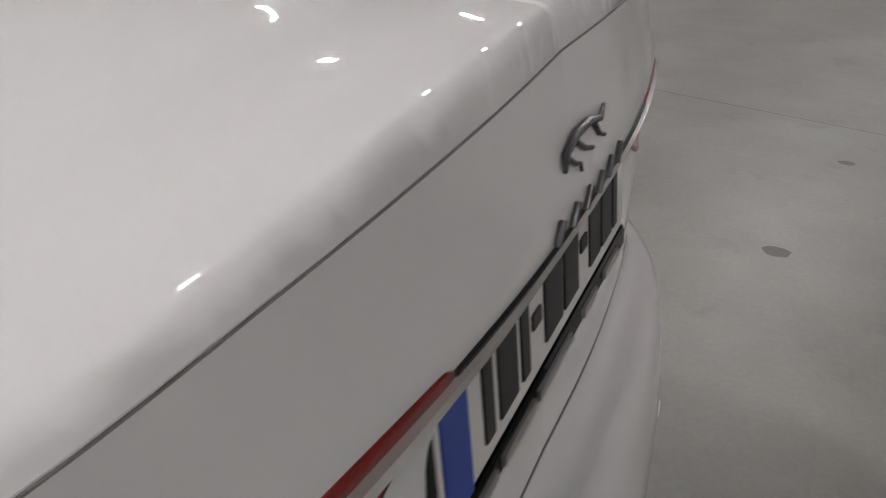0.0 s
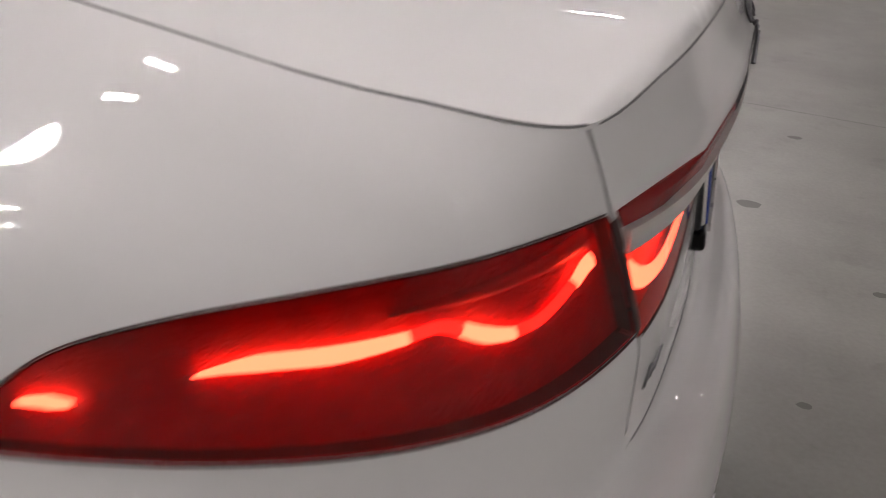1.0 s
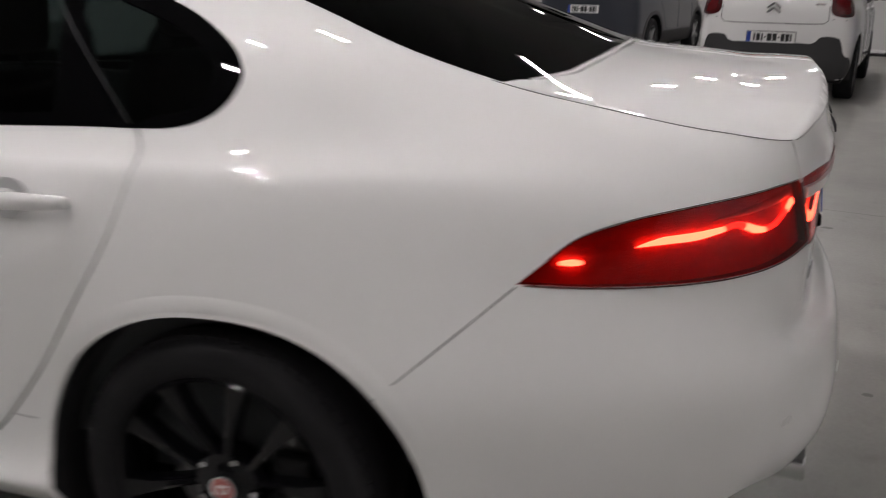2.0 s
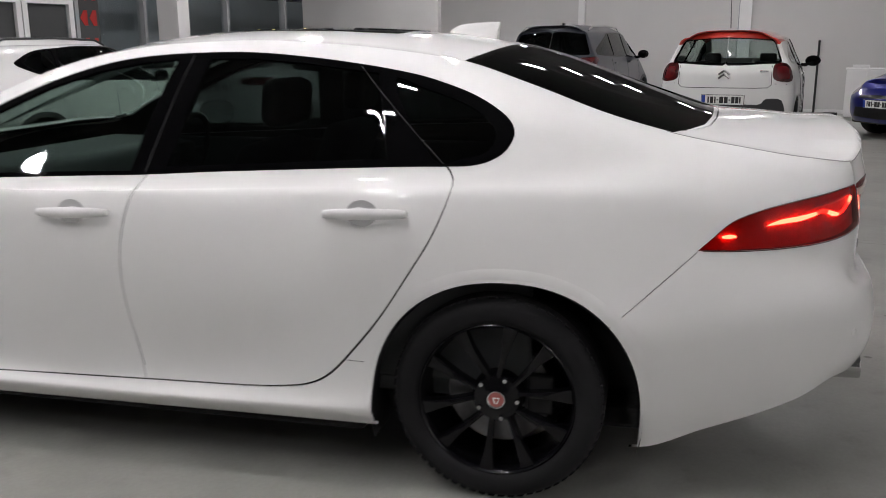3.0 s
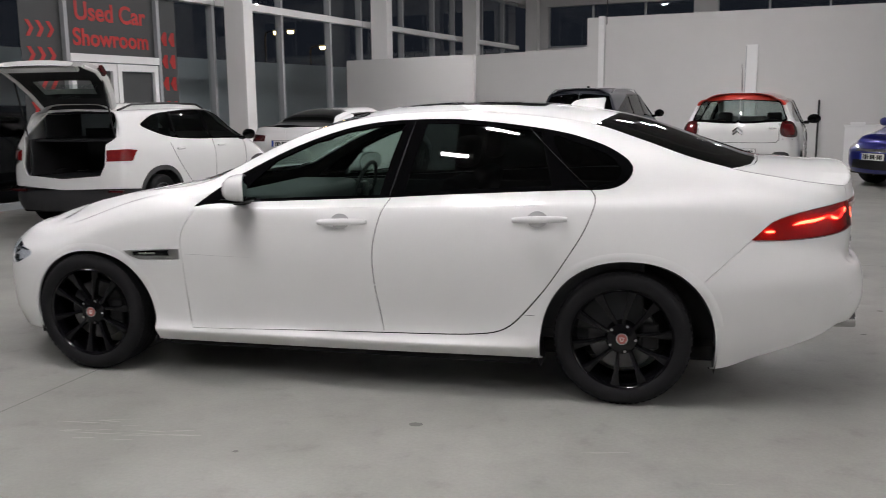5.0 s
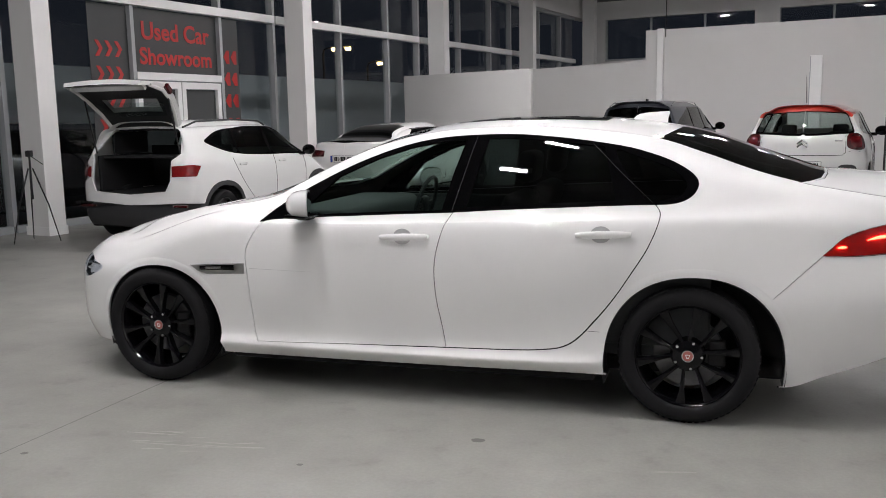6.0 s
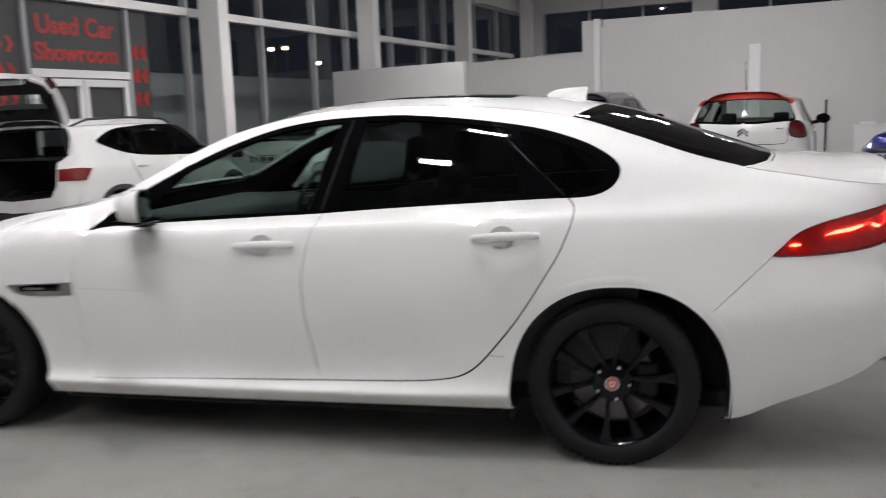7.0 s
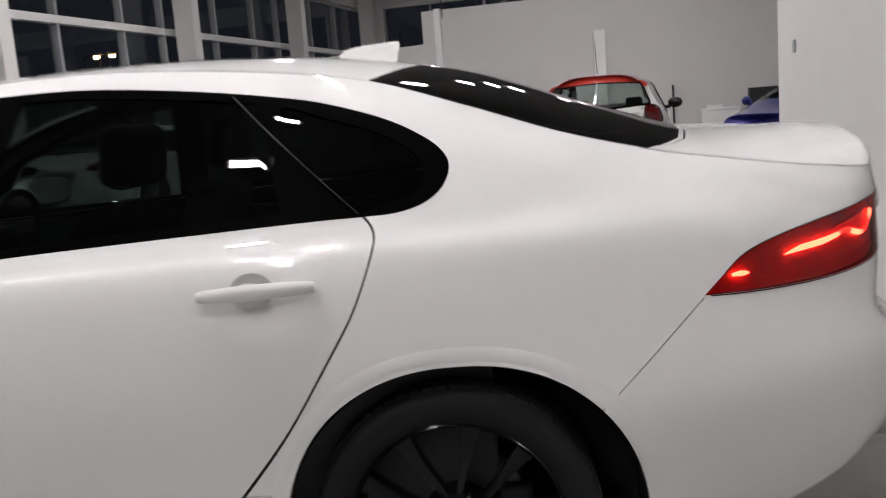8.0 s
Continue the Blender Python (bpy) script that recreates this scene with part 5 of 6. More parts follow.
# white and red hatchback, seen from behind
red_top = SmallCar("hatchback_car", "white hatchback with red roof and round-cornered red lamps", 3.99, 1.78, 1.49, WHITE_PAINT, belt=1.02, tail_lean=.26, hood=.95, roof_paint=RED_PAINT)
red_top.rim, red_top.front_glass = RIM_BLACK, GLASS_LIGHTCAR
L2 = red_top.L / 2
red_top.build(side_windows(red_top, -.95, 1.5, 1.02, 1.36, GLASS_LIGHTCAR, GLASS_LIGHTCAR) + [
    ("rear_screen", smooth_line([(L2 - .02, 1.115), (L2 - .05, 1.16), (L2 - .045, 1.27), (L2 - .01, 1.335), (L2 + .08, 1.355), (red_top.s1 + .06, 1.36), (red_top.s1 + .06, 1.105), (L2 + .1, 1.105)], 4, True), GLASS_LIGHTCAR, .004, "rear screen glass", None),
    ("screen_border", smooth_line([(L2 - .04, 1.09), (L2 - .08, 1.15), (L2 - .075, 1.28), (L2 - .03, 1.36), (L2 + .07, 1.375), (red_top.s1 + .06, 1.378), (red_top.s1 + .06, 1.08), (L2 + .1, 1.08)], 4, True), BLACK_TRIM, -.001, "black edge of the rear screen", None),
    ("roof_edge", [(-.3, 1.345), (-.3, 1.49), (red_top.s1 + .001, 1.49), (red_top.s1 + .001, 1.37), (L2 + .05, 1.355), (L2 - .05, 1.31), (L2 - .2, 1.30), (L2 - .4, 1.33)], RED_PAINT, -.003, "red roof edge", None),
    ("tail_lamp_core", smooth_line([(L2 - .15, .925), (L2 - .15, 1.02), (L2 - .08, 1.045), (L2 + .0, 1.04), (L2 + .015, .99), (L2 + .0, .92), (L2 - .08, .90)], 4, True), RED_CORE, -.012, "red core of the tail lamp", None),
    ("tail_lamp", smooth_line([(L2 - .22, .90), (L2 - .22, 1.03), (L2 - .12, 1.085), (L2 + .02, 1.075), (L2 + .05, 1.0), (L2 + .035, .90), (L2 - .08, .87)], 4, True), RED_LAMP, -.008, "dark red rounded tail lamp", None),
    ("bumper_insert", smooth_line([(L2 - .26, .26), (L2 - .22, .45), (L2 - .10, .50), (L2 - .04, .66), (L2 + .10, .675), (L2 + .17, .605), (red_top.s1 + .03, .595), (red_top.s1 + .03, .25)], 3, True), DARK_TRIM, -.006, "black bumper insert", None),
], (-1.22, 1.28))
red_top.mirrors(-.86, 1.0, BLACK_TRIM)
door_lines(red_top, (-.85, .0, .98), 1.03)
red_top.plate(.66, .012)
bm = bmesh.new()
tube(bm, [(red_top.L / 2 - .45, red_top.mid, 1.50), (red_top.L / 2 - .28, red_top.mid, 1.86)], [.006, .003], 6)
part("aerial", bm, BLACK_PLASTIC, red_top.thing, "thin black roof aerial")
bm = bmesh.new()
for dz in (0, -.045):
    for sg in (-1, 1):
        tube(bm, [(red_top.L / 2 - .012, red_top.mid, 1.005 + dz), (red_top.L / 2 - .012, red_top.mid + sg * .07, .955 + dz)], .013, 6)
part("emblem", bm, CHROME, red_top.thing, "plain chrome emblem")
for y in (.50, red_top.W - .50):
    bm = bmesh.new()
    box(bm, -.1, y - .24, .35, .02, y + .24, 1.02, .05, 2)
    box(bm, -.08, y - .12, 1.02, .0, y + .12, 1.19, .04, 2)
    part("front_seat", bm, FABRIC, red_top.thing, smooth=True)
bm = bmesh.new()
box(bm, 1.0, .2, .4, 1.12, red_top.W - .2, 1.0, .05, 2)
for y in (.5, red_top.W - .5):
    box(bm, 1.02, y - .12, 1.0, 1.1, y + .12, 1.1, .04, 2)
part("rear_bench", bm, FABRIC, red_top.thing, smooth=True)
for flip in (False, True):
    for name, line, mat, r in (("tailgate_gap", [(L2 + .055, 1.06), (L2 + .06, .95), (L2 + .06, .84), (L2 + .09, .805), (L2 + .2, .80), (L2 + .32, .80), (red_top.s1, .80)], DARK_TRIM, .004), ("bumper_gap", [(L2 - .25, .84), (L2 - .1, .845), (L2 + .03, .85)], DARK_TRIM, .003)):
        bm = bmesh.new()
        tube(bm, [red_top.on(a, b, .001) for a, b in line], r, 5)
        if flip:
            bmesh.ops.transform(bm, matrix=Matrix.Translation((0, red_top.W, 0)) @ Matrix.Diagonal((1, -1, 1, 1)), verts=bm.verts)
        part(name, bm, mat, red_top.thing, smooth=True)
bm = bmesh.new()
box(bm, red_top.L / 2 - .002, red_top.W - .46, .985, red_top.L / 2 + .006, red_top.W - .36, 1.005, .003)
part("model_badge", bm, CHROME, red_top.thing, "plain chrome badge bar")
red_top.place(1.27, 9.45, 10, tall=1.075)

# dark SUV
suv = SmallCar("suv_car", "dark grey-blue SUV with roof rails", 4.4, 1.82, 1.63, GREY_PAINT, belt=1.08, tail_lean=.30, hood=1.1, lower=DARK_TRIM)
suv.rim = SILVER_RIM
L2 = suv.L / 2
suv.build(side_windows(suv, -.95, 1.75, 1.08, 1.48, GLASS_DARKCAR, GLASS_DARKCAR) + [
    ("rear_screen", smooth_line([(L2 - .10, 1.16), (L2 - .10, 1.30), (L2 - .06, 1.44), (L2 + .05, 1.475), (suv.s1 + .05, 1.485), (suv.s1 + .05, 1.14), (L2 + .1, 1.14)], 4, True), GLASS_DARKCAR, .003, "rear screen glass", None),
    ("tail_lamp", [(L2 - .42, 1.08), (L2 - .3, 1.12), (L2 + .12, 1.09), (L2 + .12, .98), (L2 - .15, .93)], RED_LAMP, -.006, "red wrap-round tail lamp", None),
], (-1.33, 1.35))
suv.mirrors(-.78, 1.06, BLACK_TRIM)
door_lines(suv, (-.9, .0, 1.08), 1.09, .46)
suv.plate(.78, .012)
for y in (.30, suv.W - .30):
    bm = bmesh.new()
    tube(bm, [(-.22, y, 1.535), (-.08, y, 1.59), (.7, y, 1.612), (1.5, y, 1.595), (1.75, y, 1.53)], .013, 8)
    part("roof_rail", bm, CHROME, suv.thing, "bright roof rail")
bm = bmesh.new()
box(bm, 1.2, suv.mid - .02, 1.60, 1.32, suv.mid + .02, 1.66, .012)
part("fin_aerial", bm, DARK_PAINT, suv.thing, "dark roof aerial", smooth=True)
suv.place(-1.45, 13.1, 12, tall=1.08)

# white crossover with its tailgate up
cross = SmallCar("crossover_car", "white crossover car with its tailgate wide open", 4.14, 1.78, 1.54, WHITE_PAINT, belt=1.02, tail_lean=.40, hood=1.0, lower=DARK_TRIM)
cross.rim = RIM_BLACK
L2_CROSS = cross.L / 2
L2 = cross.L / 2
CROSS_GLASS = glass_material("crossover_glass", (0.22, 0.25, 0.25), 1.4)
cross.build([
    ("front_window", smooth_line([(-.86, 1.045), (-.66, 1.19), (-.42, 1.345), (-.25, 1.40), (-.02, 1.415), (-.03, 1.22), (-.03, 1.06), (-.4, 1.05)], 3, True), CROSS_GLASS, .004, "side window", None),
    ("rear_window", smooth_line([(.07, 1.07), (.07, 1.22), (.07, 1.415), (.35, 1.415), (.64, 1.405), (.77, 1.39), (.80, 1.22), (.80, 1.09), (.45, 1.07)], 3, True), CROSS_GLASS, .004, "side window", None),
    ("quarter_window", smooth_line([(.86, 1.10), (.86, 1.22), (.85, 1.385), (1.0, 1.375), (1.18, 1.345), (1.33, 1.27), (1.30, 1.22), (1.05, 1.135)], 3, True), CROSS_GLASS, .004, "small side window", None),
    ("window_trim", smooth_line([(-.98, 1.02), (-.70, 1.195), (-.44, 1.37), (-.25, 1.425), (.05, 1.435), (.4, 1.435), (.75, 1.415), (1.02, 1.40), (1.22, 1.365), (1.40, 1.30), (1.47, 1.262), (1.40, 1.215), (1.12, 1.125), (.8, 1.075), (.3, 1.045), (-.3, 1.03)], 4, True), BLACK_TRIM, -.002, "black window surround", None),
    ("tail_lamp", [(L2 - .36, .965), (L2 - .2, .982), (L2 + .04, .972), (L2 + .04, .842), (L2 - .25, .84)], RED_LAMP_BRIGHT, -.006, "red tail lamp", None),
    ("bumper_skin", [(L2 - .5, .24), (L2 - .42, .50), (cross.s1 + .001, .50), (cross.s1 + .001, .24)], DARK_TRIM, -.006, "black lower bumper", None),
], (-1.28, 1.29), rear_open=[(L2 + .10, .67), (L2 + .055, .80), (L2 + .05, 1.04), (L2 - .05, 1.12), (L2 + .0, 1.44), (cross.s1 + .01, 1.46), (cross.s1 + .01, .63)])
cross.mirrors(-.80, 1.0, BLACK_TRIM)
door_lines(cross, (-.88, .0, 1.02), 1.03, .46)
for name, x0, y0, z0, x1, y1, z1 in (("boot_floor", .75, .28, .60, 1.95, 1.50, .64), ("seat_back", .70, .25, .60, .745, 1.53, 1.20), ("roof_lining", .3, .34, 1.40, 1.50, 1.44, 1.42),
                                     ("pillar_trim", .9, .29, 1.105, 1.58, .318, 1.39), ("pillar_trim", .9, 1.462, 1.105, 1.58, 1.49, 1.39), ("boot_side", .75, .24, .645, 1.82, .275, 1.1), ("boot_side", .75, 1.505, .645, 1.82, 1.54, 1.1)):
    bm = bmesh.new()
    box(bm, x0, y0, z0, x1, y1, z1, .005, 1)
    part(name, bm, BLACK_PLASTIC, cross.thing, "dark boot lining")
bm = bmesh.new()
box(bm, 1.15, .27, 1.06, cross.L / 2 - .32, cross.W - .27, 1.09, .01)
part("parcel_shelf", bm, BLACK_PLASTIC, cross.thing)
for y in (.33, cross.W - .33):
    bm = bmesh.new()
    tube(bm, [(-.25, y, 1.445), (-.08, y, 1.505), (.6, y, 1.525), (1.4, y, 1.51), (1.68, y, 1.44)], .013, 8)
    part("roof_rail", bm, BLACK_PLASTIC, cross.thing, "black roof rail")
    bm = bmesh.new()
    yy = .27 if y < 1 else cross.W - .27
    tube(bm, [(cross.L / 2 - .22, yy, 1.13), (cross.L / 2 - .06, yy, 1.80)], .010, 8)
    part("gas_strut", bm, BLACK_PLASTIC, cross.thing)
tg = new("tailgate")
tg.parent = cross.thing
tg.matrix_local = Matrix.Translation((cross.L / 2 - .43, cross.mid, 1.49)) @ Matrix.Rotation(radians(-45), 4, "Y") @ Matrix.Diagonal((.87, .94, .85, 1))
tagged(tg, "raised white tailgate, dark lining towards the ground")


bm = bmesh.new()
prof = [(0.0, .56, .0), (.25, .62, .05), (.50, .68, .05), (.72, .70, .0), (.90, .66, -.10), (1.02, .60, -.22)]
tp = [[bm.verts.new((x, y * w, z + .05 * (1 - y * y))) for y in np.linspace(-1, 1, 13)] for x, w, z in prof]
bt = [[bm.verts.new((x - .01, y * (w - .03), z - .07 + .03 * (1 - y * y))) for y in np.linspace(-1, 1, 13)] for x, w, z in prof]
for i in range(len(prof) - 1):
    for k in range(12):
        if i == 1 and 1 < k < 10:
            continue
        bm.faces.new((tp[i][k], tp[i + 1][k], tp[i + 1][k + 1], tp[i][k + 1]))
for i in range(len(prof) - 1):
    bm.faces.new((tp[i][0], bt[i][0], bt[i + 1][0], tp[i + 1][0]))
    bm.faces.new((tp[i][-1], tp[i + 1][-1], bt[i + 1][-1], bt[i][-1]))
for k in range(12):
    bm.faces.new((tp[-1][k], bt[-1][k], bt[-1][k + 1], tp[-1][k + 1]))
    bm.faces.new((tp[0][k], tp[0][k + 1], bt[0][k + 1], bt[0][k]))
part("gate_skin", bm, WHITE_PAINT, tg, smooth=True)
bm = bmesh.new()
bt = [[bm.verts.new((x - .01, y * (w - .03), z - .07 + .03 * (1 - y * y))) for y in np.linspace(-1, 1, 13)] for x, w, z in prof]
for i in range(len(prof) - 1):
    for k in range(12):
        if i == 1 and 1 < k < 10:
            continue
        bm.faces.new((bt[i][k], bt[i][k + 1], bt[i + 1][k + 1], bt[i + 1][k]))
part("gate_lining", bm, BLACK_PLASTIC, tg, "dark inner lining", smooth=True)
bm = bmesh.new()
v = [bm.verts.new(p) for p in ((.20, -.46, -.045), (.20, .46, -.045), (.46, .52, -.04), (.46, -.52, -.04))]
bm.faces.new(v)
part("gate_window", bm, GLASS_LIGHTCAR, tg, "rear screen in the tailgate")
for sg in (-1, 1):
    bm = bmesh.new()
    box(bm, .60, sg * .70 - .02, -.05, .74, sg * .70 + .03, .03, .01)
    part("gate_lamp", bm, RED_LAMP, tg, "red lamp on the tailgate")
    bm = bmesh.new()
    tube(bm, [(.02, sg * .53, -.07), (.25, sg * .59, -.03), (.5, sg * .65, -.03), (.72, sg * .67, -.075), (.9, sg * .63, -.175)], .028, 8)
    part("gate_frame", bm, WHITE_PAINT, tg, "white inner frame", smooth=True)
bm = bmesh.new()
box(bm, .84, -.55, -.215, .93, .55, -.16, .01)
part("gate_sill", bm, WHITE_PAINT, tg, "white lower edge of the tailgate")
for y in (.20, cross.W - .20):
    p = cross.on(L2_CROSS - .02, .40, .012)
    bm = bmesh.new()
    box(bm, p.x - .03, y - .1, .47, p.x + .012, y + .1, .50, .006)
    part("reflector", bm, RED_LAMP, cross.thing, "red bumper reflector")
cross.place(-6.80, 4.95, 2)

# white saloon beyond
exec_car = SmallCar("executive_car", "white saloon car with dark rear screen", 4.63, 1.81, 1.43, WHITE_PAINT, belt=.98, hood=1.35, saloon=True)
exec_car.rim, exec_car.rear_glass, exec_car.front_glass = SILVER_RIM, GLASS_BLACKCAR, GLASS_BLACKCAR
L2 = exec_car.L / 2
exec_car.build(side_windows(exec_car, -.75, 1.25, .98, 1.30, GLASS_DARKCAR, GLASS_DARKCAR, (.05, .75)) + [
    ("tail_lamp", [(L2 - .35, .95), (L2 - .1, .96), (L2 + .16, .94), (L2 + .16, .84), (L2 - .1, .83), (L2 - .3, .87)], RED_LAMP, -.006, "red tail lamp", None),
], (-1.45, 1.36))
exec_car.mirrors(-.72, .97, WHITE_PAINT)
door_lines(exec_car, (-.85, .1, 1.0), .98)
exec_car.plate(.80, .012)
exec_car.place(-6.3, 10.35, 11)

# blue hatchback, nose towards the aisle
compact = SmallCar("compact_car", "deep blue hatchback parked behind the partition", 4.0, 1.74, 1.47, BLUE_PAINT, belt=1.0, hood=1.0)
compact.rim = SILVER_RIM
L2 = compact.L / 2
compact.build(side_windows(compact, -.95, 1.5, 1.0, 1.36, GLASS_DARKCAR, GLASS_DARKCAR) + [
    ("headlamp", [(-L2 - .02, .64), (-L2 + .0, .70), (-L2 + .35, .80), (-L2 + .38, .74), (-L2 + .2, .63)], CHROME, -.004, "clear headlamp", None),
    ("grille", [(-L2 - .52, .30), (-L2 - .52, .48), (-L2 - .15, .46), (-L2 - .08, .32)], BLACK_PLASTIC, -.004, "black lower grille", None),
    ("upper_grille", [(-L2 - .52, .60), (-L2 - .52, .645), (-L2 - .2, .64), (-L2 - .2, .60)], BLACK_PLASTIC, -.004, "black upper grille", None),
], (-1.2, 1.27))
compact.mirrors(-.85, 1.0, BLUE_PAINT)
door_lines(compact, (-.85, .0, .98), 1.01)
compact.plate(.52, .012, False)
compact.place(3.62, 11.75, 238, True)

# dark car parked outside the glass
outside_car = SmallCar("parked_car", "dark parked car outside the showroom glass at night", 4.4, 1.8, 1.55, DARK_PAINT, belt=1.02, tail_lean=.25)
outside_car.rim = RIM_BLACK
outside_car.build(side_windows(outside_car, -.95, 1.7, 1.02, 1.40, GLASS_DARKCAR, GLASS_DARKCAR), (-1.35, 1.38))
outside_car.mirrors(-.8, 1.0, BLACK_TRIM)
_p = room(6.9, VL - 1.5)
outside_car.place(_p.x, _p.y, 11 + 180)

# ==== details of the saloon car ====
def flank_ribbon(name, pts, half, out, mat, parent, label="", flip=False, thick=0.004):
    """A raised ribbon along (along, height) places on the flank; half may be a list of half widths."""
    line = smooth_line(pts, 6)
    hw = np.interp(np.linspace(0, 1, len(line)), np.linspace(0, 1, len(half)), half)
    d = np.gradient(line, axis=0)
    d /= np.linalg.norm(d, axis=1, keepdims=True)
    nn = np.stack([-d[:, 1], d[:, 0]], 1)
    V = []
    for f in (-1, -.5, .5, 1):
        q = line + nn * (hw * f)[:, None]
        t = SHELL.t_of(q[:, 0], q[:, 1])
        n = SHELL.normal(q[:, 0], t)
        V.append(SHELL.point(q[:, 0], t) + n * (out + (thick if abs(f) < 1 else 0)))
    m = len(line)
    verts = np.concatenate(V)
    faces = [(r * m + i, r * m + i + 1, (r + 1) * m + i + 1, (r + 1) * m + i) for r in range(3) for i in range(m - 1)]
    if flip:
        verts = verts * (1, -1, 1) + (0, 2 * MID, 0)
        faces = [f[::-1] for f in faces]
    return mesh_object(name, verts, faces, mat, parent, label)


def lamp_rim(outline, parent, flip):
    """Dark wall round the inside of a lamp, from its lens back to its bowl."""
    q = np.asarray(outline, float)
    d = np.roll(q, -1, 0) - np.roll(q, 1, 0)
    d /= np.linalg.norm(d, axis=1, keepdims=True)
    inward = np.stack([-d[:, 1], d[:, 0]], 1)
    if ((q.mean(0) - q) * inward).sum() < 0:
        inward = -inward
    q = q + inward * .0015
    bm = bmesh.new()
    rows = [[bm.verts.new(surf(a, b, out)[0]) for a, b in q] for out in (0.0, -.0158)]
    n = len(q)
    for k in range(n):
        j = (k + 1) % n
        bm.faces.new((rows[0][k], rows[0][j], rows[1][j], rows[1][k]))
    if flip:
        mirror_bm(bm)
    part("lamp_rim", bm, SEAL_RED, parent, "dark red wall inside the lamp")


RED_GLOW_SOFT = glow_material("red_led_soft", (1.0, 0.2, 0.1), 6.0)
SEAL_RED = material("dark_lamp_seal", (0.035, 0.006, 0.006), 0.35)
GREY_REFLEX = material("grey_reflector", (0.45, 0.30, 0.28), 0.3, metal=0.3)
for flip, side in ((False, left), (True, right)):
    lens, inner = side["tail_lamp_lens"], side["boot_lamp_lens"]
    flank_ribbon("led_blade", [(.795, .899), (.84, .9105), (.894, .918), (.945, .930)], [.001, .007, .0075, .005], -.012, RED_GLOW, lens, "glowing light blade", flip)
    flank_ribbon("led_link", [(.945, .930), (.966, .936), (.985, .932)], [.005, .005, .006], -.013, RED_GLOW_SOFT, lens, "", flip)
    flank_ribbon("led_hook", [(.983, .934), (1.005, .926), (1.03, .923)], [.006, .007, .005], -.011, RED_GLOW, lens, "", flip)
    flank_ribbon("led_curl", [(1.03, .923), (1.056, .928), (1.083, .942), (1.10, .954)], [.005, .005, .005, .005], -.013, RED_GLOW_SOFT, lens, "", flip)
    flank_ribbon("led_tip", [(1.093, .950), (1.105, .960), (1.114, .964)], [.006, .008, .008], -.010, RED_GLOW, lens, "", flip)
    flank_ribbon("grey_fin", [(.93, .946), (.984, .957), (1.04, .968), (1.112, .980)], [.001, .006, .008, .011], -.016, GREY_REFLEX, lens, "pale reflector fin", flip)
    flank_ribbon("marker_light", [(.662, .8665), (.685, .868), (.703, .868)], [.003, .0065, .003], -.010, RED_GLOW, lens, "small bright marker light", flip)
    flank_ribbon("led_swoosh", [(1.160, .951), (1.178, .931), (1.215, .917), (1.265, .919), (1.315, .937), (1.355, .967)], [.006, .010, .010, .008, .006, .004], -.006, RED_GLOW, inner, "glowing inner light blade", flip)
    # dark seals round the lamps, the gap between them
    lamp_rim(LAMP_O, lens, flip)
    lamp_rim(LAMP_I, inner, flip)
    flank_ribbon("lamp_seal", [(1.180, .874), (1.10, .8635), (1.01, .8505), (.921, .8385), (.804, .8295), (.696, .8258), (.605, .8265)], [.0016, .0016, .0014], .0008, SEAL_RED, lens, "dark lamp seal", flip, .001)
    flank_ribbon("lamp_seal", [(.642, .8735), (.696, .9155), (.777, .9455), (.876, .9685), (.96, .9855), (1.04, .9975), (1.114, 1.0045)], [.0009, .0009], .0008, SEAL_RED, lens, "dark lamp seal", flip, .001)
    flank_ribbon("lamp_gap", [(1.125, .998), (1.140, .968), (1.163, .922), (1.185, .877)], [.0042, .005, .005], .0012, SEAL_RED, inner, "dark gap between the lamps", flip, .0008)
    flank_ribbon("lamp_seal", [(1.425, .972), (1.388, .930), (1.322, .897), (1.25, .877), (1.195, .868)], [.002, .0025], .0008, SEAL_RED, inner, "dark lamp seal", flip, .001)
    # parking sensors on the bumper, dark slot in the side vent
    flank_ribbon("side_vent_slot", [(-2.64, .686), (-2.55, .692), (-2.42, .697)], [.010, .014, .015], .004, BLACK_TRIM, side["fender_vent"], "black slot", flip)
    flank_ribbon("headlamp_blade", [(-3.66, .655), (-3.55, .672), (-3.42, .668)], [.004, .008, .004], -.008, CHROME, side["headlamp_lens"], "bright blade in the headlamp", flip)
    flank_ribbon("headlamp_eye", [(-3.63, .632), (-3.58, .636), (-3.53, .635)], [.004, .010, .004], -.012, SATIN_METAL, side["headlamp_lens"], "round projector", flip)
    flank_ribbon("headlamp_edge", [(-3.70, .60), (-3.60, .592), (-3.47, .612)], [.003, .005, .003], -.010, BLACK_TRIM, side["headlamp_lens"], "dark lower edge", flip)
    # Thin grey ribbon paints a faint reflection line across the front door.
    flank_ribbon("door_reflection", [(-2.33, .694), (-2.15, .690), (-1.95, .687)], [.0010, .0008, .0003], -.0004, SHADE_GREY, side["front_door"], "fine grey line painted for a reflection on the door", flip, .0008)
    flank_ribbon("side_vent_bar", [(-2.60, .690), (-2.50, .694)], [.006, .006], .0085, CHROME, side["fender_vent"], "bright bar", flip)
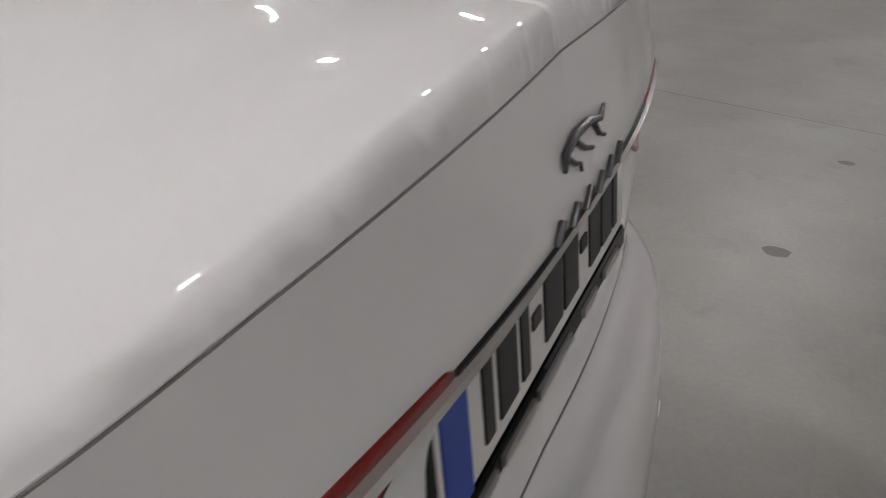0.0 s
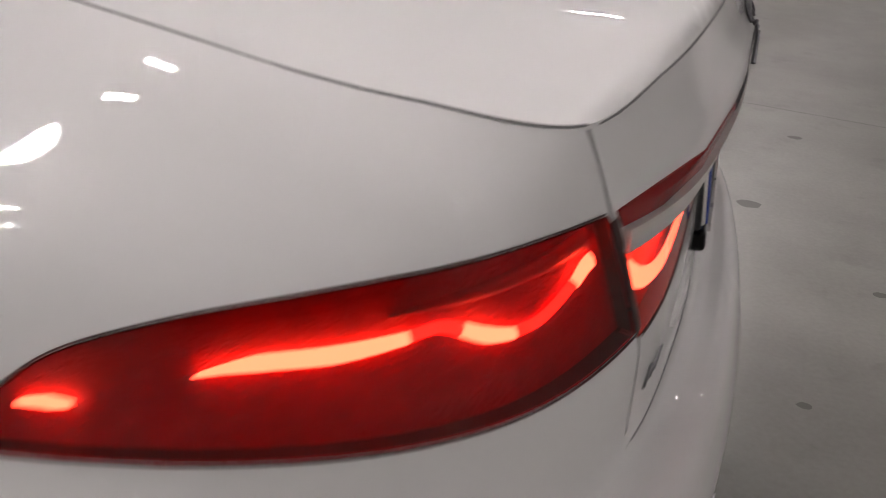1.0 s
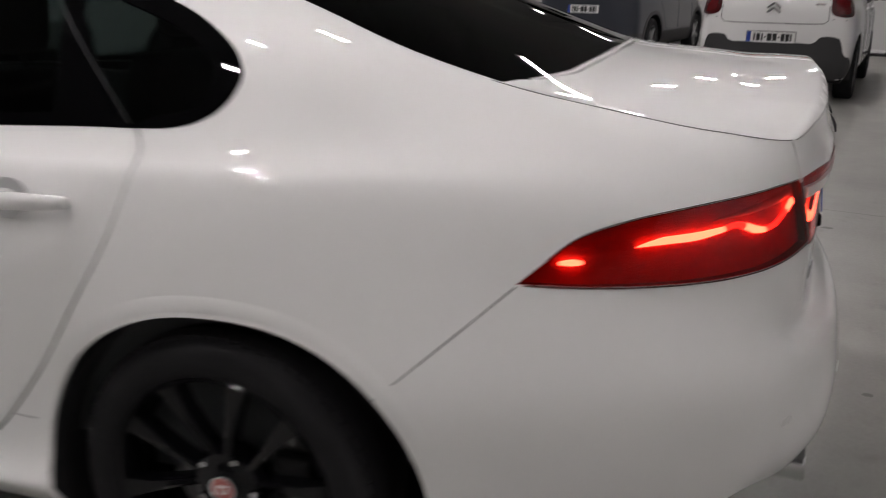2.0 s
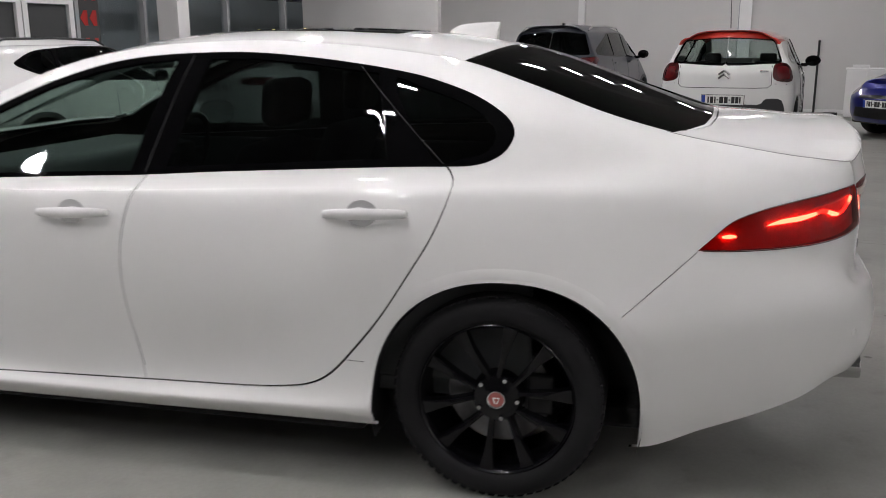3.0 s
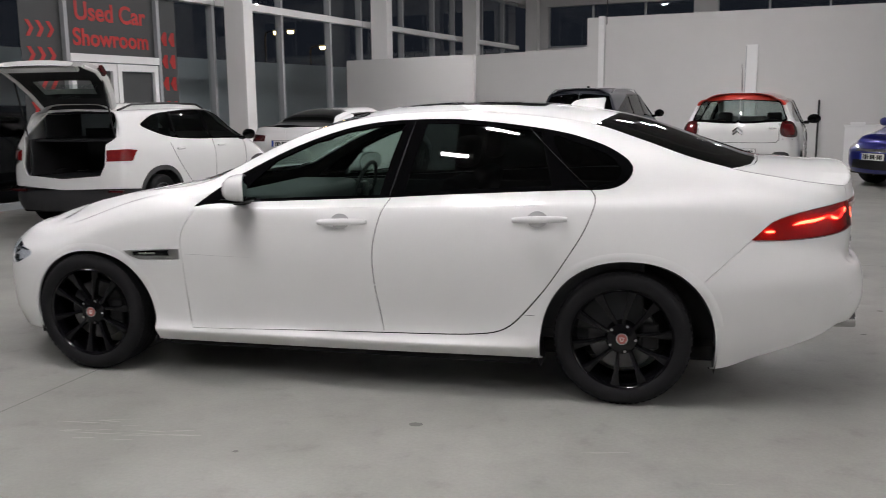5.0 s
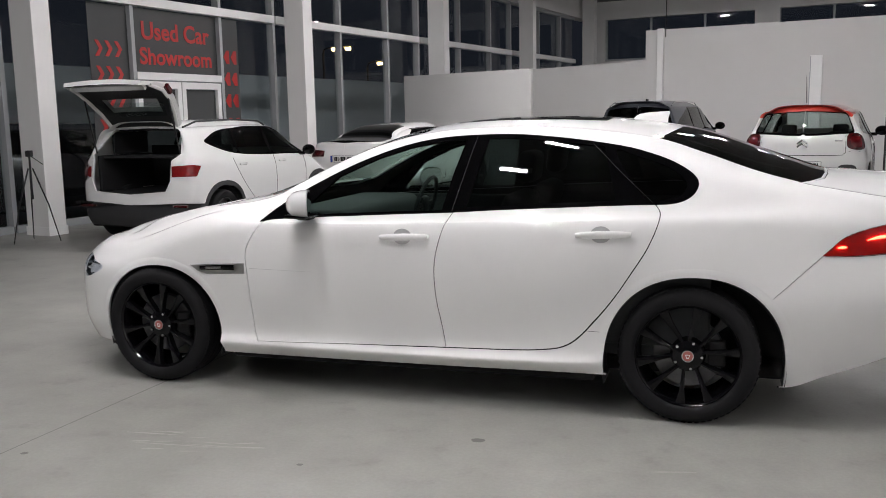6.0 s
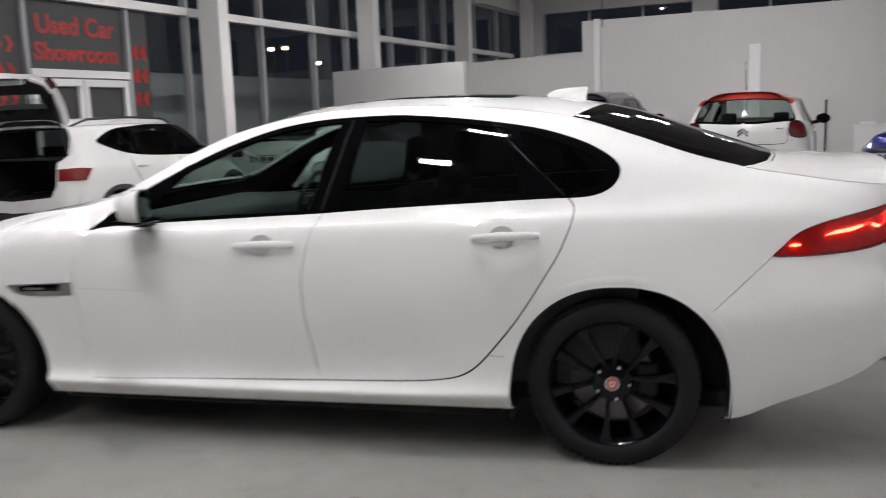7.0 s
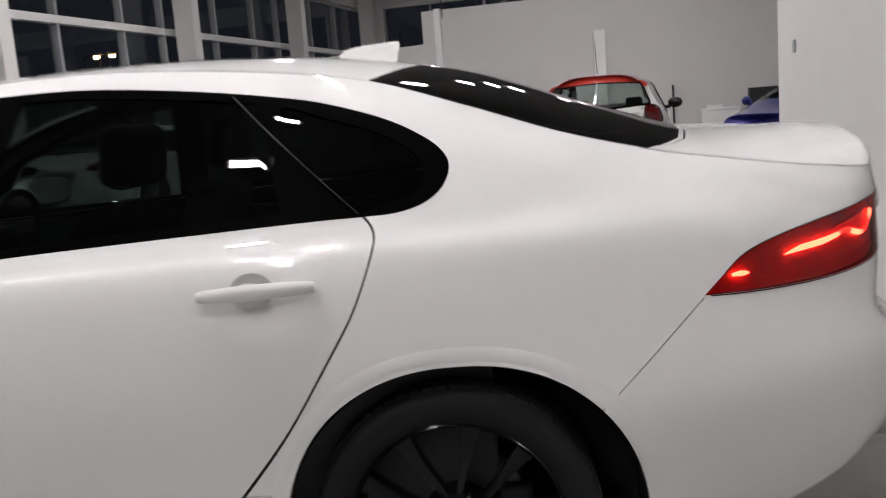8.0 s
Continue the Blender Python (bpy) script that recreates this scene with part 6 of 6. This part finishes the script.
    for s in (1.09, 1.40):
        c0, n0 = surf(s, .555, .001)
        bm = bmesh.new()
        ax = n0.orthogonal().normalized()
        ay = n0.cross(ax)
        for r0, r1, dz in ((.0115, .0105, .0), (.0085, .0, .001)):
            a = [bm.verts.new(c0 + n0 * dz + (ax * math.cos(t) + ay * math.sin(t)) * r0) for t in np.linspace(0, 2 * math.pi, 20, endpoint=False)]
            if r1:
                b = [bm.verts.new(c0 - n0 * .004 + (ax * math.cos(t) + ay * math.sin(t)) * r1) for t in np.linspace(0, 2 * math.pi, 20, endpoint=False)]
                for k in range(20):
                    bm.faces.new((a[k], a[(k + 1) % 20], b[(k + 1) % 20], b[k]))
            else:
                bm.faces.new(a)
        if flip:
            mirror_bm(bm)
        part("parking_sensor", bm, WHITE_PAINT, side["rear_bumper"])

EDGE_GREY = material("frame_edge_grey", (0.10, 0.10, 0.105), 0.3)
EDGE_SOFT = material("panel_gap_grey", (0.20, 0.20, 0.20), 0.5)
EDGE_DARK = material("frame_edge_dark", (0.016, 0.016, 0.018), 0.6)
# boot lip with the fine dark line below it
lip_z = lambda f: float(SHELL.rows[-1](1.105 + (SHELL.s1 - 1.105) * f)[1]) - .0025
tail_strip("boot_lip_line", 1.105, SHELL.s1, lip_z, lambda f: lip_z(f) + .0014, 0.0012, EDGE_SOFT, "fine dark line under the boot lip", .004)
tail_strip("strip_shadow_line", 1.47, SHELL.s1, lambda f: 1.004, lambda f: 1.009, 0.003, BLACK_PLASTIC, "dark line above the strip", .004)

tail_strip("boot_lower_gap", 1.215, SHELL.s1, lambda f: .7325, lambda f: .7365, 0.0008, EDGE_GREY, "dark gap below the boot lid", .004)
for k, (a, b) in enumerate((((1.236, .790), (1.248, .812)), ((1.252, .794), (1.264, .806)), ((1.268, .796), (1.290, .812)))):
    flank_ribbon("model_badge", [a, ((a[0] + b[0]) / 2, (a[1] + b[1]) / 2 - .001), b], [.0022, .003, .0018], .0006, STEEL_DARK, left["boot_face"], "plain dark chrome script", False, .0025)

# gap between boot lid and quarter panel, and the frame edges in the side glazing
_g = np.linspace(.53, 1.09, 40)
_gp = SHELL.point(_g, np.full_like(_g, SHELL.k - 1.0))
for flip, side in ((False, left), (True, right)):
    bm = bmesh.new()
    tube(bm, [Vector(p) for p in _gp], .0012, 6)
    if flip:
        mirror_bm(bm)
    part("boot_gap", bm, EDGE_SOFT, car, "dark gap beside the boot lid")
    flank_ribbon("frame_edge", [(-.49, 1.352), (-.33, 1.205), (-.175, 1.066)], [.0012, .0012, .0012], .0022, EDGE_DARK, side["window_trim"], "", flip, .001)
    for cx, a, b in ((.025, .425, .455), (-2.935, .40, .42)):
        flank_ribbon("arch_lip", [q for q in arch(cx, .27, a + .026, b + .026, n=24)[1:-1]][2:-2], [.022, .022], -.0012, WHITE_PAINT, side["quarter_panel" if cx > -1 else "front_fender"], "", flip, .0024)
    flank_ribbon("sill_gap", [(-.488, .442), (-.45, .441), (-.408, .440)], [.0011, .0011], .0002, EDGE_GREY, side["quarter_panel"], "", flip, .0006)
    flank_ribbon("door_gap", [tuple(q) for q in SEAM_B[::4]], [.0022, .0022], -.004, EDGE_GREY, side["rear_door"], "", flip, .001)
    flank_ribbon("frame_edge", [(-1.095, 1.39), (-1.135, 1.20), (-1.178, 1.02)], [.0014, .0014, .0014], .0022, EDGE_DARK, side["window_trim"], "", flip, .001)

# number plate in its holder, sitting under the strip
plate = new("number_plate")
plate.parent = car
plate.matrix_local = Matrix.Translation((1.101, MID, .920)) @ Matrix.Rotation(math.pi / 2, 4, "Z") @ Matrix.Rotation(radians(-6), 4, "X")
tagged(plate, "white number plate in a black holder")
plate_parts(plate, .52, .112)
bm = bmesh.new()
box(bm, -.268, -.010, -.086, .268, .02, -.058, .006)
part("plate_holder_foot", bm, BLACK_TRIM, plate, "black lower edge of the plate holder")
for x, w in ((-.20, .05), (-.12, .08), (-.02, .10), (.10, .05), (.19, .06)):
    bm = bmesh.new()
    box(bm, x - w / 2, -.0135, -.077, x + w / 2, -.010, -.067)
    part("holder_bar", bm, SATIN_METAL, plate)

# boot emblem as a plain leaping outline, and plain bars for the lettering below
def emblem_piece(name, pts, r):
    bm = bmesh.new()
    P = []
    for y, z in pts:
        s = float(np.interp(y, [.545, .75, .94], [1.35, 1.55, 1.74])) if y <= MID else float(np.interp(2 * MID - y, [.545, .75, .94], [1.35, 1.55, 1.74]))
        p, _ = surf(s, z, .004)
        if y > MID:
            p.y = 2 * MID - p.y
        P.append(p)
    tube(bm, P, r, 8)
    part(name, bm, STEEL_DARK, car, "plain chrome emblem line", smooth=True)


emblem_piece("emblem", [(.868, 1.056), (.882, 1.064), (.918, 1.069), (.956, 1.068), (.985, 1.062), (1.008, 1.067)], [.002, .0035, .004, .004, .003, .0015])
emblem_piece("emblem", [(.882, 1.062), (.89, 1.055), (.90, 1.052), (.897, 1.047)], [.003, .0025, .002, .0015])
emblem_piece("emblem", [(.91, 1.065), (.921, 1.057), (.936, 1.053)], [.003, .0025, .002])
emblem_piece("emblem", [(.965, 1.063), (.966, 1.055), (.977, 1.051)], [.003, .0025, .002])
for k in range(6):
    y = .825 + .036 * k
    emblem_piece("letter_bar", [(y, 1.019), (y + .012, 1.033)], [.003, .003])

# ---- cabin ----
cabin = new("cabin")
cabin.parent = car
for y in (.52, 2 * MID - .52):
    seat = new("front_seat")
    seat.parent = cabin
    seat.matrix_local = Matrix.Translation((-1.32, y, .42))
    bm = bmesh.new()
    box(bm, -.28, -.25, 0, .24, .25, .16, .06, 3)
    part("cushion", bm, FABRIC, seat, smooth=True)
    bm = bmesh.new()
    box(bm, -.06, -.24, 0, .07, .24, .60, .05, 3, Matrix.Translation((.22, 0, .10)) @ Matrix.Rotation(radians(20), 4, "Y"))
    part("backrest", bm, FABRIC, seat, smooth=True)
    bm = bmesh.new()
    box(bm, -.05, -.14, 0, .05, .14, .17, .04, 3, Matrix.Translation((.45, 0, .72)) @ Matrix.Rotation(radians(8), 4, "Y"))
    part("headrest", bm, FABRIC, seat, smooth=True)
bm = bmesh.new()
box(bm, -.50, .34, .42, .0, 2 * MID - .34, .58, .06, 3)
box(bm, .0, .34, .45, .14, 2 * MID - .34, 1.06, .05, 3, Matrix.Translation((-.05, 0, 0)))
part("rear_bench", bm, FABRIC, cabin, smooth=True)
for y in (.55, 2 * MID - .55):
    bm = bmesh.new()
    box(bm, .06, y - .12, 1.05, .14, y + .12, 1.18, .04, 3)
    part("rear_headrest", bm, FABRIC, cabin, smooth=True)
bm = bmesh.new()
box(bm, -2.32, .30, .62, -1.86, 2 * MID - .30, .985, .06, 3)
box(bm, -2.0, .80, .45, -1.1, 1.08, .70, .04, 3)
part("dashboard", bm, DASH, cabin, smooth=True)
bm = bmesh.new()
ring = [Vector((-1.74 + .06 * math.sin(a) * .9, 2 * MID - .55 + .185 * math.cos(a), .93 + .175 * math.sin(a))) for a in np.linspace(0, 2 * math.pi, 33)]
tube(bm, ring, .014, 8, caps=False)
box(bm, -1.78, 2 * MID - .62, .87, -1.73, 2 * MID - .48, .98, .02)
box(bm, -1.76, 2 * MID - .72, .91, -1.74, 2 * MID - .38, .94, .006)
part("steering_wheel", bm, BLACK_PLASTIC, cabin, smooth=True)
bm = bmesh.new()
box(bm, -1.64, MID - .12, 1.33, -1.61, MID + .12, 1.39, .012)
part("cabin_mirror", bm, BLACK_PLASTIC, cabin, "inside rear-view mirror")
bm = bmesh.new()
box(bm, -2.2, .14, .30, .15, 2 * MID - .14, .36, .01)
part("cabin_floor", bm, DASH, cabin)
for y in (.12, 2 * MID - .15):
    bm = bmesh.new()
    box(bm, -2.2, y, .36, .1, y + .03, .96, .01)
    part("door_card", bm, DASH, cabin)

# ==== showroom things ====
FILM = material("grey_window_film", (0.048, 0.051, 0.052), 0.6, vary=0.05, scale=3)
YARD_GREY = material("grey_yard_plaster", (0.30, 0.33, 0.35), 0.85, vary=0.12, scale=3, bump=0.1)
SIGN_RED = material("red_sign_vinyl", (0.42, 0.022, 0.02), 0.45)
ENTRY_U0, ENTRY_U1 = COLS[2] + (COLS[3] - COLS[2]) * .4, COLS[2] + (COLS[3] - COLS[2]) * .745
slab("entrance_head", rect(ENTRY_U0 + .035, VL - .05, ENTRY_U1 - .035, VL + .10), 2.20, 2.32, WHITE_FRAME, "white bar over the entrance doors")
for u0, u1 in ((ENTRY_U0 + .05, (ENTRY_U0 + ENTRY_U1) / 2 - .01), ((ENTRY_U0 + ENTRY_U1) / 2 + .01, ENTRY_U1 - .05)):
    d = new("entrance_door")
    tagged(d, "white-framed glass entrance door, closed", "door", kind="structure")
    for name, a, b, z0, z1 in (("stile", u0, u0 + .09, .02, 2.18), ("stile", u1 - .09, u1, .02, 2.18), ("rail", u0 + .09, u1 - .09, 2.07, 2.18), ("rail", u0 + .09, u1 - .09, .02, .25)):
        ob = slab(name, rect(a, VL + .015, b, VL + .075), z0, z1, WHITE_FRAME)
        ob.parent = d
        for k in ("kind",):
            del ob[k]


def film_panel(u0, u1, z0, z1):
    return slab("window_film", rect(u0, VL + .004, u1, VL + .008), z0, z1, FILM, "grey film on the glass")


film_panel(5.37, ENTRY_U0 - .04, .12, 3.34)
film_panel(ENTRY_U0 + .04, ENTRY_U1 - .04, 2.33, 3.34)
film_panel(ENTRY_U0 + .15, ENTRY_U1 - .15, .27, 2.06)
film_panel(ENTRY_U1 + .04, 8.72, .12, 3.34)


def sign_text(body, u, z, size):
    cu = bpy.data.curves.new("sign_text", "FONT")
    cu.body, cu.size, cu.extrude, cu.offset, cu.align_x = body, size, .003, .009, "CENTER"
    tmp = bpy.data.objects.new("sign_text", cu)
    me = bpy.data.meshes.new_from_object(tmp)
    bpy.data.objects.remove(tmp)
    me.materials.clear()
    me.materials.append(SIGN_RED)
    ob = new("sign_text", me)
    p = room(u, VL + .014, z)
    ob.matrix_world = Matrix.Translation(p) @ Matrix.Rotation(math.pi / 2 - ROOM_TURN, 4, "Z") @ Matrix.Rotation(math.pi / 2, 4, "X")
    tagged(ob, "red vinyl lettering on the window film", "sign")


sign_text("Used Car", (ENTRY_U0 + ENTRY_U1) / 2, 2.86, .40)
sign_text("Showroom", (ENTRY_U0 + ENTRY_U1) / 2, 2.46, .37)
for u0, sgn, zs in ((5.47, 1, (2.66, 2.27, 1.88, 1.45, 1.0)), (8.32, -1, (2.66, 2.27, 1.88, 1.45, 1.0))):
    for z in zs:
        for k in range(3 if sgn > 0 else 2):
            bm = bmesh.new()
            u = u0 + .19 * k
            w, h = .07, .12
            q = [(0, h), (w, h), (w + .08, 0), (w, -h), (0, -h), (.08, 0)]
            if sgn < 0:
                q = [(w + .08 - a, b) for a, b in q][::-1]
            lo = [bm.verts.new(room(u + a, VL + .010, z + b)) for a, b in q]
            hi = [bm.verts.new(room(u + a, VL + .016, z + b)) for a, b in q]
            for i in range(6):
                bm.faces.new((lo[i], lo[(i + 1) % 6], hi[(i + 1) % 6], hi[i]))
            bm.faces.new((hi[0], hi[1], hi[2], hi[5]))
            bm.faces.new((hi[5], hi[2], hi[3], hi[4]))
            tagged(part("chevron", bm, SIGN_RED, None), "red vinyl chevron on the window film", "sign", "window chevrons")

# outside the glass: a long low wall and a dark parked car
slab("yard_wall", rect(-4.0, VL - 3.7, U1 + 10, VL - 3.4), -.05, 2.63, YARD_GREY, "long grey wall across the forecourt")
LAMP_AMBER = glow_material("amber_lamp_glow", (1.0, 0.62, 0.22), 30.0)


def street_lamp(x, y, z):
    th = new("street_lamp")
    th.location = (x, y, -.05)
    tagged(th, "tall street lamp glowing amber in the dark outside", "street lamp", "street lamps")
    bm = bmesh.new()
    tube(bm, [(0, 0, 0), (0, 0, z * .95), (.15, -.1, z), (.9, -.5, z + .1)], [.09, .06, .05, .04], 8)
    part("pole", bm, BLACK_PLASTIC, th)
    bm = bmesh.new()
    box(bm, .8, -.62, z + .02, 1.35, -.38, z + .14, .03)
    part("lamp_head", bm, GREY_FRAME, th)
    bm = bmesh.new()
    box(bm, .92, -.58, z - .16, 1.24, -.42, z + .018, .02)
    part("lamp_glass", bm, LAMP_AMBER, th, "glowing amber lamp glass")
    return th


for x, y, z in ((-22.7, 52.2, 5.3), (-24.6, 51.4, 6.3), (-25.4, 51.0, 6.25)):
    street_lamp(x, y, z)
# hanging cable above the end of the tall partition
th = new("hanging_cable")
th.location = room(17.2, -4.5, 0)
tagged(th, "thin dark cable hanging from the ceiling to the partition", "cable")
bm = bmesh.new()
tube(bm, [(0, 0, 3.3), (.01, 0, 4.2), (0, 0, CEIL)], .012, 6)
part("cable", bm, BLACK_PLASTIC, th)
# tripod by the first column
tri_base = Vector((-8.35, 5.05, 0))
tripod = new("tripod")
tripod.location = tri_base
tagged(tripod, "black camera tripod standing by a column", "tripod")
for a in (0.3, 2.4, 4.5):
    bm = bmesh.new()
    tube(bm, [(0.03 * math.cos(a), .03 * math.sin(a), .95), (.2 * math.cos(a), .2 * math.sin(a), .48), (.32 * math.cos(a), .32 * math.sin(a), .0)], [.010, .009, .006], 8)
    part("leg", bm, BLACK_PLASTIC, tripod)
bm = bmesh.new()
tube(bm, [(0, 0, .55), (0, 0, 1.12)], .013, 8)
box(bm, -.04, -.03, 1.10, .04, .03, 1.18, .008)
tube(bm, [(0, 0, 1.12), (.16, .05, 1.0)], .006, 6)
part("centre_column", bm, BLACK_PLASTIC, tripod)

# board, pole and cabinet along the tall partition
def at_room(name, u, v, label, category):
    th = new(name)
    th.matrix_world = Matrix.Translation(room(u, v, 0)) @ Matrix.Rotation(-ROOM_TURN, 4, "Z")
    return tagged(th, label, category)


th = at_room("board", 17.03, -1.17, "tall white board leaning on the partition", "board")
bm = bmesh.new()
box(bm, -.13, -.02, 0, .13, .02, 2.72, .006, 2, Matrix.Rotation(radians(-5), 4, "X"))
part("board_face", bm, WHITE_FRAME, th)
bm = bmesh.new()
box(bm, -.125, -.026, .02, -.105, -.018, 2.70, .003, 1, Matrix.Rotation(radians(-5), 4, "X"))
part("board_edge", bm, GREY_FRAME, th)
th = at_room("pole", 17.0, .29, "thin dark pole leaning against the partition", "pole")
bm = bmesh.new()
tube(bm, [(0, 0, 0), (0, .22, 1.46)], .022, 10)
part("shaft", bm, BLACK_PLASTIC, th)
bm = bmesh.new()
box(bm, -.45, -.1, 0, .45, .08, .05, .01)
part("foot_bar", bm, BLACK_PLASTIC, th)
th = at_room("cabinet", 16.85, 1.2, "low white cabinet against the partition", "cabinet")
bm = bmesh.new()
box(bm, -.36, -.2, .0, .36, .25, .90, .008)
part("body", bm, WHITE_FRAME, th)
for x0, x1 in ((-.35, -.005), (.005, .35)):
    bm = bmesh.new()
    box(bm, x0, -.22, .06, x1, -.2, .88, .004)
    part("door", bm, WHITE_FRAME, th)
bm = bmesh.new()
box(bm, -.38, -.23, .90, .38, .25, .93, .005)
part("top", bm, WHITE_FRAME, th)
th = at_room("document_box", 16.85, 1.08, "small white box on the cabinet", "box")
bm = bmesh.new()
box(bm, -.14, -.1, .93, .16, .1, .99, .008)
part("body", bm, WHITE_FRAME, th)
th = at_room("dark_box", 16.7, 1.95, "dark storage box beside the cabinet", "box")
bm = bmesh.new()
box(bm, -.22, -.25, 0.0, .3, .25, 1.28, .01)
part("body", bm, BLACK_PLASTIC, th)
# skirting, sockets
slab("baseboard", rect(17.285, -5.0, 17.3, VR), 0, .09, WHITE_FRAME, "white skirting board")
slab("baseboard_right", rect(2.6, 1.445, 8.04, 1.46), 0, .09, WHITE_FRAME, "white skirting board")
for u, z, w, h in ((6.75, .30, .05, .09), (6.6, 1.55, .07, .11), (3.75, .30, .06, .1)):
    th = at_room("wall_socket", u, 1.452, "small grey wall socket", "socket")
    bm = bmesh.new()
    box(bm, -.008, -w, z, .008, w, z + h, .004)
    part("plate", bm, GREY_FRAME, th)

# floor joint and small marks
SEAM_DARK = material("floor_joint", (0.16, 0.16, 0.15), 0.7)
def floor_strip(name, a, b, w, label):
    a, b = Vector((*a, 0)), Vector((*b, 0))
    n = (b - a).cross(Vector((0, 0, 1))).normalized() * w
    up = Vector((0, 0, .0015))
    bm = bmesh.new()
    bm.faces.new([bm.verts.new(p + up) for p in (a - n, b - n, b + n, a + n)])
    tagged(part(name, bm, SEAM_DARK, None), label, kind="structure")


for k in (-2, -1, 1, 2, 3, 4):
    floor_strip("floor_joint", tuple((room(k * 6.0 - 1.45, -10.0))[:2]), tuple((room(k * 6.0 - 1.45, 8.9))[:2]), .004, "saw-cut joint in the concrete")
floor_strip("floor_joint", (-3.33, -6.5), (-2.2, 12.0), .004, "saw-cut joint in the concrete")
STAIN = material("floor_stain", (0.13, 0.13, 0.12), 0.6)
rng = random.Random(5)
for x, y, r in ((-.92, -.425, .022), (1.305, 2.985, .030), (-2.9, -1.1, .012), (.3, -1.5, .012), (1.5, 3.9, .02), (-1.6, -.9, .01), (1.45, 1.7, .012), (1.7, 2.4, .016)):
    bm = bmesh.new()
    bm.faces.new([bm.verts.new((x + r * (1 + .35 * rng.random()) * math.cos(t) * 1.3, y + r * (1 + .35 * rng.random()) * math.sin(t), .0012)) for t in np.linspace(0, 2 * math.pi, 14, endpoint=False)])
    tagged(part("floor_stain", bm, STAIN, None), "small dark mark on the concrete", kind="structure")

SCUFF = material("pale_floor_scuff", (0.315, 0.312, 0.288), 0.5, vary=0.1, scale=30)
for k in range(20):
    x, y = (rng.uniform(-2.65, -2.0), rng.uniform(-.92, -.66)) if k < 14 else (rng.uniform(-3.5, 1.5), rng.uniform(-2.2, -.5))
    a, ln, w = rng.uniform(.05, .35), rng.uniform(.08, .38), rng.uniform(.002, .006)
    d, n = Vector((math.cos(a), math.sin(a), 0)), Vector((-math.sin(a), math.cos(a), 0))
    bm = bmesh.new()
    lo = [Vector((x, y, .0009)) + d * ln * f - n * w * (1 + rng.random()) * math.sin(math.pi * (.08 + .84 * f)) for f in np.linspace(0, 1, 7)]
    hi = [Vector((x, y, .0009)) + d * ln * f + n * w * (1 + rng.random()) * math.sin(math.pi * (.08 + .84 * f)) for f in np.linspace(1, 0, 7)]
    bm.faces.new([bm.verts.new(p) for p in lo + hi])
    tagged(part("floor_scuff", bm, SCUFF, None), "pale scuff mark on the concrete", kind="structure")
